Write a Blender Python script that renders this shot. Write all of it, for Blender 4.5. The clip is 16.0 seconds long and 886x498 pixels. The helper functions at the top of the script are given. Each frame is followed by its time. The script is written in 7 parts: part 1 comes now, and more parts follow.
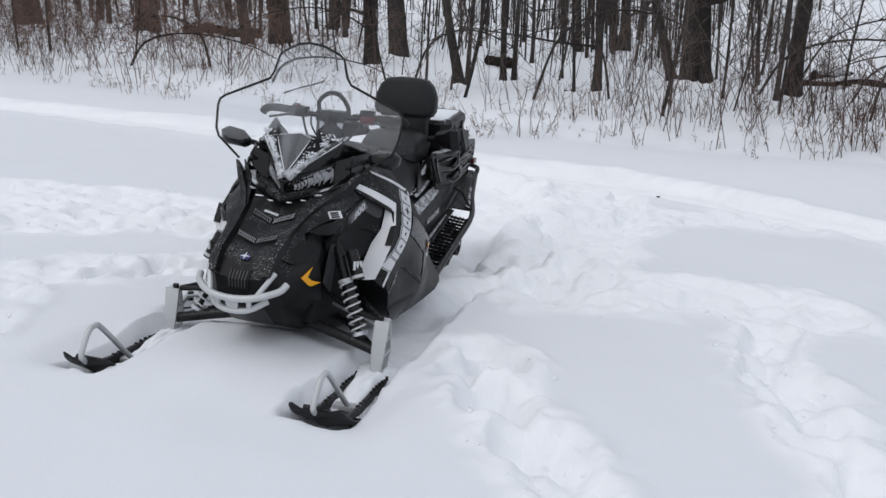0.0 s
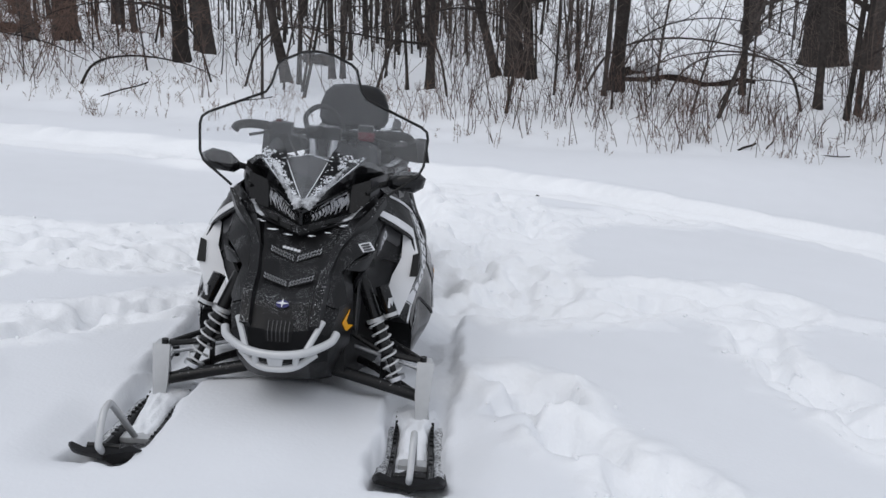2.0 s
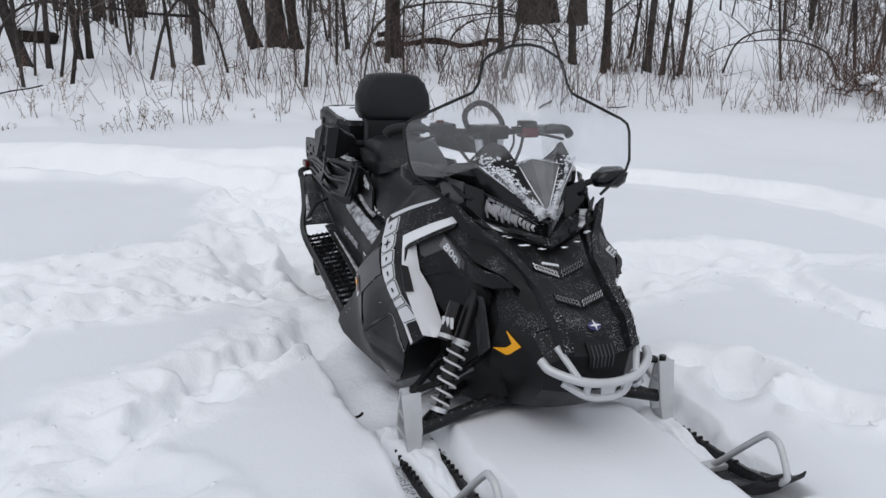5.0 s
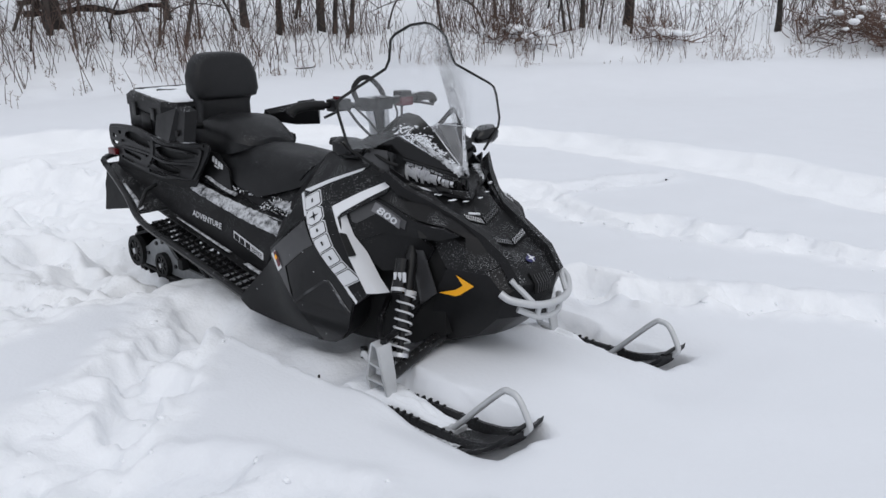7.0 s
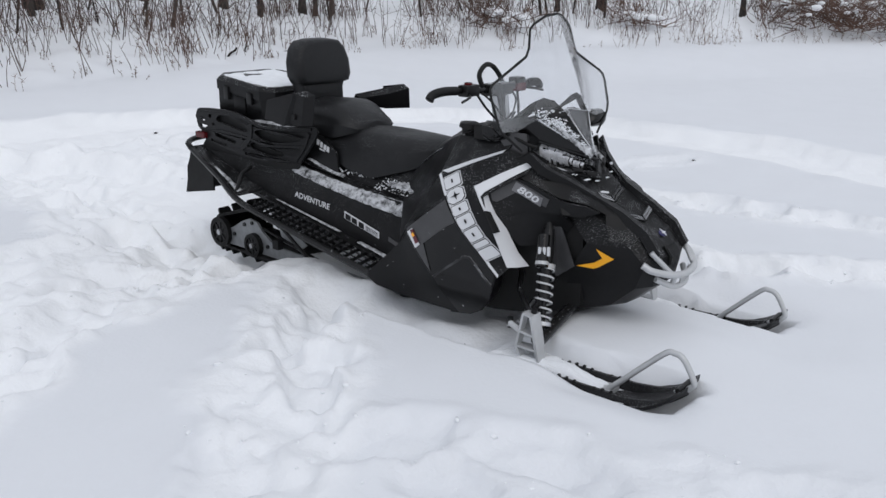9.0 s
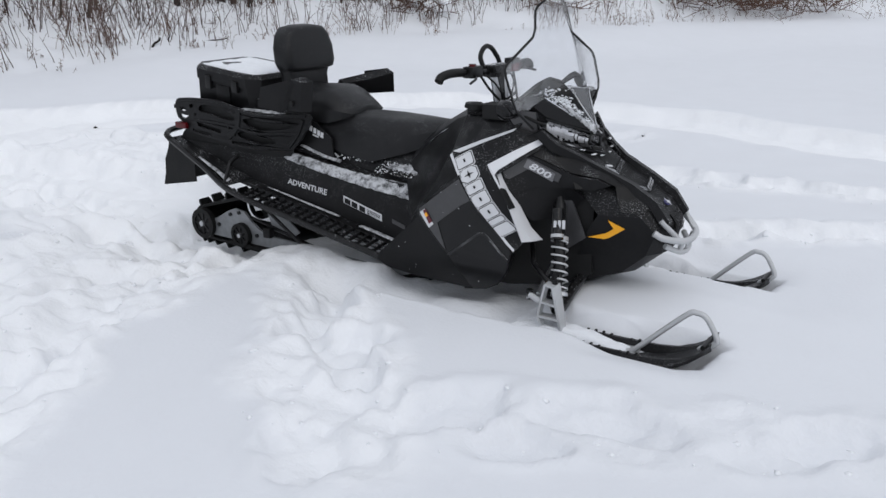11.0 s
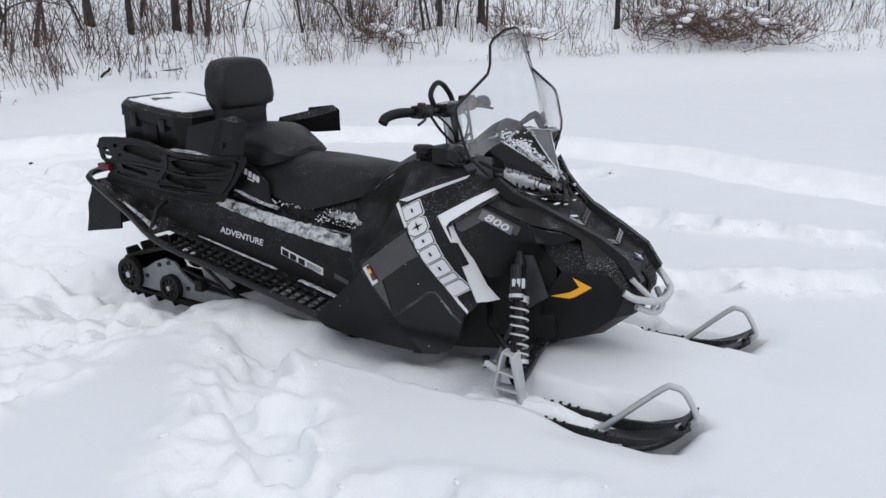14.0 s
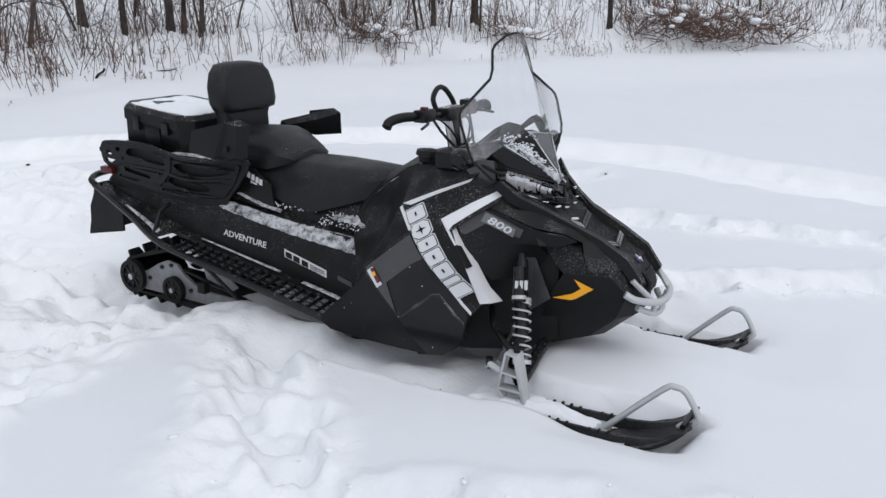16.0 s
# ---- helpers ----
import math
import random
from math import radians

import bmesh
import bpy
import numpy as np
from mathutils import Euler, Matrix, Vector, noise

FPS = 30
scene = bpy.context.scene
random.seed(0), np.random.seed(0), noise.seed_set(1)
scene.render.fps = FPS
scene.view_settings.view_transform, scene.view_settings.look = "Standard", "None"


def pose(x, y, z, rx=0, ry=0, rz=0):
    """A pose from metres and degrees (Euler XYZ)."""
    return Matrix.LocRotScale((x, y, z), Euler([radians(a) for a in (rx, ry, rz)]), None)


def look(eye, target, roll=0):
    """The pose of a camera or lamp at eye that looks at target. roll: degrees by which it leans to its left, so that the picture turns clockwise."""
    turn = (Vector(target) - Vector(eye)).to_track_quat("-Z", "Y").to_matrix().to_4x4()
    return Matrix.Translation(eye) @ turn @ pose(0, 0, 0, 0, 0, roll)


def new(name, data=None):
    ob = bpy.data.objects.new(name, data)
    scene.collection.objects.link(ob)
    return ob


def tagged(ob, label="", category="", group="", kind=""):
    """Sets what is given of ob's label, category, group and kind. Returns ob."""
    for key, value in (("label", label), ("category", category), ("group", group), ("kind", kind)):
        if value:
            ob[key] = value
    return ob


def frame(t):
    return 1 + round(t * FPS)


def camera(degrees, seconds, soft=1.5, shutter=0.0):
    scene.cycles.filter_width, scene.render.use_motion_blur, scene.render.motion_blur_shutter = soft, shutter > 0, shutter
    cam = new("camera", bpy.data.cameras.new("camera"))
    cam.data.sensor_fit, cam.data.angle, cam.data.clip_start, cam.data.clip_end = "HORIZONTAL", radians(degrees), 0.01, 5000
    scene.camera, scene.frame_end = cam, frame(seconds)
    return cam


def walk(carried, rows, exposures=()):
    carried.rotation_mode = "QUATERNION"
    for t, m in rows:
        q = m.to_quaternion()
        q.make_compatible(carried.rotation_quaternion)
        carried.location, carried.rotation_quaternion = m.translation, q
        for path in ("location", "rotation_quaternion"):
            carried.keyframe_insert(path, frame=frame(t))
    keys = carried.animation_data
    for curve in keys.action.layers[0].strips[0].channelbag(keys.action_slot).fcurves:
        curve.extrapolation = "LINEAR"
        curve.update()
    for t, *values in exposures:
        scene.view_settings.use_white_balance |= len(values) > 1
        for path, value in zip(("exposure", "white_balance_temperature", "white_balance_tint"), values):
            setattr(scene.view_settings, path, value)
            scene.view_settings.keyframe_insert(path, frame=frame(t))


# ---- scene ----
cam = camera(55.1, 16.0)
METRES, EYE, TILT, LEAN, TURN = 6.33, (1.6143, -3.2221, 1.2706), -13.244, -4.349, 16.413
ROWS = [
    (0.0, 0.0, 0.0, 0.0, -0.0, 0.0, 0.0),
    (0.5, -0.0064, 0.0032, 0.0002, -1.4, 0.01, 0.4),
    (1.0, -0.0502, 0.0167, 0.0043, -8.34, -0.24, 2.14),
    (1.5, -0.0977, 0.0392, 0.0124, -13.55, -0.6, 3.3),
    (2.0, -0.1508, 0.0716, 0.0255, -14.4, -0.77, 3.36),
    (2.5, -0.2149, 0.0908, 0.0329, -14.7, -0.76, 3.54),
    (3.0, -0.262, 0.1303, 0.0379, -16.54, -1.03, 4.37),
    (3.5, -0.3094, 0.153, 0.0501, -24.27, -1.69, 6.6),
    (6.0, -0.476, 0.2924, 0.1098, -43.24, -9.23, 11.09),
    (6.5, -0.5177, 0.3109, 0.1217, -51.49, -11.06, 12.63),
    (7.0, -0.553, 0.314, 0.1253, -60.91, -13.53, 13.83),
    (7.5, -0.5883, 0.3129, 0.1356, -64.31, -14.6, 13.76),
    (8.0, -0.6147, 0.3429, 0.1442, -64.81, -15.09, 13.39),
    (8.5, -0.6393, 0.3771, 0.1518, -64.98, -15.43, 13.41),
    (9.0, -0.6394, 0.4045, 0.1599, -65.11, -15.71, 13.45),
    (11.5, -0.6833, 0.4694, 0.1768, -73.18, -18.32, 14.21),
    (12.0, -0.668, 0.4702, 0.1741, -73.51, -17.87, 14.18),
    (12.5, -0.6475, 0.4664, 0.1706, -73.67, -17.36, 14.18),
    (13.0, -0.6257, 0.4597, 0.1705, -73.85, -17.05, 14.09),
    (13.5, -0.6166, 0.4651, 0.1699, -74.01, -16.92, 13.9),
    (14.0, -0.6122, 0.4712, 0.1716, -74.15, -16.9, 13.85),
    (14.5, -0.6144, 0.4758, 0.1747, -74.29, -16.9, 13.86),
    (15.0, -0.6193, 0.4734, 0.1766, -74.42, -16.92, 13.87),
    (15.5, -0.6204, 0.4746, 0.1782, -74.57, -17.02, 13.84),
    (16.0, -0.6195, 0.475, 0.1774, -74.73, -17.13, 13.85),
]
walk(cam, [(t, pose(*EYE, TILT, LEAN, TURN) @ pose(METRES * x, METRES * y, METRES * z, 90 + pitch, roll, yaw)) for t, x, y, z, yaw, pitch, roll in ROWS],
     exposures=[(t, e) for t, e in ((0, 0.0), (1, 0.0), (2.5, 0.0), (3.5, 0.0), (6, -0.01), (6.5, 0.04), (7, 0.05), (8, 0.0), (9, -0.02), (12.5, 0.02), (13, 0.0), (14, 0.11), (16, 0.11))])


# ---------- sky and light: a bright overcast winter day ----------
SUN_UP, SUN_ROUND = 38.0, 200.0
world = bpy.data.worlds.new("overcast_sky")
scene.world = world
world.use_nodes = True
wn, wl = world.node_tree.nodes, world.node_tree.links
sky = wn.new("ShaderNodeTexSky")
sky.sky_type, sky.sun_disc = "NISHITA", False
sky.sun_elevation, sky.sun_rotation = radians(SUN_UP), radians(SUN_ROUND)
sky.air_density, sky.dust_density, sky.ozone_density = 1.0, 4.0, 1.0
veil = wn.new("ShaderNodeMix")                   # the cloud sheet: evens out the blue
veil.data_type = "RGBA"
veil.inputs[0].default_value = 0.94
veil.inputs[7].default_value = (6.20, 6.5, 7.12, 1)
wl.new(sky.outputs[0], veil.inputs[6])
wl.new(veil.outputs[2], wn["Background"].inputs[0])
wn["Background"].inputs[1].default_value = 0.115
sun_data = bpy.data.lights.new("sun", "SUN")
sun_data.energy, sun_data.angle, sun_data.color = 0.55, radians(40), (0.99, 0.977, 0.968)
sun = new("sun", sun_data)
sun.matrix_world = look((-6, -9, 14), (0, 0, 0))


# ---------- materials ----------
def material(name, base, rough=0.5, metal=0.0, spread=0.12, grain=40.0, bump=0.0, bump_scale=200.0, spec=0.5, dust=0.0, dust_scale=90.0, coat=0.0, vary=0.0, cover=0.60, patchy=0.42, edge=0.06):
    """A plain surface with two scales of variation in its colour and gloss, a fine relief, and, where dust > 0, specks of snow that lie on what faces upwards."""
    m = bpy.data.materials.new(name)
    m.use_nodes = True
    n, l = m.node_tree.nodes, m.node_tree.links
    p = n["Principled BSDF"]
    p.inputs["Metallic"].default_value, p.inputs["Specular IOR Level"].default_value, p.inputs["Coat Weight"].default_value = metal, spec, coat
    co = n.new("ShaderNodeTexCoord")
    fine, broad = n.new("ShaderNodeTexNoise"), n.new("ShaderNodeTexNoise")
    fine.inputs["Scale"].default_value, fine.inputs["Detail"].default_value = grain, 5
    broad.inputs["Scale"].default_value, broad.inputs["Detail"].default_value = grain / 9, 3
    for t in (fine, broad):
        l.new(co.outputs["Object"], t.inputs["Vector"])
    add = n.new("ShaderNodeMath")
    add.operation = "ADD"
    l.new(fine.outputs[0], add.inputs[0]), l.new(broad.outputs[0], add.inputs[1])
    ramp = n.new("ShaderNodeMapRange")
    ramp.inputs[1].default_value, ramp.inputs[2].default_value = 0.6, 1.4
    ramp.inputs[3].default_value, ramp.inputs[4].default_value = 1 - spread, 1 + spread
    l.new(add.outputs[0], ramp.inputs[0])
    last = ramp.outputs[0]
    if vary:
        info, rr, mm = n.new("ShaderNodeObjectInfo"), n.new("ShaderNodeMapRange"), n.new("ShaderNodeMath")
        rr.inputs[3].default_value, rr.inputs[4].default_value = 1 - vary, 1 + vary
        mm.operation = "MULTIPLY"
        l.new(info.outputs["Random"], rr.inputs[0]), l.new(rr.outputs[0], mm.inputs[0]), l.new(last, mm.inputs[1])
        last = mm.outputs[0]
    mul = n.new("ShaderNodeVectorMath")
    mul.operation = "SCALE"
    mul.inputs[0].default_value = base
    l.new(last, mul.inputs["Scale"])
    colour = mul.outputs[0]
    rmap = n.new("ShaderNodeMapRange")
    rmap.inputs[1].default_value, rmap.inputs[2].default_value = 0.3, 0.7
    rmap.inputs[3].default_value, rmap.inputs[4].default_value = max(0.02, rough - 0.08), min(1, rough + 0.08)
    l.new(broad.outputs[0], rmap.inputs[0])
    gloss = rmap.outputs[0]
    if dust:
        geo, sep, spk, cut, up, both = n.new("ShaderNodeNewGeometry"), n.new("ShaderNodeSeparateXYZ"), n.new("ShaderNodeTexNoise"), n.new("ShaderNodeMapRange"), n.new("ShaderNodeMapRange"), n.new("ShaderNodeMath")
        patch, pm, pcut = n.new("ShaderNodeTexNoise"), n.new("ShaderNodeMath"), n.new("ShaderNodeMapRange")
        patch.inputs["Scale"].default_value = 9
        spk.inputs["Scale"].default_value, spk.inputs["Detail"].default_value, spk.inputs["Roughness"].default_value = dust_scale, 4, 0.7
        l.new(co.outputs["Object"], spk.inputs["Vector"]), l.new(co.outputs["Object"], patch.inputs["Vector"])
        cut.inputs[1].default_value, cut.inputs[2].default_value = cover, cover + edge
        pcut.inputs[1].default_value, pcut.inputs[2].default_value = patchy, patchy + 0.20
        up.inputs[1].default_value, up.inputs[2].default_value = 0.12, 0.75 if cover > 0.5 else 0.3
        l.new(geo.outputs["Normal"], sep.inputs[0]), l.new(sep.outputs[2], up.inputs[0]), l.new(spk.outputs[0], cut.inputs[0]), l.new(patch.outputs[0], pcut.inputs[0])
        both.operation = pm.operation = "MULTIPLY"
        l.new(cut.outputs[0], both.inputs[0]), l.new(up.outputs[0], both.inputs[1])
        l.new(both.outputs[0], pm.inputs[0]), l.new(pcut.outputs[0], pm.inputs[1])
        amount = n.new("ShaderNodeMath")
        amount.operation = "MULTIPLY"
        amount.inputs[1].default_value = dust
        l.new(pm.outputs[0], amount.inputs[0])
        mix = n.new("ShaderNodeMix")
        mix.data_type = "RGBA"
        mix.inputs[7].default_value = (0.80, 0.82, 0.85, 1)
        l.new(amount.outputs[0], mix.inputs[0]), l.new(colour, mix.inputs[6])
        colour = mix.outputs[2]
        gm = n.new("ShaderNodeMix")
        gm.inputs[3].default_value = 0.8
        l.new(amount.outputs[0], gm.inputs[0]), l.new(gloss, gm.inputs[2])
        gloss = gm.outputs[0]
    l.new(colour, p.inputs["Base Color"]), l.new(gloss, p.inputs["Roughness"])
    if bump:
        tex, b = n.new("ShaderNodeTexNoise"), n.new("ShaderNodeBump")
        tex.inputs["Scale"].default_value, tex.inputs["Detail"].default_value = bump_scale, 4
        b.inputs["Strength"].default_value, b.inputs["Distance"].default_value = bump, 0.5 / bump_scale
        l.new(co.outputs["Object"], tex.inputs["Vector"]), l.new(tex.outputs[0], b.inputs["Height"]), l.new(b.outputs[0], p.inputs["Normal"])
    return m


SNOW = material("snow", (0.86, 0.875, 0.90), 0.75, spread=0.02, grain=3.0, bump=0.35, bump_scale=70, spec=0.25)
FIELD = material("field_snow", (0.86, 0.875, 0.90), 0.75, spread=0.02, grain=3.0, bump=0.22, bump_scale=60, spec=0.2)
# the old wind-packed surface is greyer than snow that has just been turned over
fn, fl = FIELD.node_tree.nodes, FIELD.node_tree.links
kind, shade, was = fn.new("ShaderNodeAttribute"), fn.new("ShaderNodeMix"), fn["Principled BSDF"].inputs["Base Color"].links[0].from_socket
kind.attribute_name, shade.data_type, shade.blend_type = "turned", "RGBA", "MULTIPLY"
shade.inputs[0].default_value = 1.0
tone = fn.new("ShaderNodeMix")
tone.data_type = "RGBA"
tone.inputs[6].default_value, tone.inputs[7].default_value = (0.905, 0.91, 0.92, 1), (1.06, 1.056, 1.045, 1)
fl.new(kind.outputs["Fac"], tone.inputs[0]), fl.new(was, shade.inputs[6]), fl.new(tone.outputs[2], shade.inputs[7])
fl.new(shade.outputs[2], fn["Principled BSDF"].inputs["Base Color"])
# loose snow is crumbly
soft, crumb, where, weigh, relief = fn.new("ShaderNodeAttribute"), fn.new("ShaderNodeTexNoise"), fn.new("ShaderNodeTexCoord"), fn.new("ShaderNodeMath"), fn.new("ShaderNodeBump")
soft.attribute_name, weigh.operation = "loose", "MULTIPLY"
crumb.inputs["Scale"].default_value, crumb.inputs["Detail"].default_value, crumb.inputs["Roughness"].default_value = 11, 5, 0.5
relief.inputs["Strength"].default_value, relief.inputs["Distance"].default_value = 0.40, 0.045
fl.new(where.outputs["Object"], crumb.inputs["Vector"]), fl.new(crumb.outputs[0], weigh.inputs[0]), fl.new(soft.outputs["Fac"], weigh.inputs[1])
fl.new(weigh.outputs[0], relief.inputs["Height"]), fl.new(fn["Principled BSDF"].inputs["Normal"].links[0].from_socket, relief.inputs["Normal"])
fl.new(relief.outputs[0], fn["Principled BSDF"].inputs["Normal"])
PACKED = material("caked_snow", (0.83, 0.85, 0.88), 0.8, spread=0.05, grain=30.0, bump=0.8, bump_scale=110, spec=0.2)
BROKEN = material("broken_snow", (0.03, 0.03, 0.032), 0.6, spread=0.2, grain=40, bump=0.6, bump_scale=120, dust=0.80, dust_scale=110, cover=0.38, edge=0.16, patchy=0.24, spec=0.2)
CLING = material("clinging_snow", (0.03, 0.03, 0.032), 0.6, spread=0.2, grain=40, bump=0.6, bump_scale=90, dust=0.66, dust_scale=30, cover=0.33, edge=0.24, patchy=0.16, spec=0.2)
MATT = material("matt_black_plastic", (0.0085, 0.0085, 0.0092), 0.36, spread=0.25, grain=60, bump=0.25, bump_scale=600, dust=0.85, dust_scale=170, cover=0.585, patchy=0.40, spec=0.20)
TEXTURED = material("grained_black_plastic", (0.006, 0.006, 0.0066), 0.45, spread=0.25, grain=60, bump=0.5, bump_scale=380, dust=0.9, dust_scale=340, cover=0.585, patchy=0.45, spec=0.22)
GLOSS = material("gloss_black_plastic", (0.005, 0.005, 0.0055), 0.14, spread=0.2, grain=30, dust=0.25, coat=0.0, spec=0.35)
GREY = material("charcoal_panel", (0.052, 0.052, 0.055), 0.32, spread=0.15, grain=30, dust=0.2)
VINYL = material("black_seat_vinyl", (0.0092, 0.0094, 0.0104), 0.46, spread=0.3, grain=25, bump=0.5, bump_scale=420, dust=0.45, dust_scale=260, cover=0.60, patchy=0.44, spec=0.30)
RUBBER = material("black_rubber", (0.007, 0.007, 0.0072), 0.6, spread=0.3, grain=40, bump=0.4, bump_scale=200, spec=0.30)
SKIN = material("scuffed_black_ski", (0.012, 0.012, 0.013), 0.5, spread=0.35, grain=50, bump=0.3, bump_scale=150, dust=0.45, dust_scale=260, cover=0.55, patchy=0.36, spec=0.3)
STEEL = material("black_painted_steel", (0.008, 0.008, 0.0085), 0.32, spread=0.25, grain=40, dust=0.4, spec=0.30)
WHITE = material("white_gloss_plastic", (0.72, 0.73, 0.75), 0.25, spread=0.03, grain=12)
DECAL = material("white_decal", (0.66, 0.67, 0.69), 0.35, spread=0.05, grain=30)
SILVER = material("silver_painted_metal", (0.50, 0.51, 0.52), 0.36, metal=0.25, spread=0.08, grain=25, bump=0.1, bump_scale=300)
DULL = material("dull_aluminium", (0.26, 0.27, 0.28), 0.5, metal=0.5, spread=0.25, grain=30, bump=0.2, bump_scale=120)
ALU = material("bare_aluminium", (0.55, 0.56, 0.58), 0.35, metal=0.9, spread=0.12, grain=60)
REFLECT = material("bright_reflector", (0.80, 0.81, 0.82), 0.18, metal=0.45, spread=0.1, grain=80)
ORANGE = material("orange_decal", (0.95, 0.43, 0.012), 0.35, spread=0.05, grain=30)
RED = material("red_plastic", (0.10, 0.010, 0.018), 0.3, spread=0.1, grain=30)
TAIL = material("dark_red_lens", (0.085, 0.006, 0.008), 0.2, spread=0.15, grain=30, spec=0.4)
STRIP = material("grey_number_strip", (0.17, 0.17, 0.18), 0.35, spread=0.08, grain=30)
ROTTEN = material("rotten_black_wood", (0.022, 0.018, 0.016), 0.9, spread=0.4, grain=20, bump=1.0, bump_scale=30, spec=0.1)
THICKET = material("russet_brush", (0.135, 0.088, 0.070), 0.85, spread=0.4, grain=6, spec=0.1)
BLUE = material("blue_emblem", (0.05, 0.05, 0.16), 0.3, spread=0.1, grain=30)
SPRING = material("white_spring_steel", (0.60, 0.61, 0.62), 0.35, spread=0.06, grain=40)
BARK = material("dark_bark", (0.048, 0.042, 0.039), 0.9, spread=0.55, grain=14, bump=1.0, bump_scale=38, spec=0.1, vary=0.3)
TWIG = material("brown_twigs", (0.088, 0.070, 0.062), 0.85, spread=0.4, grain=8, spec=0.1, vary=0.3)
WEED = material("dry_weeds", (0.175, 0.112, 0.080), 0.9, spread=0.4, grain=6, spec=0.1, vary=0.3)
CANE = material("reddish_canes", (0.115, 0.078, 0.066), 0.8, spread=0.4, grain=6, spec=0.15, vary=0.3)


def clear(name, tint, sky_veil, tint_edge=1.0):
    """Clear sheet plastic: lets light straight through and mirrors by its angle; a pale diffuse veil imitates reflected
    sky and snow.
    """
    m = bpy.data.materials.new(name)
    m.use_nodes = True
    n, l = m.node_tree.nodes, m.node_tree.links
    out = n["Material Output"]
    n.remove(n["Principled BSDF"])
    see, gl, fr, mix, dull, mix2 = n.new("ShaderNodeBsdfTransparent"), n.new("ShaderNodeBsdfGlossy"), n.new("ShaderNodeLayerWeight"), n.new("ShaderNodeMixShader"), n.new("ShaderNodeBsdfDiffuse"), n.new("ShaderNodeMixShader")
    see.inputs[0].default_value = (*tint, 1)
    gl.inputs["Roughness"].default_value = 0.04
    fr.inputs["Blend"].default_value = 0.5
    steep, lift = n.new("ShaderNodeMath"), n.new("ShaderNodeMath")
    steep.operation, lift.operation = "POWER", "MULTIPLY_ADD"
    steep.inputs[1].default_value, lift.inputs[1].default_value, lift.inputs[2].default_value = 3.2, 0.85, 0.030
    l.new(fr.outputs["Facing"], steep.inputs[0]), l.new(steep.outputs[0], lift.inputs[0])
    # pale diffuse colour mixed in, painting the veil of reflected sky
    dull.inputs[0].default_value = (0.7, 0.72, 0.74, 1)
    co, tex, cut = n.new("ShaderNodeTexCoord"), n.new("ShaderNodeTexNoise"), n.new("ShaderNodeMapRange")
    tex.inputs["Scale"].default_value, tex.inputs["Detail"].default_value = 22, 6
    cut.inputs[1].default_value, cut.inputs[2].default_value, cut.inputs[3].default_value, cut.inputs[4].default_value = 0.3, 0.8, sky_veil * 0.5, sky_veil * 1.6
    l.new(co.outputs["Object"], tex.inputs["Vector"]), l.new(tex.outputs[0], cut.inputs[0])
    l.new(lift.outputs[0], mix.inputs[0]), l.new(see.outputs[0], mix.inputs[1]), l.new(gl.outputs[0], mix.inputs[2])
    l.new(cut.outputs[0], mix2.inputs[0]), l.new(mix.outputs[0], mix2.inputs[1]), l.new(dull.outputs[0], mix2.inputs[2])
    l.new(mix2.outputs[0], out.inputs["Surface"])
    return m


SHIELD = clear("clear_windshield", (0.965, 0.97, 0.978), 0.040)
LENS = clear("clear_lens", (0.97, 0.97, 0.98), 0.004)


# ---------- mesh helpers ----------
def mesh_from(name, bm, mat, smooth=None):
    bmesh.ops.recalc_face_normals(bm, faces=bm.faces[:])
    me = bpy.data.meshes.new(name)
    if smooth is not None:
        for f in bm.faces:
            f.smooth = True
        for e in bm.edges:
            e.smooth = len(e.link_faces) == 2 and e.calc_face_angle(0) < radians(smooth)
    bm.to_mesh(me)
    bm.free()
    for m in (mat if isinstance(mat, (list, tuple)) else [mat]):
        me.materials.append(m)
    return me


def part(name, bm, mat, parent=None, label="", smooth=40, category=""):
    """Links a bmesh, in world places, as one mesh object under a thing or under a part."""
    ob = new(name, mesh_from(name, bm, mat, smooth))
    if parent is not None:
        ob.parent = parent
        up = parent.matrix_basis if parent.parent is None else parent.parent.matrix_basis
        ob.matrix_parent_inverse = up.inverted() if parent.parent is None else Matrix.Identity(4)
    return tagged(ob, label, category)


def tube(bm, pts, radii, sides=8, caps=True):
    """A round tube along points; radii: one number or one a point."""
    pts = [Vector(p) for p in pts]
    radii = [radii] * len(pts) if isinstance(radii, (int, float)) else radii
    rings, side = [], None
    for i, p in enumerate(pts):
        d = (pts[min(i + 1, len(pts) - 1)] - pts[max(i - 1, 0)]).normalized()
        if side is None:
            side = d.orthogonal().normalized()
        side = (side - d * side.dot(d)).normalized()
        other = d.cross(side)
        rings.append([bm.verts.new(p + (side * math.cos(a) + other * math.sin(a)) * radii[i]) for a in (2 * math.pi * k / sides for k in range(sides))])
    for a, b in zip(rings, rings[1:]):
        for k in range(sides):
            bm.faces.new((a[k], a[(k + 1) % sides], b[(k + 1) % sides], b[k]))
    if caps:
        bm.faces.new(rings[0][::-1]), bm.faces.new(rings[-1])
    return bm


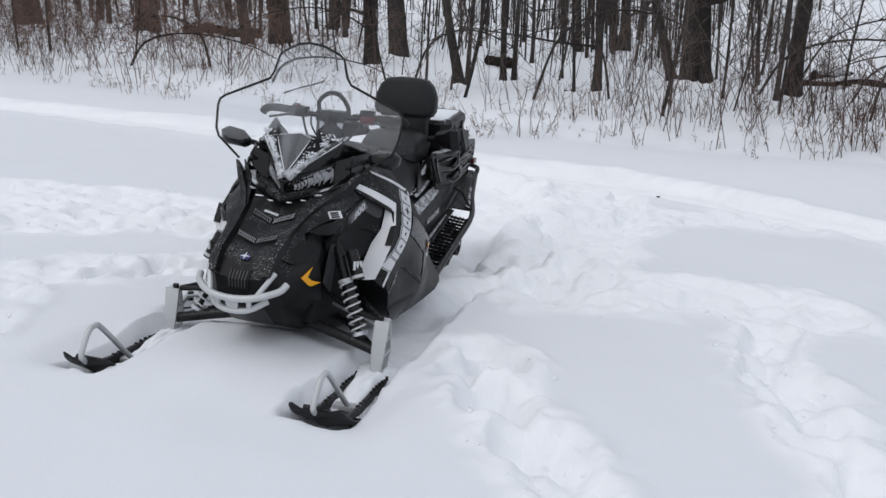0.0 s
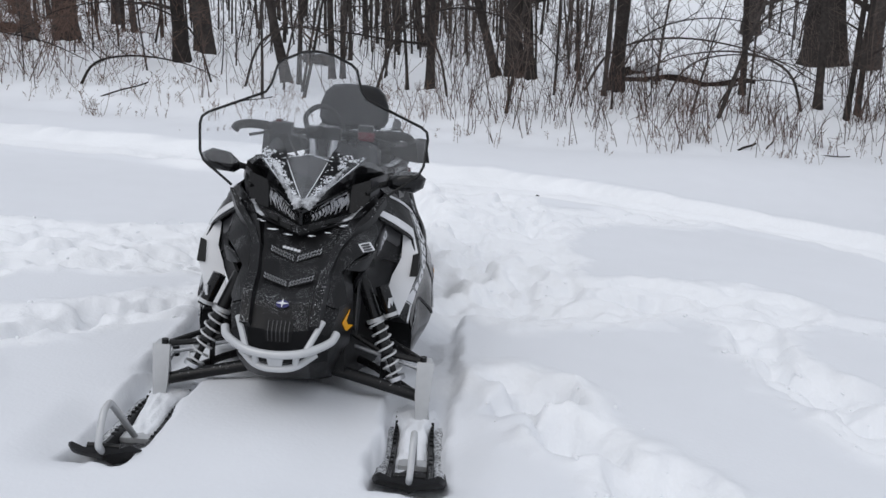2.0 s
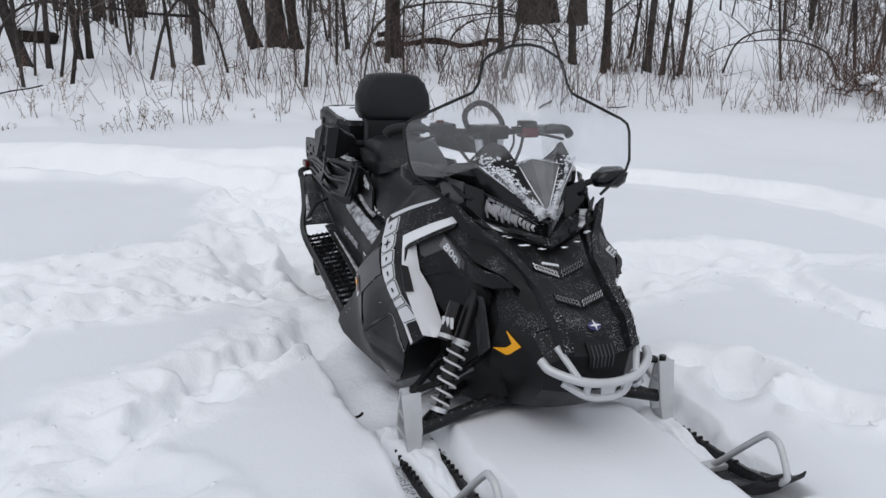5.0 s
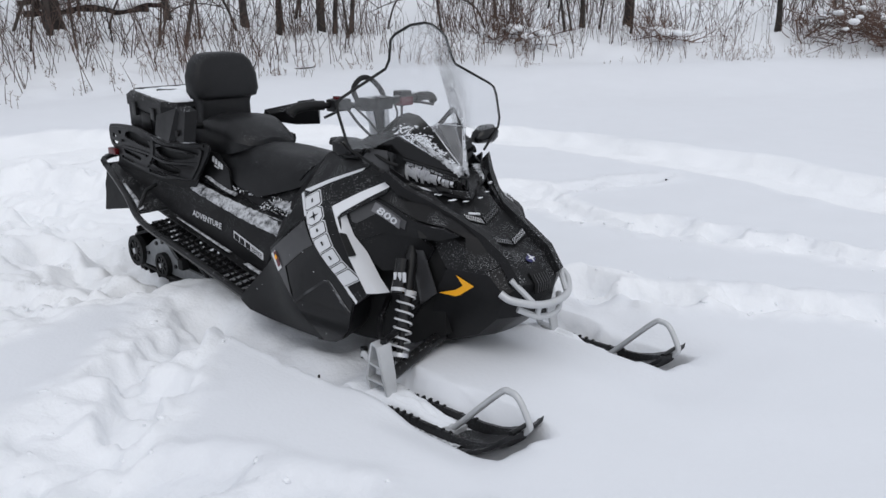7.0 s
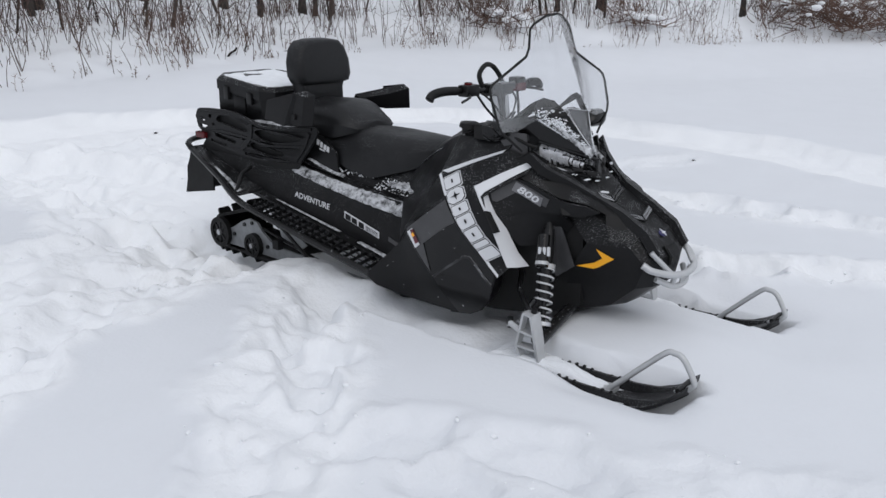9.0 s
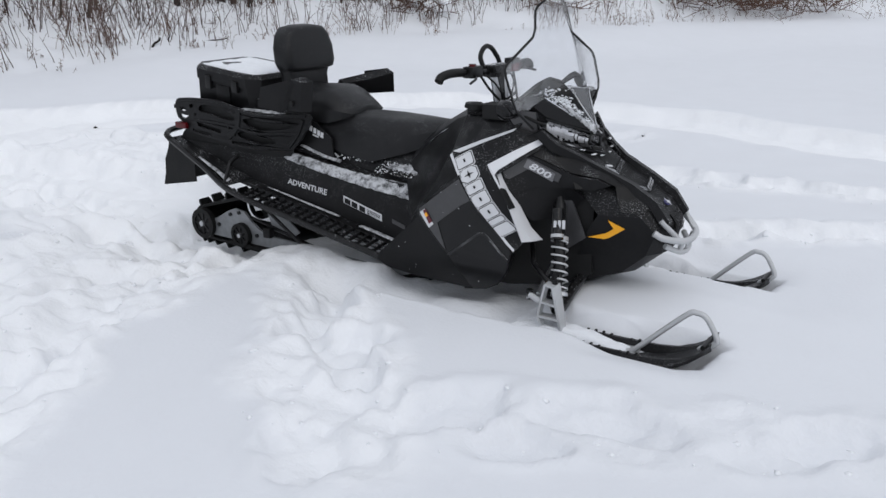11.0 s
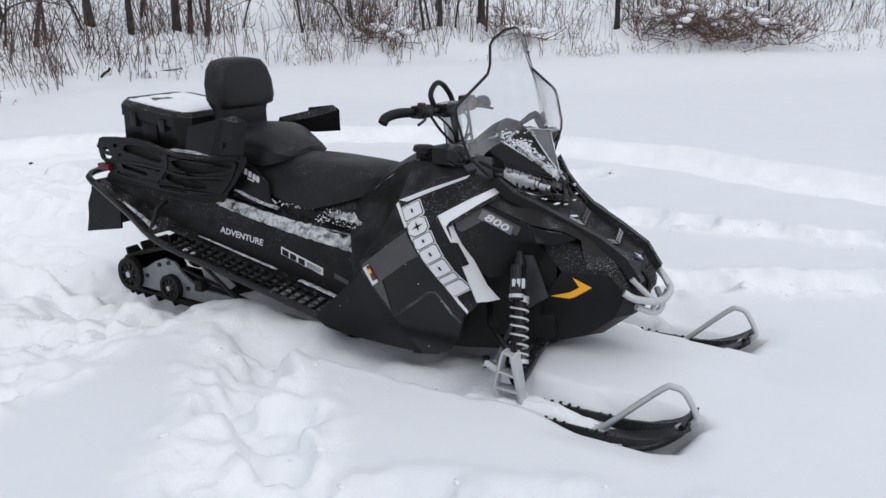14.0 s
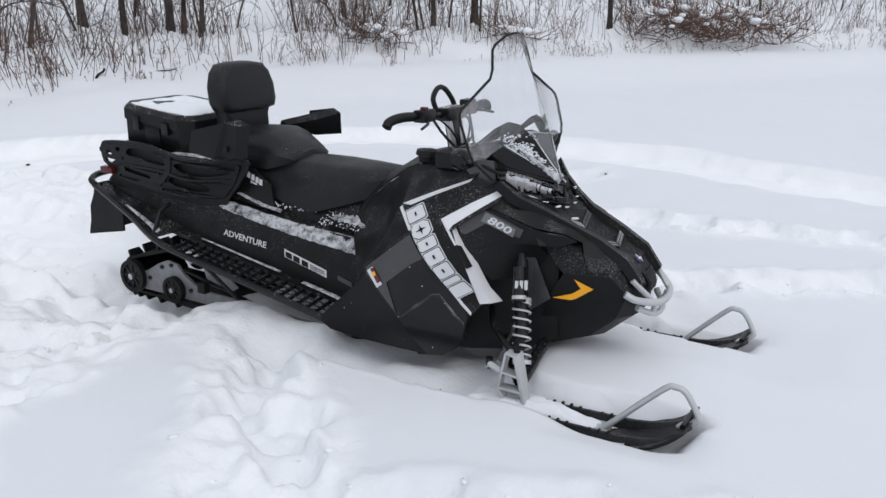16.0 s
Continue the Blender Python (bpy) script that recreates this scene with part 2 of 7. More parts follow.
def smooth_path(pts, n=6):
    """A rounded path through points (Catmull-Rom)."""
    p = [Vector(v) for v in pts]
    p = [2 * p[0] - p[1]] + p + [2 * p[-1] - p[-2]]
    out = []
    for i in range(1, len(p) - 2):
        for k in range(n):
            t = k / n
            out.append(0.5 * (2 * p[i] + (p[i + 1] - p[i - 1]) * t + (2 * p[i - 1] - 5 * p[i] + 4 * p[i + 1] - p[i + 2]) * t * t + (3 * p[i] - p[i - 1] - 3 * p[i + 1] + p[i + 2]) * t ** 3))
    return out + [p[-2]]


def box(bm, lo, hi, m=None, bevel=0.0, segments=2):
    got = bmesh.ops.create_cube(bm, size=1)["verts"]
    for v in got:
        v.co = Vector([lo[i] + (v.co[i] + 0.5) * (hi[i] - lo[i]) for i in range(3)])
    if bevel:
        edges = list({e for v in got for e in v.link_edges})
        got = bmesh.ops.bevel(bm, geom=edges, offset=bevel, segments=segments, affect="EDGES", profile=0.7)["verts"] + [v for v in got if v.is_valid]
    if m is not None:
        for v in set(got):
            v.co = m @ v.co
    return bm


def disc(bm, centre, axis, radius, half, sides=24, inner=0.0):
    """A short cylinder, or a ring where inner > 0."""
    axis = Vector(axis).normalized()
    a = axis.orthogonal().normalized()
    b = axis.cross(a)
    c = Vector(centre)
    loops = []
    for s, r in ((-1, radius), (1, radius), (1, inner), (-1, inner)) if inner else ((-1, radius), (1, radius)):
        loops.append([bm.verts.new(c + axis * half * s + (a * math.cos(t) + b * math.sin(t)) * r) for t in (2 * math.pi * k / sides for k in range(sides))])
    pairs = list(zip(loops, loops[1:] + loops[:1])) if inner else [(loops[0], loops[1])]
    for p, q in pairs:
        for k in range(sides):
            bm.faces.new((p[k], p[(k + 1) % sides], q[(k + 1) % sides], q[k]))
    if not inner:
        bm.faces.new(loops[0][::-1]), bm.faces.new(loops[1])
    return bm


def plate(bm, pts, thick, bevel=0.0):
    """A slab from a flat outline in space, thickened along its normal."""
    pts = [Vector(p) for p in pts]
    nrm = sum(((pts[i] - pts[0]).cross(pts[i + 1] - pts[0]) for i in range(1, len(pts) - 1)), Vector()).normalized()
    a = [bm.verts.new(p + nrm * thick / 2) for p in pts]
    b = [bm.verts.new(p - nrm * thick / 2) for p in pts]
    faces = [bm.faces.new(a), bm.faces.new(b[::-1])]
    faces += [bm.faces.new((a[i], b[i], b[(i + 1) % len(a)], a[(i + 1) % len(a)])) for i in range(len(a))]
    if bevel:
        bmesh.ops.bevel(bm, geom=list({e for f in faces for e in f.edges}), offset=bevel, segments=2, affect="EDGES", profile=0.7)
    return bm


def flip(bm):
    """Mirrors a bmesh to the other side of the machine."""
    for v in bm.verts:
        v.co.x = -v.co.x
    return bm


def loft(bm, rings, closed=True, caps=True):
    """Skins rings of equally many points."""
    vs = [[bm.verts.new(p) for p in r] for r in rings]
    n = len(vs[0])
    for a, b in zip(vs, vs[1:]):
        for k in range(n if closed else n - 1):
            bm.faces.new((a[k], a[(k + 1) % n], b[(k + 1) % n], b[k]))
    if caps and closed:
        bm.faces.new(vs[0][::-1]), bm.faces.new(vs[-1])
    return bm


# ---------- ground heights ----------
def vnoise(x, y, scale, seed):
    """Smooth value noise in -1..1 on numpy arrays."""
    u, v = np.asarray(x, float) / scale + 37.1 * seed, np.asarray(y, float) / scale - 11.7 * seed
    i, j = np.floor(u), np.floor(v)
    fx, fy = u - i, v - j
    fx, fy = fx * fx * (3 - 2 * fx), fy * fy * (3 - 2 * fy)

    def h(a, b):
        s = np.sin(a * 127.1 + b * 311.7 + seed * 74.7) * 43758.5453
        return s - np.floor(s)
    top = h(i, j) * (1 - fx) + h(i + 1, j) * fx
    low = h(i, j + 1) * (1 - fx) + h(i + 1, j + 1) * fx
    return 2 * (top * (1 - fy) + low * fy) - 1


def ease(a, b, v):
    t = np.clip((v - a) / (b - a), 0, 1)
    return t * t * (3 - 2 * t)


def seg_dist(x, y, pts):
    """Distance to a polyline, and how far along it (in metres)."""
    best = np.full(np.shape(x), 1e9)
    along = np.zeros(np.shape(x))
    run = 0.0
    for (ax, ay), (bx, by) in zip(pts, pts[1:]):
        dx, dy = bx - ax, by - ay
        n = math.hypot(dx, dy)
        t = np.clip(((x - ax) * dx + (y - ay) * dy) / (n * n), 0, 1)
        d = np.hypot(x - ax - t * dx, y - ay - t * dy)
        along = np.where(d < best, run + t * n, along)
        best = np.minimum(best, d)
        run += n
    return best, along


# the foot of the wooded bank, from the far left round to the far right
TOE = [(-60, 16), (-22, 12.5), (-11, 10.2), (-6, 8.8), (-2.5, 7.9), (1.5, 8.0), (4, 8.0), (6, 8.9), (8, 8.4), (9.2, 7.1), (11.7, 5.7), (14.2, 4.5), (15.6, 3.2), (18.5, 0.5), (24, -6), (40, -30)]
LOOP = [(-30, 7.4), (-9, 6.8), (-6.4, 6.65), (-4.2, 6.4), (-2.2, 6.18), (-1.1, 6.0), (-0.2, 5.9), (0.8, 5.85), (1.65, 5.68), (2.6, 5.15), (3.25, 4.82), (3.9, 4.30), (4.3, 3.6), (4.45, 2.8), (4.4, 1.9), (4.27, 0.8), (3.97, -0.2), (3.75, -1.0), (3.4, -3.0), (3.3, -6.0), (4.0, -12)]
BACK = [(0.0, 2.0), (-0.05, 3.0), (0.0, 4.0), (-0.1, 4.8), (-0.5, 5.5), (-1.2, 5.95), (-2.2, 6.15)]
# trampled stretches: polyline, half width, depth, depth of the single steps
TRODDEN = [
    ([(0.86, 0.22), (1.00, -0.08), (1.18, -0.38), (1.42, -0.85), (1.68, -1.7)], 0.145, 0.080, 0.085),
    ([(2.16, 1.25), (2.13, 0.85), (2.20, 0.40), (2.28, -0.15), (2.38, -1.0)], 0.145, 0.080, 0.085),
    ([(0.95, 1.40), (1.45, 1.66), (1.85, 1.80), (2.20, 1.72)], 0.42, 0.065, 0.085),
    ([(0.75, 1.6), (0.9, 2.6), (0.9, 3.8), (0.8, 5.3)], 0.50, 0.06, 0.085),
    ([(1.15, 3.7), (1.70, 4.35), (2.55, 4.62)], 0.30, 0.045, 0.05),
    ([(2.2, 1.6), (2.9, 1.45), (3.6, 1.2)], 0.13, 0.03, 0.035),
    ([(-0.55, 1.15), (-0.80, 0.95), (-1.10, 0.68), (-1.42, 0.36), (-1.7, 0.05)], 0.20, 0.045, 0.085),
    ([(-1.45, 0.10), (-1.30, -0.40), (-1.05, -0.85), (-0.9, -1.3)], 0.16, 0.022, 0.060),
    ([(-0.95, 2.15), (-1.45, 1.72), (-1.90, 1.42), (-2.6, 1.0)], 0.20, 0.060, 0.070),
    ([(-0.50, 2.4), (-0.48, 3.2), (-0.30, 4.2), (-0.1, 5.3)], 0.38, 0.07, 0.06),
    ([(-0.5, 2.25), (-1.2, 2.15), (-2.2, 1.95), (-4.2, 1.55)], 0.60, 0.06, 0.075),
]
STEPS = []
rng_steps = random.Random(5)
for path, half, _, deep in TRODDEN:
    for (ax, ay), (bx, by) in zip(path, path[1:]):
        n = max(2, int(math.hypot(bx - ax, by - ay) * (2.2 + 9 * half)))
        for k in range(n):
            f = (k + rng_steps.random()) / n
            side = rng_steps.uniform(-0.75, 0.75) * half
            ang = math.atan2(by - ay, bx - ax)
            STEPS.append((ax + (bx - ax) * f - math.sin(ang) * side, ay + (by - ay) * f + math.cos(ang) * side,
                          ang + rng_steps.gauss(0, 0.5), deep * rng_steps.uniform(0.5, 1.2), rng_steps.uniform(0.85, 1.3)))


def loop_side(x, y):
    """Signed distance from the packed track: plus on its outer side, towards the bank."""
    d, _ = seg_dist(x, y, LOOP)
    inside = np.zeros(np.shape(x), bool)
    for (ax, ay), (bx, by) in zip(LOOP, LOOP[1:] + LOOP[:1]):
        if ay != by:
            inside ^= ((ay > y) != (by > y)) & (x < (bx - ax) * (y - ay) / (by - ay) + ax)
    return np.where(inside, -d, d)


def bank_side(x, y):
    """Distance uphill from the foot of the bank (on the field: minus)."""
    d, _ = seg_dist(x, y, TOE)
    inside = np.zeros(x.shape, bool)            # on the field's side of the foot of the bank
    ring = TOE + [(40, -400), (-400, -400), (-400, 16)]
    for (ax, ay), (bx, by) in zip(ring, ring[1:] + ring[:1]):
        if ay != by:
            inside ^= ((ay > y) != (by > y)) & (x < (bx - ax) * (y - ay) / (by - ay) + ax)
    return np.where(inside, -d, d)


def bank(x, y):
    """Height of the land alone, with the smooth snow that lies on it."""
    x, y = np.asarray(x, float), np.asarray(y, float)
    d = bank_side(x, y)
    east = ease(-0.5, 5.0, x)                     # the bank is lower and flatter towards the west
    field = (0.20 + 0.14 * east) * ease(3.0, 0.2, -d) * ease(3.0, 6.5, np.hypot(x * 0.8, y - 0.5))
    up = np.clip(d, 0, None)
    lump = vnoise(x, y, 1.3, 3) * 0.6 + vnoise(x, y, 0.45, 4) * 0.25 + vnoise(x, y, 4.0, 5)
    rise = 0.26 * ease(0, 1.7, up + 0.25 * vnoise(x, y, 0.9, 6) * ease(0, 0.3, up)) + 0.105 * np.minimum(up, 60) + 0.05 * np.clip(up - 60, 0, 60)
    rise = rise * (0.72 + 0.32 * east)
    # snow lies in hummocks over the brush
    hump = np.clip(vnoise(x, y, 0.55, 50) * 0.6 + vnoise(x, y, 0.23, 51) * 0.45, -0.2, 1) * ease(-0.15, 0.5, d) * ease(7.0, 3.0, d)
    return field + rise + 0.10 * hump + lump * 0.07 * ease(-0.3, 2.0, d) + 0.014 * vnoise(x, y, 2.2, 8) + 0.02 * vnoise(x, y, 6, 9)


def ground(x, y, worked=False):
    """Height of the snow; with worked, also how far it has been turned over (0 to 1)."""
    x, y = np.asarray(x, float), np.asarray(y, float)
    z = bank(x, y)
    near = (np.abs(x) < 12) & (np.abs(y - 2) < 12)
    # wide packed track that loops round the field
    d, a = seg_dist(x, y, LOOP)
    wob = d + 0.035 * vnoise(x, y, 0.35, 11) + 0.05 * vnoise(x, y, 0.9, 12)
    z = z - 0.085 * ease(0.50, 0.43, wob) + 0.022 * np.exp(-((wob - 0.56) / 0.09) ** 2) * (1 + 0.8 * vnoise(x, y, 0.25, 13))
    off = loop_side(x, y)
    z = z - 0.035 * np.exp(-((off - 0.30) / 0.05) ** 2) * ease(0.6, 0.4, d) + 0.02 * np.exp(-((off - 0.40) / 0.04) ** 2)
    z = z + 0.014 * vnoise(x, y, 0.12, 14) * ease(0.6, 0.4, d) + 0.010 * np.cos((d - 0.1) * 30) * ease(0.5, 0.3, d)
    # the machine's own trench, and the way by which it came
    d, a = seg_dist(x, y, BACK)
    z = z - 0.12 * ease(0.46, 0.30, d + 0.05 * vnoise(x, y, 0.3, 15)) + 0.05 * np.exp(-((d - 0.52) / 0.12) ** 2) * (0.6 + vnoise(x, y, 0.22, 16)) + 0.02 * vnoise(x, y, 0.1, 17) * ease(0.5, 0.3, d)
    under = ease(0.38, 0.28, np.abs(x)) * ease(0.8, 1.2, y) * ease(2.9, 2.6, y) * (1 - 0.5 * ease(0.55, 0.3, np.abs(y - 1.3)))
    z = z - 0.10 * under
    # snow dug away round the end of the track
    for cx, cy, rx, ry, deep in ((-0.42, 2.15, 0.38, 0.55, 0.085), (0.42, 2.2, 0.36, 0.55, 0.085)):
        r = np.hypot((x - cx) / rx, (y - cy) / ry) + 0.12 * vnoise(x, y, 0.2, 19)
        z = z - deep * ease(1.15, 0.55, r)
    # fine ruts that the lugs left where the track slid
    d, a = seg_dist(x, y, [(-0.40, 1.75), (-0.62, 2.10), (-1.25, 2.95)])
    z = z + 0.007 * np.sin(d * 2 * math.pi / 0.052 + 1.5 * vnoise(x, y, 0.4, 52)) * ease(0.34, 0.24, d) * ease(-0.4, 0.2, vnoise(x, y, 0.3, 53))
    # trampled snow: steep-walled troughs with lumps, kicked-up crumbs and separate steps
    wild, loose = np.zeros(x.shape), np.zeros(x.shape)
    rough = 0.10 * vnoise(x, y, 0.30, 21) + 0.040 * vnoise(x, y, 0.11, 32) + 0.016 * vnoise(x, y, 0.05, 33)
    lumps = 0.55 * vnoise(x, y, 0.26, 34) + 0.50 * np.abs(vnoise(x, y, 0.13, 35)) + 0.32 * vnoise(x, y, 0.065, 36)
    for path, half, deep, _ in TRODDEN:
        d, a = seg_dist(x, y, path)
        e = d + rough
        inner = ease(half * 1.1, half * 1.1 - 0.11, e)
        rim = np.exp(-((e - half * 1.08 - 0.05) / 0.06) ** 2)
        loose = np.maximum(loose, ease(half * 1.08 + 0.13, half * 1.08 - 0.02, e))
        wild = np.maximum(wild, 0.75 * min(1, deep / 0.05) ** 2 * ease(half * 1.08 + 0.13, half * 1.08 - 0.02, e))
        z = z - deep * inner * (0.75 - 0.58 * lumps) + 0.1 * deep * rim * (0.5 + vnoise(x, y, 0.14, 22) + 0.6 * vnoise(x, y, 0.05, 37))
    for sx, sy, ang, deep, big in STEPS:
        m = (np.abs(x - sx) < 0.40) & (np.abs(y - sy) < 0.40)
        if not m.any():
            continue
        dx, dy = x[m] - sx, y[m] - sy
        u, v = dx * math.cos(ang) + dy * math.sin(ang), -dx * math.sin(ang) + dy * math.cos(ang)
        r = np.hypot(u / (0.18 * big), v / (0.105 * big)) + 0.20 * vnoise(x[m], y[m], 0.09, 23) + 0.10 * vnoise(x[m], y[m], 0.04, 38)
        z[m] += -deep * 0.72 * ease(1.12, 0.66, r) + deep * 0.13 * np.exp(-((r - 1.3) / 0.25) ** 2)
    crumbs = np.clip(vnoise(x, y, 0.045, 39) - 0.35, 0, 1) * np.clip(vnoise(x, y, 0.3, 40) + 0.3, 0, 1)
    z = z + wild * (0.002 * vnoise(x, y, 0.035, 26) + 0.012 * crumbs + 0.022 * (1 - 2.0 * np.abs(vnoise(x, y, 0.17, 44))))
    # grooves of the two skis, and the trough that the belly has pressed between them
    edge = 0.012 * vnoise(x, y, 0.06, 27) + 0.014 * vnoise(x, y, 0.2, 28)
    front = ease(-0.73, -0.60, y + edge)
    dip = 0.085 * ease(0.650, 0.590, np.abs(x) + edge) * ease(-0.05, 0.25, y) * ease(1.40, 1.05, y)
    z = z - 0.028 * ease(0.46, 0.20, np.abs(x - 0.44)) * ease(-1.10, -0.70, y) * ease(0.30, -0.05, y)
    for side in (-1, 1):
        g = np.abs(x - side * 0.475)
        dip = np.maximum(dip, 0.050 * ease(0.30, 0.11, g) * (side * x > 0.475) * ease(-0.80, -0.55, y) * ease(-0.12, -0.36, y))
        dip = np.maximum(dip, 0.105 * ease(0.128, 0.105, g + edge) * front * ease(1.30, 0.9, y) * (1 - 0.50 * ease(-0.08, 0.16, y)))
    z = z - dip * (1 + 0.40 * vnoise(x, y, 0.15, 29) * ease(0.1, 0.4, y))
    # snow thrown up under the running boards and against the track
    heap = 0.012 - 0.055 * ease(1.25, 1.75, y) + 0.022 * vnoise(x, y, 0.14, 30) + 0.010 * vnoise(x, y, 0.05, 54)
    hold = 0.92 * np.exp(-((np.abs(x) - 0.36) / 0.12) ** 2) * ease(0.80, 0.98, y) * ease(1.84, 1.62, y)
    z = z + (heap - z) * hold
    # powder pushed up before the belly
    z = z + 0.03 * np.exp(-(x / 0.34) ** 2) * ease(-0.9, -0.35, y) * ease(0.9, 0.3, y)
    z = z + 0.003 * vnoise(x, y, 0.4, 31) * near
    if not worked:
        return z
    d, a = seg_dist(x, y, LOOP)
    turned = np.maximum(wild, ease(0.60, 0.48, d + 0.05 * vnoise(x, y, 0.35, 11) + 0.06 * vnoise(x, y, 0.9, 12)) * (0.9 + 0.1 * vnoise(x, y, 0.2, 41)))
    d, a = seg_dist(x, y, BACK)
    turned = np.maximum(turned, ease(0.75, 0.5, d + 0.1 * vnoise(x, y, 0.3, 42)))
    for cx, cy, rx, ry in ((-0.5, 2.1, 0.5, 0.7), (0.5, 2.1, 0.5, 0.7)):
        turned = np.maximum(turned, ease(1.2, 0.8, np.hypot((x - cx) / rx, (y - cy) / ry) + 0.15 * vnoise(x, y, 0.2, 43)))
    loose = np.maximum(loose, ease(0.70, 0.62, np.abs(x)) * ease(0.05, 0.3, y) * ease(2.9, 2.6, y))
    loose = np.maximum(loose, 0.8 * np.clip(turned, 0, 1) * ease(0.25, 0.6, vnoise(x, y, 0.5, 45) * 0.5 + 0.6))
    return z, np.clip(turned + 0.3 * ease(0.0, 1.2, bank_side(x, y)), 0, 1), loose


# ---------- the snow-covered ground: one sheet to the horizon ----------
def spread_axis(lo, hi, step, far):
    mid = list(np.arange(lo, hi, step))
    out, s = [], step
    p = hi
    while p < far:
        out.append(p)
        s = min(s * 1.036, 40)
        p += s
    left, s, p = [], step, lo
    while p > -far:
        s = min(s * 1.036, 40)
        p -= s
        left.append(p)
    return np.array(left[::-1] + mid + out + [far])


gx, gy = spread_axis(-2.6, 3.2, 0.019, 900), spread_axis(-1.5, 4.6, 0.019, 900)
GX, GY = np.meshgrid(gx, gy)
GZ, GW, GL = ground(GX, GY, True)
nx, ny = len(gx), len(gy)
co = np.stack([GX, GY, GZ], -1).reshape(-1, 3)
idx = np.arange(nx * ny).reshape(ny, nx)
quads = np.stack([idx[:-1, :-1], idx[:-1, 1:], idx[1:, 1:], idx[1:, :-1]], -1).reshape(-1, 4)
gm = bpy.data.meshes.new("ground")
gm.vertices.add(len(co)), gm.vertices.foreach_set("co", co.ravel())
gm.loops.add(quads.size), gm.loops.foreach_set("vertex_index", quads.ravel().astype(np.int32))
gm.polygons.add(len(quads)), gm.polygons.foreach_set("loop_start", np.arange(0, quads.size, 4, dtype=np.int32))
gm.polygons.foreach_set("use_smooth", np.ones(len(quads), bool))
gm.update(calc_edges=True)
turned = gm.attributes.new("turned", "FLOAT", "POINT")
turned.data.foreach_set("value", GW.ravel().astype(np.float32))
loose = gm.attributes.new("loose", "FLOAT", "POINT")
loose.data.foreach_set("value", GL.ravel().astype(np.float32))
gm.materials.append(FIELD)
tagged(new("ground", gm), "deep white snow with ski tracks and trampled footprints", "ground", kind="structure")

rs = random.Random(15)
bm = bmesh.new()
for path, half, _, _ in TRODDEN:
    for (ax, ay), (bx, by) in zip(path, path[1:]):
        n = math.hypot(bx - ax, by - ay)
        for k in range(int(n * 28)):
            inside = k % 4
            f, off = rs.random(), rs.choice((-1, 1)) * (half * rs.uniform(0.0, 1.05) if inside else half * rs.uniform(0.9, 1.15) + abs(rs.gauss(0, 0.05)))
            x, y = ax + (bx - ax) * f - (by - ay) / n * off, ay + (by - ay) * f + (bx - ax) / n * off
            if abs(x) < 0.55 and -0.6 < y < 2.6:
                continue
            r = 0.004 + 0.009 * rs.random() ** 2.2
            z = float(ground(np.array([x]), np.array([y]))[0]) - r * (0.25 if inside else -0.2)
            spin = Matrix.Rotation(rs.uniform(0, 6.283), 3, "Z") @ Matrix.Rotation(rs.uniform(-0.6, 0.6), 3, "X")
            wide = rs.uniform(1.0, 1.9)
            for v in bmesh.ops.create_icosphere(bm, subdivisions=1, radius=r)["verts"]:
                v.co = Vector((x, y, z)) + spin @ Vector((v.co.x * wide, v.co.y, v.co.z * 0.7)) * rs.uniform(0.75, 1.25)
tagged(part("snow_clod", bm, SNOW, None, "small clods of loose snow beside the tracks", category="snow", smooth=180), kind="stuff")


# ---------- the snowmobile: forward is -y, its left is +x ----------
sled = new("snowmobile")
sled.matrix_basis = pose(0, 1.0, -0.06)
tagged(sled, "black two-seat touring snowmobile with white stripes, parked in deep snow", "snowmobile")
BOTH = (-1, 1)


def sided(bm, side):
    return flip(bm) if side < 0 else bm


class Skin:
    """A smooth surface through a few places: one coordinate as a function of the two others (thin-plate spline)."""

    def __init__(self, pts, axis=0, stiff=1e-4):
        p = np.array(pts, float)
        self.axis, self.rest = axis, [i for i in range(3) if i != axis]
        self.uv, val = p[:, self.rest], p[:, axis]
        n = len(p)
        d = np.linalg.norm(self.uv[:, None] - self.uv[None], axis=2)
        k = np.where(d > 0, d * d * np.log(np.maximum(d, 1e-9)), 0) + stiff * np.eye(n)
        a = np.zeros((n + 3, n + 3))
        a[:n, :n], a[:n, n], a[:n, n + 1:], a[n, :n], a[n + 1:, :n] = k, 1, self.uv, 1, self.uv.T
        self.w = np.linalg.solve(a, np.concatenate([val, np.zeros(3)]))

    def __call__(self, u, v):
        d = np.hypot(self.uv[:, 0] - u, self.uv[:, 1] - v)
        k = np.where(d > 0, d * d * np.log(np.maximum(d, 1e-9)), 0)
        return float(k @ self.w[:-3] + self.w[-3] + u * self.w[-2] + v * self.w[-1])

    def put(self, u, v, off=0.0):
        e = 0.004
        gu, gv = (self(u + e, v) - self(u - e, v)) / (2 * e), (self(u, v + e) - self(u, v - e)) / (2 * e)
        p, nrm = Vector((0, 0, 0)), Vector((0, 0, 0))
        p[self.axis], p[self.rest[0]], p[self.rest[1]] = self(u, v), u, v
        nrm[self.axis], nrm[self.rest[0]], nrm[self.rest[1]] = 1, -gu, -gv
        return p + nrm.normalized() * off


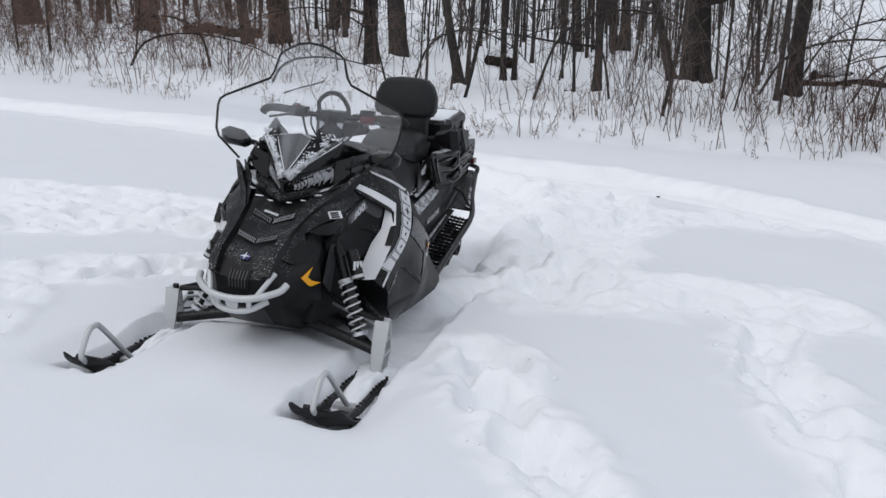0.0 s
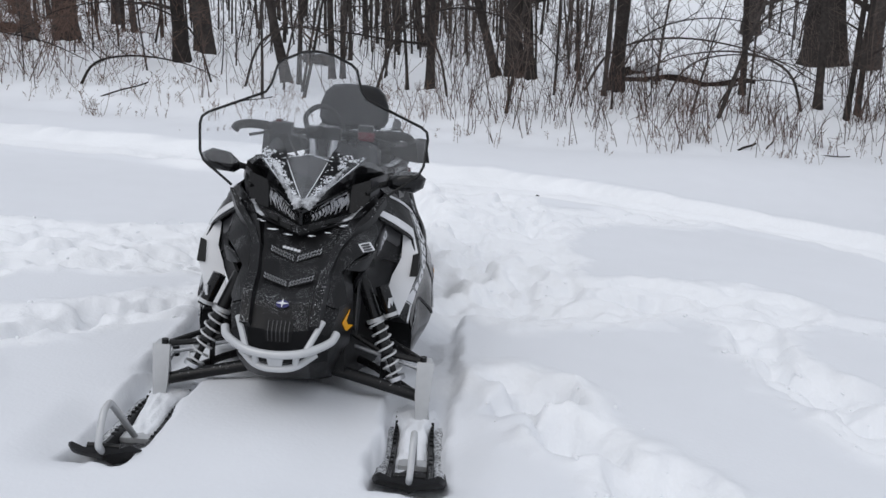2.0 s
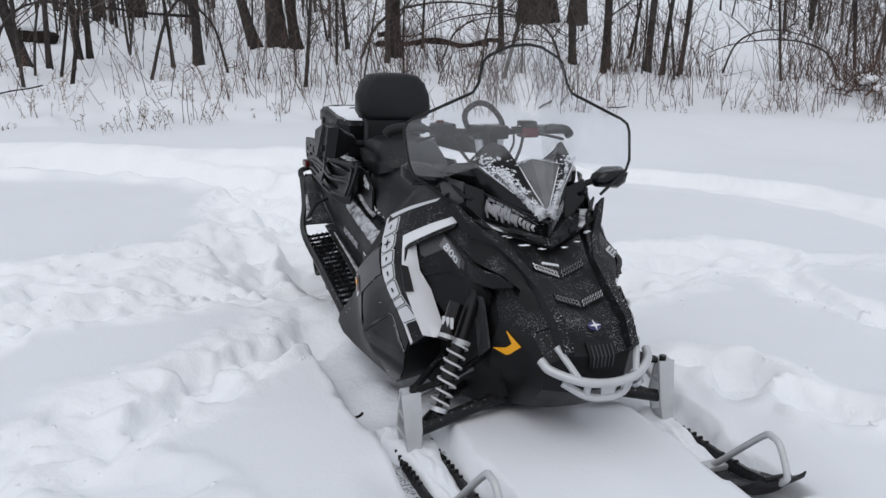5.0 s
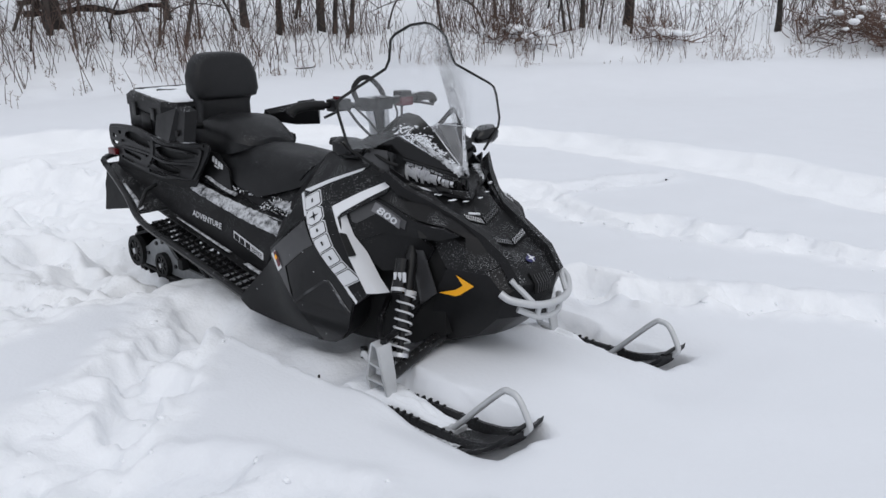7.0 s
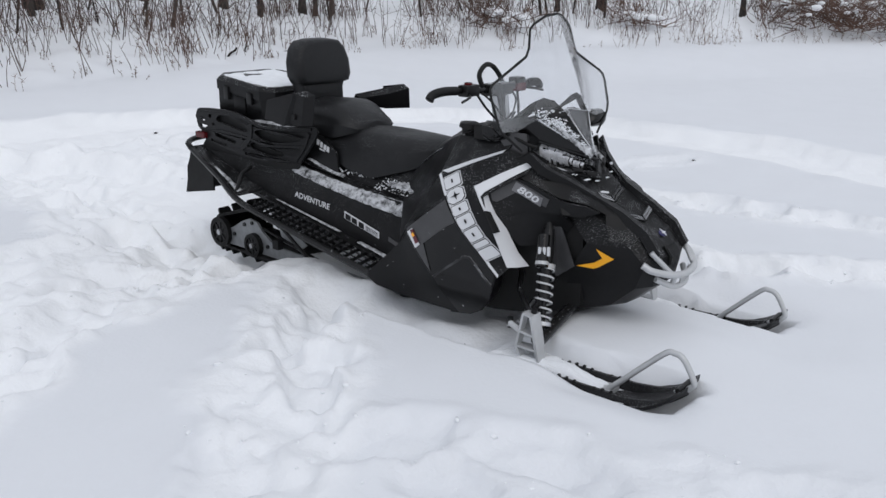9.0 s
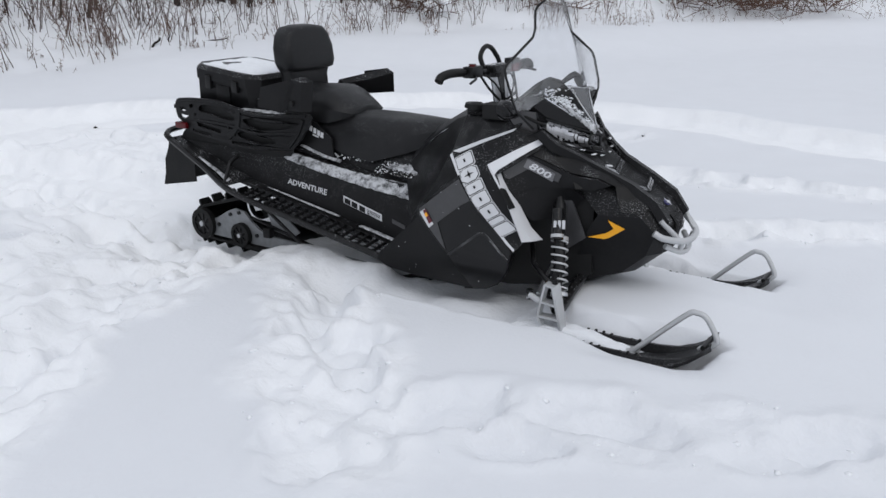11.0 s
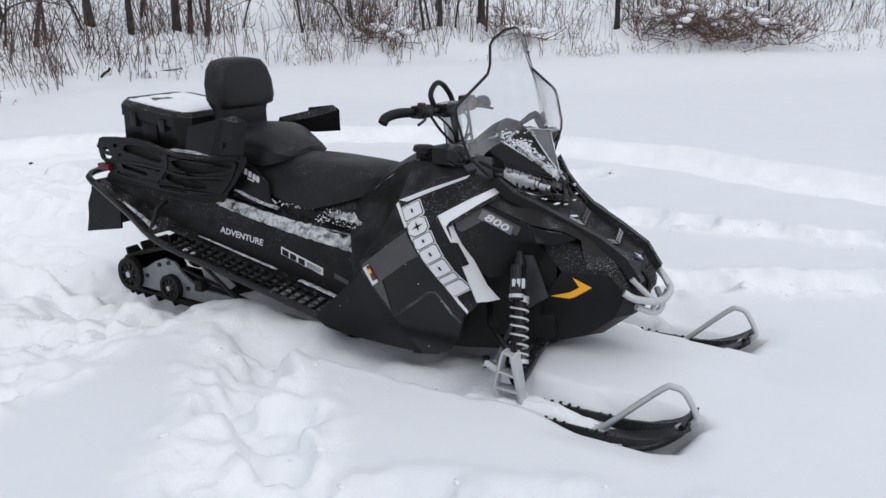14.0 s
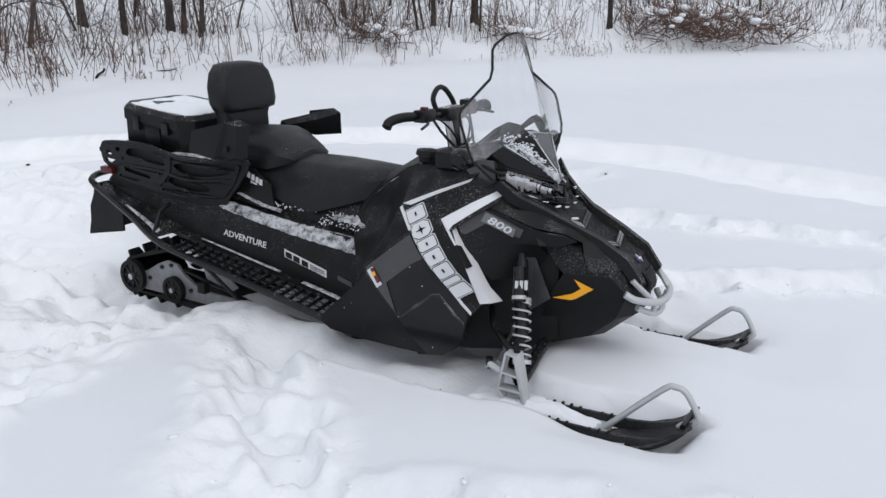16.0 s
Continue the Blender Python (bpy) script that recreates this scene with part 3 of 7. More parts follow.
def sheet(skin, outline, off=0.0, thick=0.004, step=0.05, bm=None):
    """A panel: an outline in the skin's two coordinates, cut fine, laid on the skin and given thickness inwards."""
    flat = bmesh.new()
    flat.faces.new([flat.verts.new((u, v, 0)) for u, v in outline])
    us, vs = [p[0] for p in outline], [p[1] for p in outline]
    for i, (lo, hi) in enumerate(((min(us), max(us)), (min(vs), max(vs)))):
        n = int((hi - lo) / step)
        for k in range(1, n + 1):
            c, nrm = [0, 0, 0], [0, 0, 0]
            c[i], nrm[i] = lo + (hi - lo) * k / (n + 1), 1
            bmesh.ops.bisect_plane(flat, geom=flat.verts[:] + flat.edges[:] + flat.faces[:], plane_co=c, plane_no=nrm)
    bmesh.ops.triangulate(flat, faces=[f for f in flat.faces if len(f.verts) > 4])
    out = bm or bmesh.new()
    top = {v: out.verts.new(skin.put(v.co.x, v.co.y, off)) for v in flat.verts}
    low = {v: out.verts.new(skin.put(v.co.x, v.co.y, off - thick)) for v in flat.verts}
    for f in flat.faces:
        out.faces.new([top[v] for v in f.verts]), out.faces.new([low[v] for v in reversed(f.verts)])
    for e in flat.edges:
        if len(e.link_faces) == 1:
            a, b = e.verts
            out.faces.new((top[a], top[b], low[b], low[a]))
    flat.free()
    return out


def writing(text, size, place, thick=0.002, bold=0.0, slant=0.0):
    """Letters of the built-in font as a bmesh; place(u, v, d) puts a letter's point in space."""
    cu = bpy.data.curves.new("letters", "FONT")
    cu.body, cu.size, cu.align_x, cu.align_y, cu.resolution_u = text, size, "CENTER", "CENTER", 2
    cu.offset, cu.shear = bold, slant
    ob = bpy.data.objects.new("letters", cu)
    me = ob.to_mesh()
    bm = bmesh.new()
    top = [bm.verts.new(place(v.co.x, v.co.y, thick)) for v in me.vertices]
    for p in me.polygons:
        bm.faces.new([top[i] for i in p.vertices])
    ob.to_mesh_clear()
    bpy.data.objects.remove(ob)
    bpy.data.curves.remove(cu)
    return bm


def pierced(outline, holes, place, thick):
    """A panel with openings through it; place(u, v) puts a point of the plan in space."""
    cu = bpy.data.curves.new("panel", "CURVE")
    cu.dimensions, cu.fill_mode = "2D", "BOTH"
    for ring in [outline] + holes:
        pts = [Vector((u, v, 0)) for u, v in ring]
        n = len(pts)
        if n > 4:
            pts = [p for k in range(n) for p in (pts[k].lerp(pts[(k + 1) % n], 0.25), pts[k].lerp(pts[(k + 1) % n], 0.75))]
        sp = cu.splines.new("POLY")
        sp.points.add(len(pts) - 1)
        sp.use_cyclic_u = True
        for q, p in zip(sp.points, pts):
            q.co = (p.x, p.y, 0, 1)
    ob = bpy.data.objects.new("panel", cu)
    me = ob.to_mesh()
    bm = bmesh.new()
    vs = [bm.verts.new(place(v.co.x, v.co.y)) for v in me.vertices]
    faces = [bm.faces.new([vs[i] for i in p.vertices]) for p in me.polygons if len(set(p.vertices)) > 2]
    ob.to_mesh_clear()
    bpy.data.objects.remove(ob)
    bpy.data.curves.remove(cu)
    bmesh.ops.remove_doubles(bm, verts=bm.verts[:], dist=0.0002)
    bmesh.ops.recalc_face_normals(bm, faces=bm.faces[:])
    bmesh.ops.solidify(bm, geom=bm.faces[:], thickness=thick)
    return bm


def quads(bm, rows, thick=0.006):
    """A shell from rows of points, thickened."""
    vs = [[bm.verts.new(p) for p in r] for r in rows]
    faces = [bm.faces.new((a[k], a[k + 1], b[k + 1], b[k])) for a, b in zip(vs, vs[1:]) for k in range(len(a) - 1)]
    if thick:
        bmesh.ops.recalc_face_normals(bm, faces=faces)
        bmesh.ops.solidify(bm, geom=faces, thickness=thick)
    return bm


def snow_strip(pts, widths, high, seed, amp=0.35):
    """A ragged strip of caked snow along a path; widths: vectors across."""
    bm = bmesh.new()
    path = smooth_path(pts, 12)
    rings = []
    for i, p in enumerate(path):
        f = i / (len(path) - 1)
        w = Vector(widths[0]).lerp(Vector(widths[1]), f)
        k0 = 1 + amp * noise.noise(Vector((i * 0.7, seed, 0))) + 0.5 * amp * noise.noise(Vector((i * 2.1, seed, 3)))
        k1 = 1 + amp * noise.noise(Vector((i * 0.7, seed, 9))) + 0.5 * amp * noise.noise(Vector((i * 2.1, seed, 6)))
        h = high * (0.75 + 0.5 * noise.noise(Vector((i * 0.9, seed, 5)))) * min(1, 8 * f + 0.1, 8 * (1 - f) + 0.1)
        up = Vector((0, -0.3, 1)).normalized()
        rings.append([p - w * 0.5 * k0, p - w * 0.32 * k0 + up * h * 0.8, p + up * h, p + w * 0.32 * k1 + up * h * 0.7, p + w * 0.5 * k1, p - up * 0.006])
    return loft(bm, rings)


# --- hood: net of one half, centre line to flank
HOOD = [
    [(0, 0.036, 0.586), (0.140, 0.061, 0.626), (0.192, 0.127, 0.647), (0.238, 0.171, 0.653)],
    [(0, -0.054, 0.516), (0.120, -0.044, 0.553), (0.177, 0.006, 0.543), (0.207, 0.111, 0.526)],
    [(0, -0.198, 0.452), (0.112, -0.182, 0.484), (0.179, -0.129, 0.463), (0.200, -0.005, 0.450)],
    [(0, -0.295, 0.415), (0.112, -0.285, 0.422), (0.185, -0.255, 0.385), (0.216, -0.080, 0.380)],
    [(0, -0.355, 0.340), (0.108, -0.345, 0.345), (0.165, -0.315, 0.315), (0.214, -0.030, 0.290)],
    [(0, -0.335, 0.220), (0.100, -0.325, 0.220), (0.155, -0.275, 0.215), (0.200, 0.010, 0.190)],
    [(0, -0.220, 0.120), (0.090, -0.210, 0.120), (0.140, -0.170, 0.120), (0.170, 0.050, 0.100)],
    [(0, 0.000, 0.040), (0.100, 0.000, 0.040), (0.140, 0.020, 0.045), (0.150, 0.120, 0.060)],
]
rows = [[(-r[1][0], *r[1][1:]), (-r[1][0] * 0.5, (r[0][1] + r[1][1]) / 2 - 0.004, (r[0][2] + r[1][2]) / 2), r[0], (r[1][0] * 0.5, (r[0][1] + r[1][1]) / 2 - 0.004, (r[0][2] + r[1][2]) / 2), r[1]] for r in HOOD[:6]]
hood = part("hood", quads(bmesh.new(), rows), TEXTURED, sled, "grained black plastic nose dusted with snow", smooth=18)
part("belly_pan", quads(bmesh.new(), [[(-r[2][0], *r[2][1:]), (-r[1][0], *r[1][1:]), r[0], r[1], r[2]] for r in HOOD[5:]]), MATT, sled, smooth=30)
for s in BOTH:
    part("hood_side", sided(quads(bmesh.new(), [[r[1], r[2]] for r in HOOD[:4]]), s), TEXTURED, sled, smooth=20)
    part("nose_panel", sided(quads(bmesh.new(), [[r[1], r[2], r[3]] for r in HOOD[3:]]), s), MATT, sled, smooth=25)
    part("hood_shoulder", sided(quads(bmesh.new(), [[r[2], r[3]] for r in HOOD[:4]]), s), MATT, sled, smooth=20)
    # raised ridge that runs from the mirror down to the bumper
    line = [Vector(p) for p in ((0.285, 0.165, 0.712), (0.236, 0.108, 0.650), (0.178, 0.028, 0.600), (0.140, -0.049, 0.556), (0.117, -0.184, 0.495), (0.114, -0.290, 0.432), (0.109, -0.350, 0.352))]
    bm = bmesh.new()
    rings = []
    for i, p in enumerate(line):
        w = 0.024 if i else 0.014
        rings.append([p + Vector(v) for v in ((-w * 0.8, 0.012, -0.016), (-w * 0.4, -0.014, 0.012), (w * 0.9, -0.008, 0.014), (w * 1.25, 0.016, -0.012))])
    part("hood_ridge", sided(loft(bm, rings), s), MATT, sled, smooth=30)
    bm = quads(bmesh.new(), [[(0.258, 0.160, 0.728), (0.280, 0.215, 0.700), (0.296, 0.262, 0.690)], [(0.203, 0.114, 0.676), (0.256, 0.170, 0.660), (0.297, 0.236, 0.628)], [(0.156, 0.030, 0.622), (0.222, 0.090, 0.624), (0.286, 0.160, 0.606)], [(0.131, -0.046, 0.564), (0.202, -0.020, 0.571), (0.266, 0.022, 0.556)], [(0.121, -0.130, 0.520), (0.170, -0.112, 0.534), (0.214, -0.078, 0.534)], [(0.118, -0.184, 0.488), (0.146, -0.168, 0.497), (0.176, -0.136, 0.500)]])
    part("shoulder_panel", sided(bm, s), TEXTURED, sled, "grained black shoulder dusted with snow", smooth=30)
    part("shoulder_low", sided(quads(bmesh.new(), [[(0.176, -0.136, 0.500), (0.146, -0.168, 0.497), (0.118, -0.184, 0.488)], [(0.192, -0.150, 0.455), (0.160, -0.205, 0.455), (0.120, -0.225, 0.462)], [(0.205, -0.175, 0.400), (0.178, -0.255, 0.400), (0.122, -0.285, 0.425)]]), s), TEXTURED, sled, smooth=30)
    # side air scoop
    bm = bmesh.new()
    plate(bm, [(0.180, -0.110, 0.515), (0.212, -0.050, 0.520), (0.272, 0.015, 0.520), (0.277, 0.000, 0.492), (0.215, -0.070, 0.492)], 0.012)
    part("air_scoop", sided(bm, s), RUBBER, sled)
    # seams and small louvres beside the ridge
    bm = bmesh.new()
    tube(bm, [(0.135, -0.057, 0.531), (0.131, -0.135, 0.491), (0.167, -0.158, 0.479)], 0.0035, 5)
    part("louvre", sided(bm, s), PACKED, sled, "thin line of caked snow in a louvre")

# grilles: dark slot with a zigzag of bright wire
for a_in, a_out, tall in (((0.007, -0.077, 0.505), (0.090, -0.065, 0.535), 0.032), ((0.006, -0.218, 0.449), (0.085, -0.204, 0.472), 0.028)):
    for s in BOTH:
        p, q = Vector(a_in), Vector(a_out)
        up = Vector((0, 0.75 * tall, 0.66 * tall))
        out = Vector((0, -0.012, 0.010))
        bm = plate(bmesh.new(), [p + out * 0.4, q + out * 0.4, q + up + out * 0.4, p + up + out * 0.4], 0.006)
        slot = part("grille", sided(bm, s), RUBBER, sled)
        bm = bmesh.new()
        n = 15
        for lev in (0.12, 0.55):
            pts = [p.lerp(q, k / n) + up * (lev + (0.33 if k % 2 else 0)) + out * 0.55 for k in range(n + 1)]
            tube(bm, pts, 0.0019, 4)
        part("grille_mesh", sided(bm, s), ALU, slot, "bright zigzag wire mesh")
# small raised word bar above the upper grille, and the emblem on the nose
bm = bmesh.new()
for k in range(5):
    c = Vector((-0.052 + 0.013 * k, -0.045, 0.550 - 0.0028 * k))
    plate(bm, [c + Vector(v) for v in ((0, 0, 0), (0.011, 0, 0), (0.011, 0.007, 0.006), (0, 0.007, 0.006))], 0.004)
part("word_badge", bm, DECAL, sled)
emblem = Skin([(0, -0.302, 0.413), (0.05, -0.300, 0.417), (-0.05, -0.300, 0.417), (0, -0.259, 0.434), (0, -0.330, 0.38)], axis=1)
ring = [(0.022 * math.cos(a), 0.413 + 0.0085 * math.sin(a)) for a in (2 * math.pi * k / 20 for k in range(20))]
badge = part("emblem", sheet(emblem, ring, -0.006, -0.004, 0.02), BLUE, sled, "blue oval emblem with a white star")
star = [(0.020 * math.cos(a) * (1 if k % 2 == 0 else 0.22) * (1 if k % 4 == 0 else 0.9), 0.413 + 0.0105 * math.sin(a) * (1 if k % 2 == 0 else 0.25)) for k, a in ((k, 2 * math.pi * k / 8) for k in range(8))]
part("emblem_star", sheet(emblem, star, -0.011, -0.003, 0.02), WHITE, badge)
# --- headlights
for s in BOTH:
    ot, ob_, ib, it = Vector((0.151, 0.195, 0.743)), Vector((0.148, 0.187, 0.658)), Vector((0.010, 0.030, 0.615)), Vector((0.014, 0.025, 0.665))
    back = Vector((-0.012, 0.040, 0.004))
    lamp = part("headlight", sided(plate(bmesh.new(), [p + back for p in (ot, ob_, ib, it)], 0.008), s), GLOSS, sled, "slanted clear headlight with bright reflector fins")
    bm = bmesh.new()
    rf = random.Random(8)
    for k in range(15):
        f0 = 0.03 + 0.036 * k + 0.0016 * k * k
        top, low = rf.uniform(0.14, 0.34), rf.uniform(0.66, 0.95)
        a, e = ot.lerp(it, f0).lerp(ob_.lerp(ib, f0), top), ot.lerp(it, f0 - 0.014).lerp(ob_.lerp(ib, f0 - 0.014), low)
        # blades stand fore and aft: thin from ahead, broad from the side
        run = Vector((0.004, rf.uniform(0.012, 0.022), 0.002))
        quads(bm, [[a + back * 0.06, a + run], [a.lerp(e, 0.5) + Vector((0.005, 0.004, 0)), a.lerp(e, 0.5) + run + Vector((0.005, 0, 0))], [e + back * 0.06, e + run * 0.8]], 0.002)
    # bright upper ledge, broken into facets
    for k in range(9):
        f0 = 0.02 + 0.072 * k
        f1 = f0 + rf.uniform(0.045, 0.068)
        hi, lo = rf.uniform(0.02, 0.06), rf.uniform(0.13, 0.22)
        quads(bm, [[ot.lerp(it, f0).lerp(ob_.lerp(ib, f0), hi) + back * 0.12, ot.lerp(it, f1).lerp(ob_.lerp(ib, f1), hi + 0.03) + back * 0.12], [ot.lerp(it, f0).lerp(ob_.lerp(ib, f0), lo) + back * 0.3, ot.lerp(it, f1).lerp(ob_.lerp(ib, f1), lo + 0.02) + back * 0.3]], 0.002)
    part("reflector", sided(bm, s), REFLECT, lamp, "chrome reflector fins")
    part("lens", sided(plate(bmesh.new(), [ot, ob_, ib, it], 0.003), s), LENS, lamp)
    bm = bmesh.new()
    ring = [ot + Vector((0.012, 0.012, 0.008)), ob_ + Vector((0.012, 0.012, -0.010)), ib + Vector((-0.012, -0.012, -0.012)), it + Vector((-0.014, -0.012, 0.008))]
    for i in range(4):
        a, b = ring[i], ring[(i + 1) % 4]
        tube(bm, [a, b], 0.007, 6)
    quads(bm, [[(0.236, 0.212, 0.785), (0.234, 0.196, 0.720), (0.228, 0.186, 0.672)], [(0.160, 0.206, 0.757), (0.160, 0.204, 0.700), (0.158, 0.194, 0.650)]], 0.008)
    part("headlight_bezel", sided(bm, s), GLOSS, lamp)
    part("cowl_cheek", sided(quads(bmesh.new(), [[(0.232, 0.212, 0.787), (0.262, 0.262, 0.793), (0.280, 0.322, 0.796)], [(0.234, 0.206, 0.735), (0.264, 0.250, 0.748), (0.282, 0.308, 0.757)], [(0.230, 0.196, 0.680), (0.256, 0.240, 0.702), (0.274, 0.285, 0.722)]]), s), GREY, sled, "smooth charcoal cheek of the cowl", smooth=20)
    # cheek below the lamp with its openings
    bm = quads(bmesh.new(), [[(0.0, 0.000, 0.625), (0.152, 0.176, 0.648), (0.235, 0.186, 0.680)], [(0.0, -0.012, 0.598), (0.150, 0.055, 0.640), (0.215, 0.090, 0.664)]])
    part("cheek", sided(bm, s), MATT, sled)
    bm = bmesh.new()
    for a in ((0.030, 0.004, 0.607), (0.085, 0.040, 0.628)):
        plate(bm, [Vector(a) + Vector(v) for v in ((0, -0.012, 0.004), (0.042, 0.014, 0.014), (0.046, 0.018, 0.030), (0.002, -0.006, 0.020))], 0.010)
    part("air_inlet", sided(bm, s), RUBBER, sled)
    # snow lying under the lamp
    part("snow_crust", sided(snow_strip([(0.150, 0.066, 0.642), (0.178, 0.098, 0.655), (0.204, 0.134, 0.668), (0.222, 0.162, 0.684)], [(0.012, -0.010, -0.002), (0.030, -0.022, 0.0)], 0.004, 41 + s, 0.9), s), CLING, sled, "caked snow under the headlight", smooth=60)
    bm = bmesh.new()
    rf = random.Random(51 + s)
    for x, y, z in ((0.034, -0.016, 0.594), (0.044, -0.014, 0.596), (0.098, 0.000, 0.608), (0.146, 0.028, 0.630), (0.154, 0.034, 0.634)):
        c = Vector((x, y, z)) + Vector((rf.uniform(-0.006, 0.006), 0, 0))
        for v in bmesh.ops.create_icosphere(bm, subdivisions=2, radius=rf.uniform(0.003, 0.007))["verts"]:
            v.co = c + Vector((v.co.x * 2.6, v.co.y, v.co.z * 0.35)) * (1 + 1.1 * noise.noise(v.co * 260 + c * 40))
    tagged(part("snow_crumb", sided(bm, s), PACKED, sled, "bits of snow caught under the headlight", smooth=180), kind="stuff")

# --- dash hump behind the windshield
def cowl(f):
    """Centre, crease, arm and flank of the cowl, f from its foot (0) to its top (1)."""
    return [Vector((0, 0.036 + 0.134 * f, 0.700 + 0.168 * f)), Vector((0.002 + 0.077 * f, 0.036 + 0.080 * f, 0.706 + 0.150 * f - 0.005 * math.sin(3.14 * f))),
            Vector((0.008 + 0.174 * f, 0.030 + 0.172 * f, 0.686 + 0.156 * f)), Vector((0.012 + 0.246 * f, 0.032 + 0.270 * f, 0.676 + 0.133 * f))]


LEVELS = (0, 0.2, 0.4, 0.6, 0.8, 1.0)
CAP = [[(0.092, 0.148, 0.890), (0.130, 0.190, 0.900), (0.172, 0.222, 0.882)], [(0.106, 0.168, 0.913), (0.129, 0.204, 0.924), (0.150, 0.222, 0.914)], [(0.112, 0.200, 0.902), (0.132, 0.234, 0.910), (0.156, 0.252, 0.897)]]
rows = [[cowl(f)[0], cowl(f)[1]] for f in LEVELS] + [[(0, 0.300, 0.836), (0.092, 0.200, 0.862)], [(0, 0.420, 0.800), (0.105, 0.420, 0.790)], [(0, 0.520, 0.782), (0.130, 0.520, 0.772)]]
full = [[(-x, y, z) for x, y, z in r[:0:-1]] + r for r in rows]
part("dashboard", quads(bmesh.new(), full), GREY, sled, "charcoal V-shaped dash cowl between two wings", smooth=14)
for s in BOTH:
    wing = [[cowl(f)[1], cowl(f)[1].lerp(cowl(f)[2], 0.5) + Vector((0, -0.004, 0.003)), cowl(f)[2]] for f in LEVELS]
    part("dash_wing", sided(quads(bmesh.new(), wing + CAP), s), TEXTURED, sled, "raised dash wing caked with snow", smooth=20)
    flank = [[cowl(f)[2], cowl(f)[2].lerp(cowl(f)[3], 0.5), cowl(f)[3]] for f in LEVELS] + [[(0.190, 0.250, 0.850), (0.235, 0.310, 0.838), (0.276, 0.345, 0.800)], [(0.180, 0.360, 0.820), (0.225, 0.380, 0.806), (0.262, 0.420, 0.772)], [(0.190, 0.530, 0.760), (0.220, 0.535, 0.756), (0.250, 0.540, 0.745)]]
    part("brow", sided(quads(bmesh.new(), flank), s), GLOSS, sled, "glossy black brow over the headlight", smooth=20)
    part("wing_back", sided(quads(bmesh.new(), [CAP[2], [(0.105, 0.300, 0.840), (0.140, 0.320, 0.836), (0.182, 0.330, 0.828)], [(0.105, 0.420, 0.790), (0.150, 0.420, 0.785), (0.190, 0.430, 0.775)]]), s), MATT, sled, smooth=30)
for s in BOTH:
    # thin pale line along each crease of the cowl
    crease = [cowl(f)[1] + Vector((0, -0.002, 0.004)) for f in (0.12, 0.4, 0.7, 0.95)]
    part("dash_crease", sided(tube(bmesh.new(), crease, [0.0016, 0.0019, 0.0019, 0.0010], 5), s), PACKED, sled, "thin pale line along a dash crease")
    ridge = [cowl(f)[2].lerp(cowl(f)[1], 0.22) + Vector((0, -0.004, 0.003)) for f in (0.0, 0.2, 0.42, 0.66, 0.92)]
    part("snow_ridge", sided(snow_strip(ridge, [(0.042, 0.002, -0.026), (0.006, 0.002, -0.004)], 0.006, 21 + s, 0.5), s), CLING, sled, "snow lying along the foot of the windshield", smooth=60)
    # white tube along the windshield's lower rim, added as its glint
    rim = [cowl(f)[2] + Vector((0.002, -0.004, 0.002)) for f in (0.5, 0.7, 0.9, 1.0)]
    part("windshield_rim", sided(tube(bmesh.new(), rim, [0.0008, 0.0016, 0.0022, 0.0012], 5), s), PACKED, sled, "thin white line along the rim, painted as its glint")
    bm = bmesh.new()
    rs = random.Random(31 + s)
    for k in range(640):
        f = rs.uniform(0.1, 1.15) if k % 3 else rs.gauss(0.80, 0.16)
        q = cowl(f)
        g = min(0.95, max(0.02, rs.gauss(0.32, 0.20)))
        c = q[2].lerp(q[1], g) + Vector((0, -0.004, 0.006)) * (1 - abs(2 * g - 1)) + Vector((0, -0.001, 0.001))
        if noise.noise(c * 34 + Vector((s * 7, 0, 0))) < -0.12:
            continue
        for v in bmesh.ops.create_icosphere(bm, subdivisions=1, radius=rs.uniform(0.0016, 0.0052))["verts"]:
            v.co = c + Vector((v.co.x, v.co.y, v.co.z * 0.6)) * rs.uniform(0.7, 1.3)
    for k in range(50):
        q = cowl(1.0)
        c = q[0].lerp(q[1], rs.random() * 1.2) + Vector((0, rs.uniform(-0.01, 0.02), 0.003))
        for v in bmesh.ops.create_icosphere(bm, subdivisions=1, radius=rs.uniform(0.0014, 0.0040))["verts"]:
            v.co = c + Vector((v.co.x, v.co.y, v.co.z * 0.5)) * rs.uniform(0.7, 1.3)
    tagged(part("snow_crumb", sided(bm, s), PACKED, sled, "loose snow crumbs on the dash"), kind="stuff")

# --- windshield: two halves that meet in a fold on the centre line
class Folded(Skin):
    def put(self, u, v, off=0.0):
        p = Skin.put(self, abs(u), v, off)
        p.x = math.copysign(p.x, u) if u else 0.0
        return p


PANE = Folded([(0, 0.028, 0.693), (0, 0.120, 0.970), (0, 0.238, 1.252), (0.150, 0.270, 1.200), (0.190, 0.256, 1.090),
               (0.438, 0.252, 0.975), (0.432, 0.212, 0.840), (0.300, 0.190, 0.735), (0.182, 0.194, 0.842), (0.095, 0.108, 0.764)], axis=1)
half = [(0, 1.252), (0.060, 1.244), (0.130, 1.212), (0.152, 1.192), (0.172, 1.120), (0.192, 1.088), (0.410, 0.996), (0.434, 0.978), (0.440, 0.950), (0.430, 0.850), (0.414, 0.815), (0.300, 0.730)]
outline = half[:-1] + [(0.310, 0.806), (0.192, 0.838), (0.100, 0.765), (0, 0.690), (-0.100, 0.765), (-0.192, 0.838), (-0.310, 0.806)] + [(-x, z) for x, z in half[-2:0:-1]]
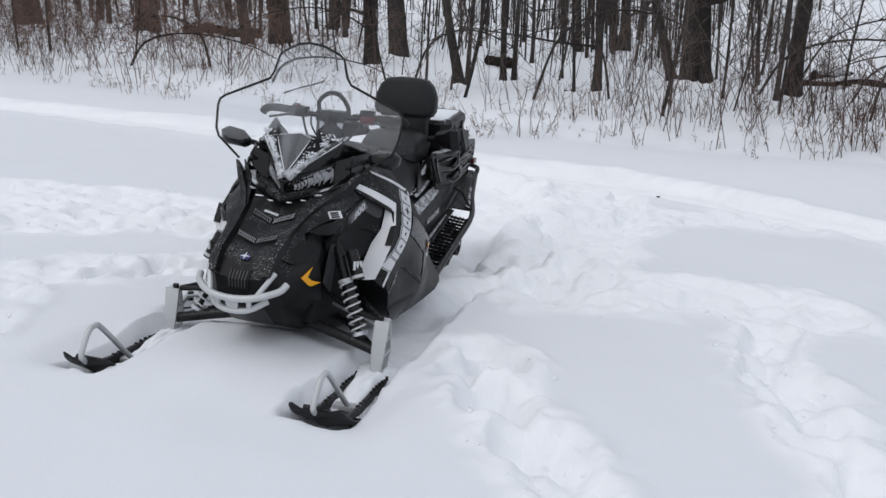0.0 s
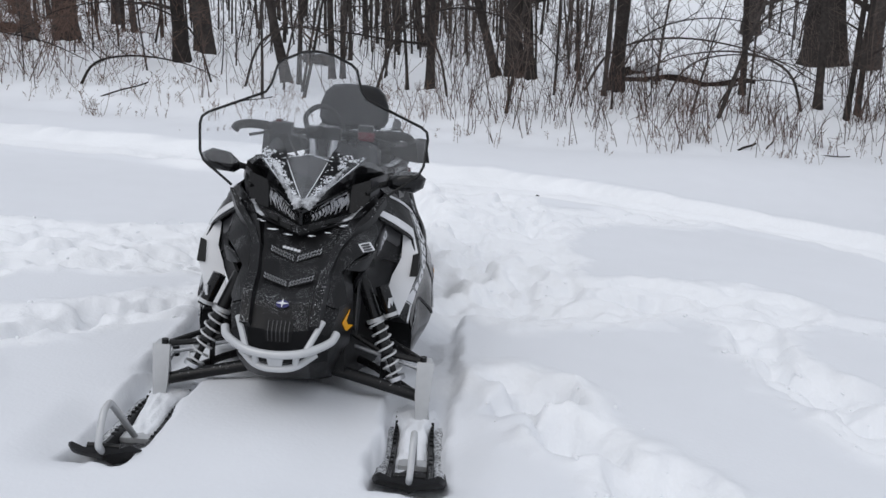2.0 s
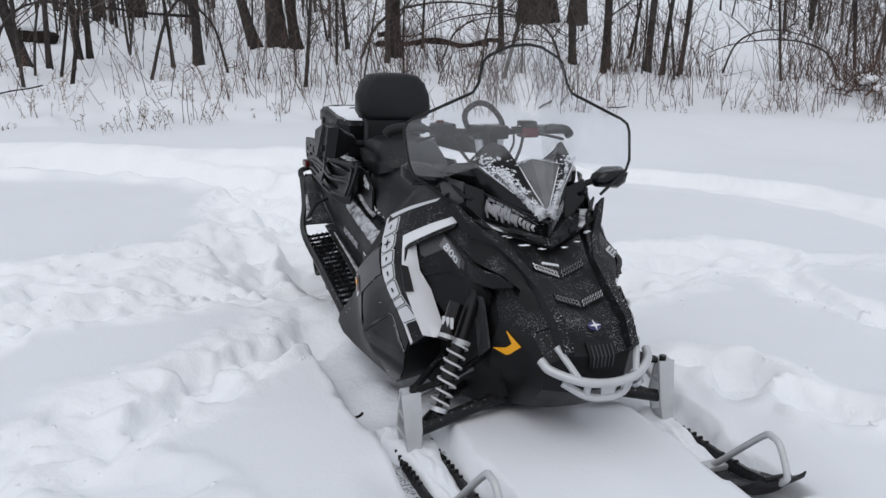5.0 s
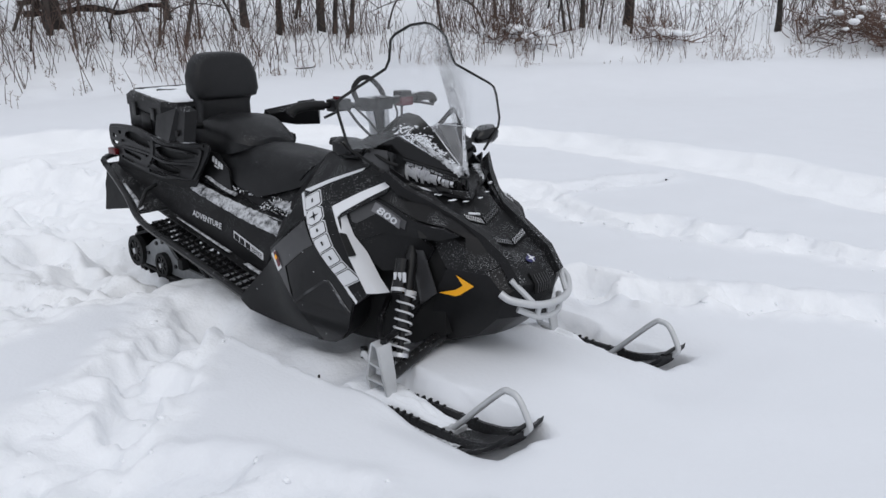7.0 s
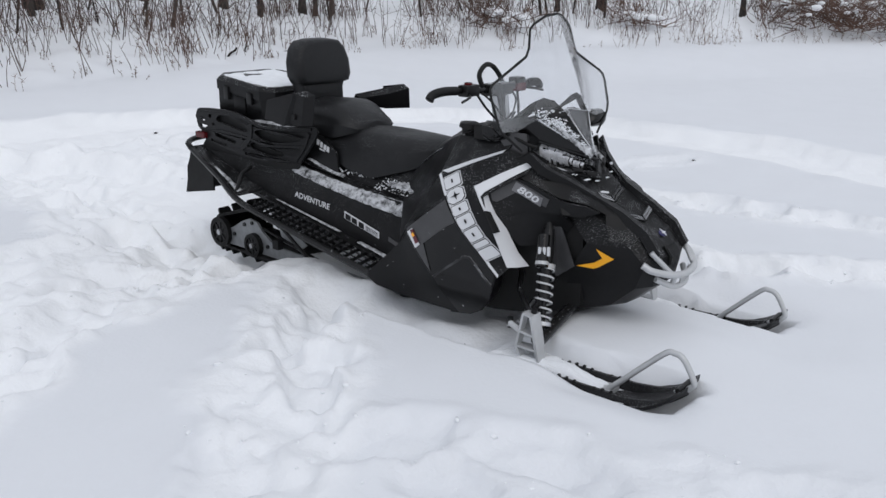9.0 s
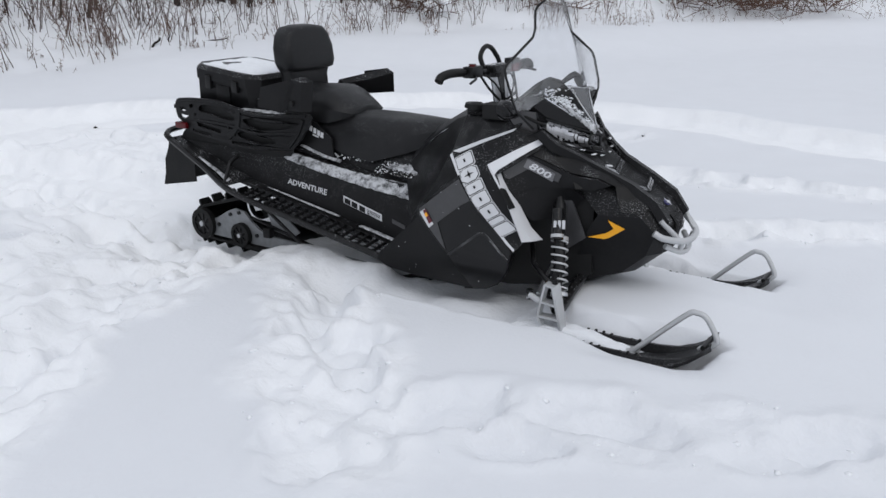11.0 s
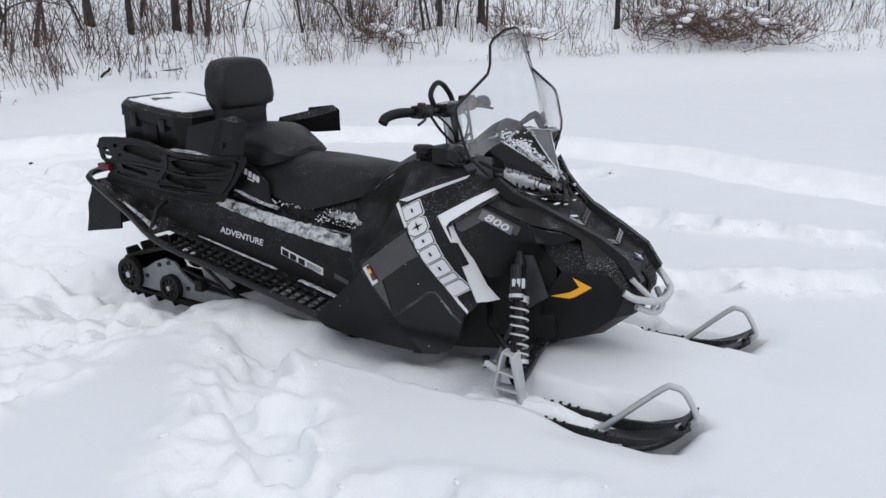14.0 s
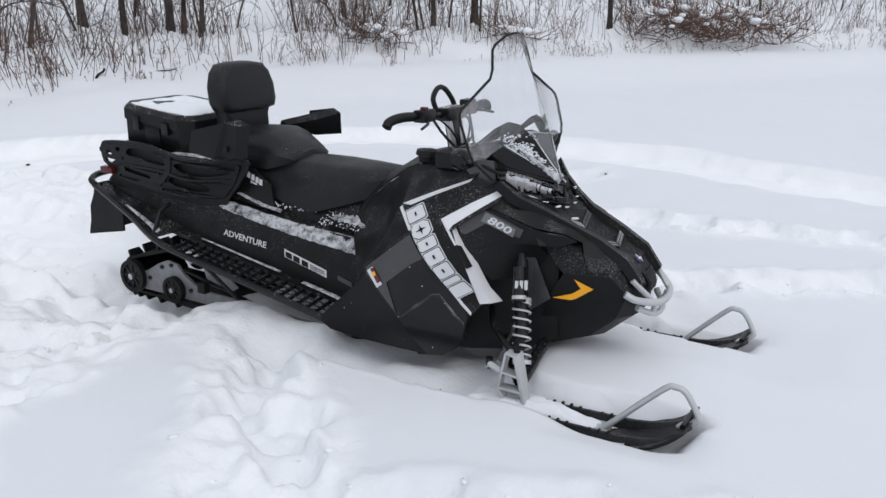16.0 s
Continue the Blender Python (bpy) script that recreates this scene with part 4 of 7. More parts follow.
shield = part("windshield", sheet(PANE, outline, 0, 0.003, 0.045), SHIELD, sled, "clear folded plastic windshield with a black edge", smooth=14)
shield.visible_shadow = False
edge = [PANE.put(x, z, 0.001) for x, z in [(-x, z) for x, z in half[:0:-1]] + half]
part("edge_trim", tube(bmesh.new(), edge, 0.0055, 6), RUBBER, shield, "thin black rubber edging")

# --- mirrors
for s, c, tilt in ((1, Vector((0.366, 0.245, 0.782)), -6), (-1, Vector((-0.362, 0.278, 0.808)), 16)):
    bm = bmesh.new()
    prof = [(-0.078, -0.006), (-0.060, -0.026), (0.030, -0.044), (0.066, -0.026), (0.078, 0.008), (0.050, 0.034), (-0.020, 0.042), (-0.064, 0.020)]
    rings = [[(u * k, d, v * k) for u, v in prof] for d, k in ((-0.040, 0.45), (-0.032, 0.75), (-0.010, 1.0), (0.012, 1.0), (0.014, 0.94))]
    loft(bm, rings)
    m = Matrix.Translation(c) @ pose(0, 0, 0, 0, tilt * (1 if s > 0 else 1), 0) @ Matrix.Diagonal((s, 1, 1, 1))
    for v in bm.verts:
        v.co = m @ v.co
    mir = part("mirror", bm, GLOSS, sled, "black rear-view mirror on a stalk")
    bm = tube(bmesh.new(), smooth_path([c + Vector((-s * 0.07, 0.0, -0.012)), c + Vector((-s * 0.10, 0.005, -0.024)), (s * 0.245, 0.20, 0.748), (s * 0.22, 0.17, 0.735)], 4), [0.012] * 5 + [0.007] * 8, 8)
    part("mirror_stalk", bm, RUBBER, mir)

# --- side panels
SIDE = Skin([(0.390, 0.525, 0.612), (0.290, 0.265, 0.725), (0.262, 0.168, 0.670), (0.395, 0.344, 0.579), (0.425, 0.265, 0.485), (0.425, 0.225, 0.413), (0.372, 0.190, 0.261), (0.409, 0.216, 0.223), (0.440, 0.446, 0.521),
             (0.478, 0.648, 0.365), (0.498, 0.479, 0.187), (0.436, 0.350, 0.283), (0.425, 0.242, 0.133), (0.505, 0.844, 0.130), (0.472, 0.676, 0.297), (0.430, 0.620, -0.030), (0.400, 0.435, -0.013)], axis=0, stiff=3e-4)
POD = Skin([(0.358, 0.312, 0.560), (0.296, 0.238, 0.616), (0.296, 0.223, 0.584), (0.276, 0.100, 0.523), (0.350, 0.290, 0.520), (0.354, 0.262, 0.453), (0.338, 0.227, 0.423), (0.290, 0.178, 0.484), (0.268, -0.012, 0.505), (0.200, -0.110, 0.510), (0.232, 0.062, 0.432)], axis=0, stiff=2e-4)
for s in BOTH:
    side = part("side_panel", sided(sheet(SIDE, [(0.532, 0.612), (0.40, 0.672), (0.265, 0.728), (0.160, 0.690), (0.170, 0.640), (0.300, 0.545), (0.262, 0.480), (0.216, 0.400), (0.185, 0.255), (0.212, 0.216), (0.260, 0.270), (0.36, 0.41)], 0, 0.008), s), MATT, sled, "black side panel with a white stripe", smooth=50)
    part("white_stripe", sided(sheet(SIDE, [(0.346, 0.580), (0.255, 0.638), (0.172, 0.684), (0.160, 0.664), (0.222, 0.620), (0.300, 0.560), (0.310, 0.540)], 0.004, 0.003, 0.04), s), WHITE, side)
    # the lower half of the stripe turns forward round the corner of the panel
    left = [(0.402, 0.346, 0.582), (0.420, 0.300, 0.530), (0.433, 0.262, 0.490), (0.432, 0.220, 0.413), (0.405, 0.203, 0.330), (0.377, 0.190, 0.258)]
    right = [(0.366, 0.308, 0.556), (0.366, 0.292, 0.520), (0.366, 0.262, 0.472), (0.335, 0.226, 0.408), (0.312, 0.180, 0.310), (0.318, 0.122, 0.266)]
    part("white_corner", sided(quads(bmesh.new(), [[a, Vector(a).lerp(Vector(b), 0.5) + Vector((0.008, -0.004, 0)), b] for a, b in zip(left, right)], 0.006), s), WHITE, side, smooth=40)
    part("intake_slot", sided(plate(bmesh.new(), [(0.436, 0.266, 0.496), (0.412, 0.258, 0.488), (0.405, 0.213, 0.412), (0.437, 0.217, 0.413)], 0.010), s), RUBBER, side)
    part("pinstripe", sided(sheet(SIDE, [(0.526, 0.608), (0.534, 0.600), (0.362, 0.400), (0.252, 0.256), (0.214, 0.218), (0.212, 0.228), (0.246, 0.264), (0.354, 0.406)], 0.004, 0.003), s), DECAL, side)
    part("top_piping", sided(sheet(SIDE, [(0.525, 0.616), (0.40, 0.672), (0.270, 0.724), (0.280, 0.711), (0.40, 0.658), (0.490, 0.614)], 0.004, 0.003), s), DECAL, side)
    # plain white blocks where the lettering stands: outlined, some pierced
    a, b = Vector((0.503, 0.590)), Vector((0.268, 0.277))
    run, across = b - a, Vector((-0.060, 0.037))
    widths = (1.0, 1.15, 0.85, 1.05, 1.05, 0.55, 1.0)
    at = 0.0
    for k, wide in enumerate(widths):
        f0, f1 = at / sum(widths) + 0.012, (at + wide) / sum(widths) - 0.012
        at += wide
        w, o = run * (f1 - f0), a + run * f0
        c = o + w / 2 + across / 2
        cell = lambda u, v, grow=0.0: tuple(c + (w + w.normalized() * grow) * u / 2 + (across + across.normalized() * grow) * v / 2)
        corner = 0.45 if k == 1 else 0.16
        shape = [(-1 + corner, -1), (1 - corner, -1), (1, -1 + corner), (1, 1 - corner), (1 - corner, 1), (-1 + corner, 1), (-1, 1 - corner), (-1, -1 + corner)]
        blk = part("letter_block", sided(sheet(SIDE, [cell(u, v, 0.013) for u, v in shape], 0.0030, 0.002, 0.1), s), DECAL, side)
        part("letter_gap", sided(sheet(SIDE, [cell(u, v, 0.006) for u, v in shape], 0.0042, 0.002, 0.1), s), MATT, blk)
        part("letter_face", sided(sheet(SIDE, [cell(u, v) for u, v in shape], 0.0058, 0.002, 0.1), s), DECAL, blk)
        if k not in (1, 5):
            part("letter_core", sided(sheet(SIDE, [cell(u, v) for u, v in ((-0.30, -0.10), (0.30, -0.10), (0.30, 0.10), (-0.30, 0.10))], 0.0072, 0.002, 0.1), s), MATT, blk)
        if k == 1:
            part("letter_core", sided(sheet(SIDE, [cell(r * math.cos(t), r * math.sin(t)) for r, t in (((0.62 if j % 2 == 0 else 0.16), math.pi * j / 4) for j in range(8))], 0.0072, 0.002, 0.1), s), MATT, blk)
    # door
    door = part("door_panel", sided(sheet(SIDE, [(0.462, 0.528), (0.652, 0.372), (0.648, 0.335), (0.479, 0.187), (0.400, 0.022), (0.345, 0.034), (0.285, 0.066), (0.242, 0.118), (0.233, 0.160), (0.225, 0.222), (0.36, 0.392)], 0.006, 0.010), s), GLOSS, sled, "glossy black service door", smooth=40)
    part("grey_field", sided(sheet(SIDE, [(0.458, 0.512), (0.638, 0.366), (0.632, 0.338), (0.490, 0.208), (0.540, 0.320), (0.440, 0.405), (0.395, 0.432)], 0.0095, 0.002), s), GREY, door)
    part("door_seam", sided(sheet(SIDE, [(0.474, 0.188), (0.360, 0.282), (0.338, 0.283), (0.235, 0.180), (0.232, 0.187), (0.336, 0.293), (0.364, 0.292), (0.478, 0.197)], 0.0098, 0.003), s), CLING, door, "door crease with snow caught in it")
    stick = part("sticker", sided(sheet(SIDE, [(0.632, 0.354), (0.606, 0.372), (0.556, 0.312), (0.580, 0.292)], 0.013, 0.002), s), DECAL, door, "small worn cream and red sticker")
    part("sticker_print", sided(sheet(SIDE, [(0.614, 0.363), (0.600, 0.371), (0.562, 0.322), (0.578, 0.311)], 0.0152, 0.002), s), RED, stick)
    part("sticker_print", sided(sheet(SIDE, [(0.604, 0.350), (0.594, 0.358), (0.584, 0.345), (0.594, 0.337)], 0.0175, 0.002), s), ORANGE, stick)
    part("skirt", sided(sheet(SIDE, [(0.650, 0.332), (0.858, 0.132), (0.872, 0.100), (0.824, 0.068), (0.705, 0.048), (0.600, 0.036), (0.500, 0.026), (0.446, 0.020), (0.400, 0.018), (0.479, 0.187)], 0.0, 0.010), s), MATT, sled, "black lower skirt", smooth=50)
    bm = quads(bmesh.new(), [[SIDE.put(y, z, 0.0), Vector((0.5 * SIDE(y, z) + 0.12, y + 0.03, z)), Vector((0.23, y + 0.07, z))] for y, z in ((0.190, 0.258), (0.226, 0.215), (0.238, 0.150), (0.252, 0.104), (0.286, 0.066), (0.345, 0.034), (0.45, 0.018))])
    part("skirt_front", sided(bm, s), MATT, sled, "black closed front of the side pod", smooth=30)
    part("cowl_side", sided(quads(bmesh.new(), [[(0.252, 0.255, 0.757), (0.294, 0.262, 0.724)], [(0.235, 0.430, 0.772), (0.342, 0.400, 0.668)], [(0.250, 0.540, 0.747), (0.392, 0.530, 0.610)]]), s), TEXTURED, sled, smooth=50)
    part("knee_panel", sided(quads(bmesh.new(), [[(0.250, 0.540, 0.747), (0.34, 0.535, 0.66), (0.394, 0.530, 0.608)], [(0.200, 0.620, 0.722), (0.33, 0.600, 0.57), (0.446, 0.565, 0.480)], [(0.160, 0.760, 0.634), (0.26, 0.720, 0.50), (0.474, 0.655, 0.368)], [(0.200, 0.900, 0.482), (0.275, 0.860, 0.42), (0.478, 0.690, 0.30)]]), s), TEXTURED, sled, smooth=50)
    part("rear_edge_panel", sided(sheet(SIDE, [(0.534, 0.612), (0.585, 0.480), (0.655, 0.374), (0.462, 0.524)], -0.004, 0.010), s), TEXTURED, sled, smooth=50)
    # pod with the number
    pod = part("pod", sided(sheet(POD, [(0.314, 0.560), (0.234, 0.618), (0.160, 0.602), (0.020, 0.552), (-0.080, 0.530), (-0.120, 0.505), (-0.060, 0.488), (0.020, 0.492), (0.130, 0.484), (0.180, 0.484), (0.262, 0.450), (0.298, 0.512)], 0.004, 0.016), s), MATT, sled, "angular black pod with a grey number strip", smooth=40)
    part("pod_lower", sided(sheet(POD, [(0.262, 0.450), (0.180, 0.484), (0.130, 0.484), (0.020, 0.488), (-0.02, 0.440), (0.030, 0.380), (0.130, 0.340), (0.180, 0.335), (0.236, 0.405)], -0.006, 0.012), s), MATT, sled, smooth=40)
    part("pod_grey", sided(sheet(POD, [(0.304, 0.558), (0.234, 0.611), (0.060, 0.548), (0.078, 0.514), (0.212, 0.556), (0.275, 0.515), (0.290, 0.520)], 0.0065, 0.003, 0.02), s), GREY, pod)
    c0, c1 = Vector((0.222, 0.582)), Vector((0.096, 0.532))
    run = (c1 - c0).normalized() * (1 if s < 0 else -1)
    tall = Vector((-run.y, run.x))
    tall = tall if tall.y > 0 else -tall
    mid = (c0 + c1) / 2
    rect = [mid + run * a * 0.068 + tall * b * 0.0185 for a, b in ((-1, -1), (1, -1), (1, 1), (-1, 1))]
    num = part("number_plate", sided(sheet(POD, [tuple(p) for p in rect], 0.0100, 0.003, 0.02), s), STRIP, pod, "grey strip with the number 800")
    bm = writing("800", 0.052, lambda u, v, d: POD.put(*(mid + run * u * 1.30 + tall * (v - 0.001) * 0.78), 0.0135), bold=0.0012, slant=0.25)
    part("number", sided(bm, s), DECAL, num, "silver digits", smooth=None)
label = part("white_label", plate(bmesh.new(), [(0.215, 0.000, 0.573), (0.255, 0.040, 0.576), (0.277, 0.018, 0.552), (0.237, -0.024, 0.549)], 0.004), DECAL, sled, "small white sticker with grey bars")
bm = bmesh.new()
for k in range(3):
    a = Vector((0.2265, -0.004, 0.5725)) + Vector((0.0065, -0.007, -0.0070)) * k
    plate(bm, [a, a + Vector((0.026, 0.026, 0.002)), a + Vector((0.029, 0.023, -0.001)), a + Vector((0.003, -0.003, -0.003))], 0.004)
part("label_print", bm, GREY, label)

# chevrons on the nose
for s in BOTH:
    flank = Skin([HOOD[3][2], HOOD[3][3], HOOD[4][2], HOOD[4][3], HOOD[5][2], HOOD[5][3]], axis=0)
    part("chevron", sided(sheet(flank, [(-0.192, 0.330), (-0.122, 0.362), (-0.146, 0.326), (-0.112, 0.302), (-0.040, 0.278), (-0.108, 0.276), (-0.128, 0.284)], 0.006, 0.003, 0.03), s), ORANGE, sled, "orange chevron decal")

# engine bay filling behind the shocks
bm = loft(bmesh.new(), [[(x * w, y, z) for x, z in ((-1, lo), (1, lo), (1, hi), (-1, hi))] for y, w, lo, hi in ((-0.05, 0.19, 0.10, 0.50), (0.10, 0.21, 0.03, 0.58), (0.30, 0.28, 0.02, 0.64), (0.60, 0.34, 0.03, 0.45), (0.80, 0.28, 0.06, 0.42))])
part("engine_bay", bm, RUBBER, sled)
for s in BOTH:
    part("bulkhead", sided(plate(bmesh.new(), [(0.222, 0.035, 0.430), (0.224, -0.035, 0.275), (0.222, 0.050, 0.210), (0.232, 0.095, 0.430)], 0.006), s), GREY, sled, "grey metal shock tower plate")

# --- console, fuel cap pads, steering
rows = [[(0, 0.500, 0.792), (0.130, 0.505, 0.780), (0.250, 0.500, 0.765)], [(0, 0.620, 0.762), (0.120, 0.620, 0.752), (0.200, 0.620, 0.720)], [(0, 0.760, 0.685), (0.100, 0.760, 0.672), (0.160, 0.760, 0.632)], [(0, 0.900, 0.600), (0.100, 0.900, 0.560), (0.20, 0.900, 0.480)]]
part("console", quads(bmesh.new(), [[(-x, y, z) for x, y, z in r[:0:-1]] + r for r in rows]), TEXTURED, sled, smooth=40)
for s in BOTH:
    part("console_pad", sided(box(bmesh.new(), (0.190, 0.330, 0.745), (0.280, 0.450, 0.812), bevel=0.018), s), RUBBER, sled, "soft black console pad")
bm = tube(bmesh.new(), [(-0.195, 0.535, 0.715), (-0.195, 0.535, 0.772), (-0.195, 0.534, 0.776), (-0.195, 0.532, 0.796), (-0.195, 0.532, 0.800)], [0.030, 0.032, 0.046, 0.042, 0.030], 18)
part("fuel_cap", bm, RUBBER, sled, "black screw fuel cap")
bar = bmesh.new()
path = smooth_path([(-0.392, 0.595, 0.905), (-0.370, 0.592, 0.925), (-0.300, 0.575, 0.935), (-0.160, 0.555, 0.925), (-0.060, 0.535, 0.922), (0.060, 0.530, 0.922), (0.160, 0.545, 0.925), (0.290, 0.540, 0.930), (0.345, 0.548, 0.925), (0.368, 0.552, 0.905)], 5)
steer = part("handlebar", tube(bar, path, 0.013, 10), STEEL, sled, "black handlebar with hooked grip ends")
for s in BOTH:
    pts = [p for p in path if (p.x * s) > 0.225]
    part("grip", tube(bmesh.new(), pts, 0.019, 12), RUBBER, steer, "black rubber grip")
    y0 = 0.535
    bm = tube(bmesh.new(), smooth_path([(s * 0.20, y0 + 0.005, 0.915), (s * 0.24, y0 - 0.035, 0.910), (s * 0.305, y0 - 0.045, 0.896)], 4), 0.006, 6)
    part("lever", bm, STEEL, steer)
part("switch_box", box(bmesh.new(), (-0.225, 0.525, 0.905), (-0.135, 0.580, 0.955), bevel=0.010), STEEL, steer)
part("red_switch", box(bmesh.new(), (-0.205, 0.535, 0.952), (-0.180, 0.560, 0.966), bevel=0.004), TAIL, steer)
part("throttle_box", box(bmesh.new(), (0.140, 0.520, 0.898), (0.215, 0.578, 0.940), bevel=0.014), RED, steer, "dark red throttle block")
part("brake_reservoir", box(bmesh.new(), (0.138, 0.522, 0.934), (0.205, 0.572, 0.964), bevel=0.010), STEEL, steer)
part("riser", loft(bmesh.new(), [[(x * w, y0 + v * 0.022, z) for x, v in ((-1, -1), (1, -1), (1, 1), (-1, 1))] for z, y0, w in ((0.775, 0.515, 0.018), (0.850, 0.525, 0.020), (0.905, 0.530, 0.030))]), STEEL, steer, "black handlebar riser block")
for s in BOTH:
    part("riser_tube", tube(bmesh.new(), [(s * 0.036, 0.500, 0.770), (s * 0.040, 0.512, 0.850), (s * 0.046, 0.525, 0.912)], 0.015, 10), ALU, steer, "bare metal riser tube")
    part("cable", tube(bmesh.new(), smooth_path([(s * 0.11, 0.535, 0.915), (s * 0.085, 0.49, 0.87), (s * 0.025, 0.47, 0.80), (s * 0.01, 0.44, 0.83)], 5), 0.0045, 6), RUBBER, steer)
part("riser_pad", box(bmesh.new(), (-0.075, 0.500, 0.895), (0.075, 0.572, 0.950), bevel=0.016), STEEL, steer)
part("grab_strap", tube(bmesh.new(), smooth_path([(-0.075, 0.555, 0.93), (-0.085, 0.570, 0.985), (-0.040, 0.575, 1.025), (0.015, 0.575, 1.020), (0.060, 0.565, 0.975), (0.075, 0.555, 0.93)], 6), 0.011, 8), RUBBER, steer, "black mountain strap loop")
for s in BOTH:
    part("cable", tube(bmesh.new(), smooth_path([(s * 0.15, 0.53, 0.91), (s * 0.12, 0.50, 0.85), (s * 0.07, 0.46, 0.79), (s * 0.05, 0.42, 0.80)], 5), 0.006, 6), RUBBER, steer)

for a, b, w in (((0.10, 0.536, 0.941), (0.33, 0.546, 0.949), 0.014), ((-0.06, 0.535, 0.949), (0.06, 0.535, 0.949), 0.030), ((-0.15, 0.552, 0.956), (-0.22, 0.56, 0.956), 0.012)):
    part("caked_snow", snow_strip([a, Vector(a).lerp(Vector(b), 0.5), b], [(0, w, 0), (0, w * 0.7, 0)], 0.006, 60 + int(100 * w), 0.8), BROKEN, steer, "snow caught on the handlebar", smooth=60)

# --- seats
def section(y, w_low, w_mid, w_top, z_low, z_mid, z_top, crown=0.012):
    pts = [(w_low, z_low), (w_mid, z_mid), (w_top, z_top - 0.015), (w_top * 0.75, z_top), (0, z_top + crown)]
    return [(x, y, z) for x, z in pts] + [(-x, y, z) for x, z in pts[-2::-1]]


seat = part("seat", loft(bmesh.new(), [section(0.745, 0.085, 0.080, 0.060, 0.605, 0.638, 0.655), section(0.800, 0.120, 0.122, 0.090, 0.570, 0.632, 0.664), section(0.950, 0.165, 0.178, 0.130, 0.515, 0.598, 0.668),
                                       section(1.115, 0.236, 0.218, 0.150, 0.468, 0.575, 0.672), section(1.300, 0.226, 0.205, 0.150, 0.492, 0.580, 0.672), section(1.480, 0.190, 0.190, 0.150, 0.530, 0.600, 0.680), section(1.560, 0.180, 0.180, 0.140, 0.540, 0.600, 0.660)]), VINYL, sled, "black vinyl driver's seat dusted with snow", smooth=50)
part("seat_base", loft(bmesh.new(), [section(0.80, 0.15, 0.14, 0.10, 0.42, 0.50, 0.58), section(1.115, 0.215, 0.21, 0.15, 0.42, 0.45, 0.50), section(1.40, 0.20, 0.19, 0.15, 0.44, 0.52, 0.58), section(1.66, 0.18, 0.175, 0.15, 0.46, 0.56, 0.64)]), MATT, sled, smooth=40)
part("passenger_seat", loft(bmesh.new(), [section(1.280, 0.130, 0.150, 0.120, 0.662, 0.676, 0.694), section(1.330, 0.170, 0.190, 0.150, 0.648, 0.690, 0.732), section(1.410, 0.198, 0.205, 0.165, 0.626, 0.700, 0.778, 0.006), section(1.450, 0.200, 0.207, 0.168, 0.625, 0.705, 0.790, 0.004), section(1.540, 0.200, 0.205, 0.168, 0.625, 0.710, 0.790, 0.002), section(1.640, 0.195, 0.200, 0.165, 0.640, 0.720, 0.785), section(1.740, 0.18, 0.19, 0.16, 0.66, 0.72, 0.775)]), VINYL, sled, "black vinyl raised passenger seat", smooth=50)


def cushion(profile, y0, lean, depth):
    """Rounded pad from its half outline (half width, z); it stands across the machine."""
    bm = bmesh.new()
    rings = []
    for d, k in ((-0.5, 0.80), (-0.46, 0.90), (-0.36, 0.975), (-0.1, 1.0), (0.3, 1.0), (0.46, 0.95), (0.5, 0.85)):
        zm = sum(z for _, z in profile) / len(profile)
        pts = [(x * k, zm + (z - zm) * k) for x, z in profile]
        ring = [(x, y0 + d * depth + lean * (z - zm), z) for x, z in pts] + [(-x, y0 + d * depth + lean * (z - zm), z) for x, z in pts[::-1]]
        rings.append(ring)
    return loft(bm, rings)


rest = part("backrest", cushion([(0.145, 0.862), (0.205, 0.870), (0.224, 0.905), (0.222, 0.980), (0.196, 1.045), (0.150, 1.082), (0.065, 1.092)], 1.690, 0.12, 0.115), VINYL, sled, "tall black passenger backrest", smooth=50)
part("backrest_foot", cushion([(0.150, 0.745), (0.172, 0.755), (0.172, 0.840), (0.190, 0.875), (0.09, 0.88)], 1.690, 0.05, 0.095), VINYL, rest, smooth=50)
for s in BOTH:
    # hand guard of the passenger: a hollow wedge with a warm grip inside
    bm = bmesh.new()
    loft(bm, [[(0.250, 1.610, 0.735), (0.250, 1.590, 0.775), (0.250, 1.640, 0.790), (0.250, 1.660, 0.745)],
              [(0.355, 1.440, 0.715), (0.345, 1.425, 0.822), (0.360, 1.480, 0.842), (0.385, 1.520, 0.720)],
              [(0.425, 1.310, 0.722), (0.408, 1.300, 0.864), (0.422, 1.350, 0.884), (0.455, 1.440, 0.712)],
              [(0.462, 1.350, 0.722), (0.450, 1.335, 0.858), (0.458, 1.400, 0.872), (0.478, 1.460, 0.712)],
              [(0.452, 1.590, 0.722), (0.446, 1.580, 0.815), (0.448, 1.615, 0.820), (0.452, 1.635, 0.726)]])
    if s > 0:
        for v in bm.verts:
            k = min(1, max(0, (1.62 - v.co.y) / 0.25))
            v.co += Vector((-0.02, 0.075, -0.035 if v.co.z > 0.76 else 0.0)) * k
    guard = part("hand_guard", sided(bm, s), MATT, sled, "black passenger hand guard", smooth=30)
    part("warm_grip", sided(tube(bmesh.new(), [(0.20, 1.640, 0.745), (0.33, 1.60, 0.760), (0.41, 1.52, 0.790)], 0.018, 10), s), RUBBER, guard)
    part("guard_bolt", sided(disc(bmesh.new(), (0.458, 1.400, 0.758) if s < 0 else (0.440, 1.470, 0.752), (1, 0, 0), 0.014, 0.010, 12), s), RUBBER, guard)

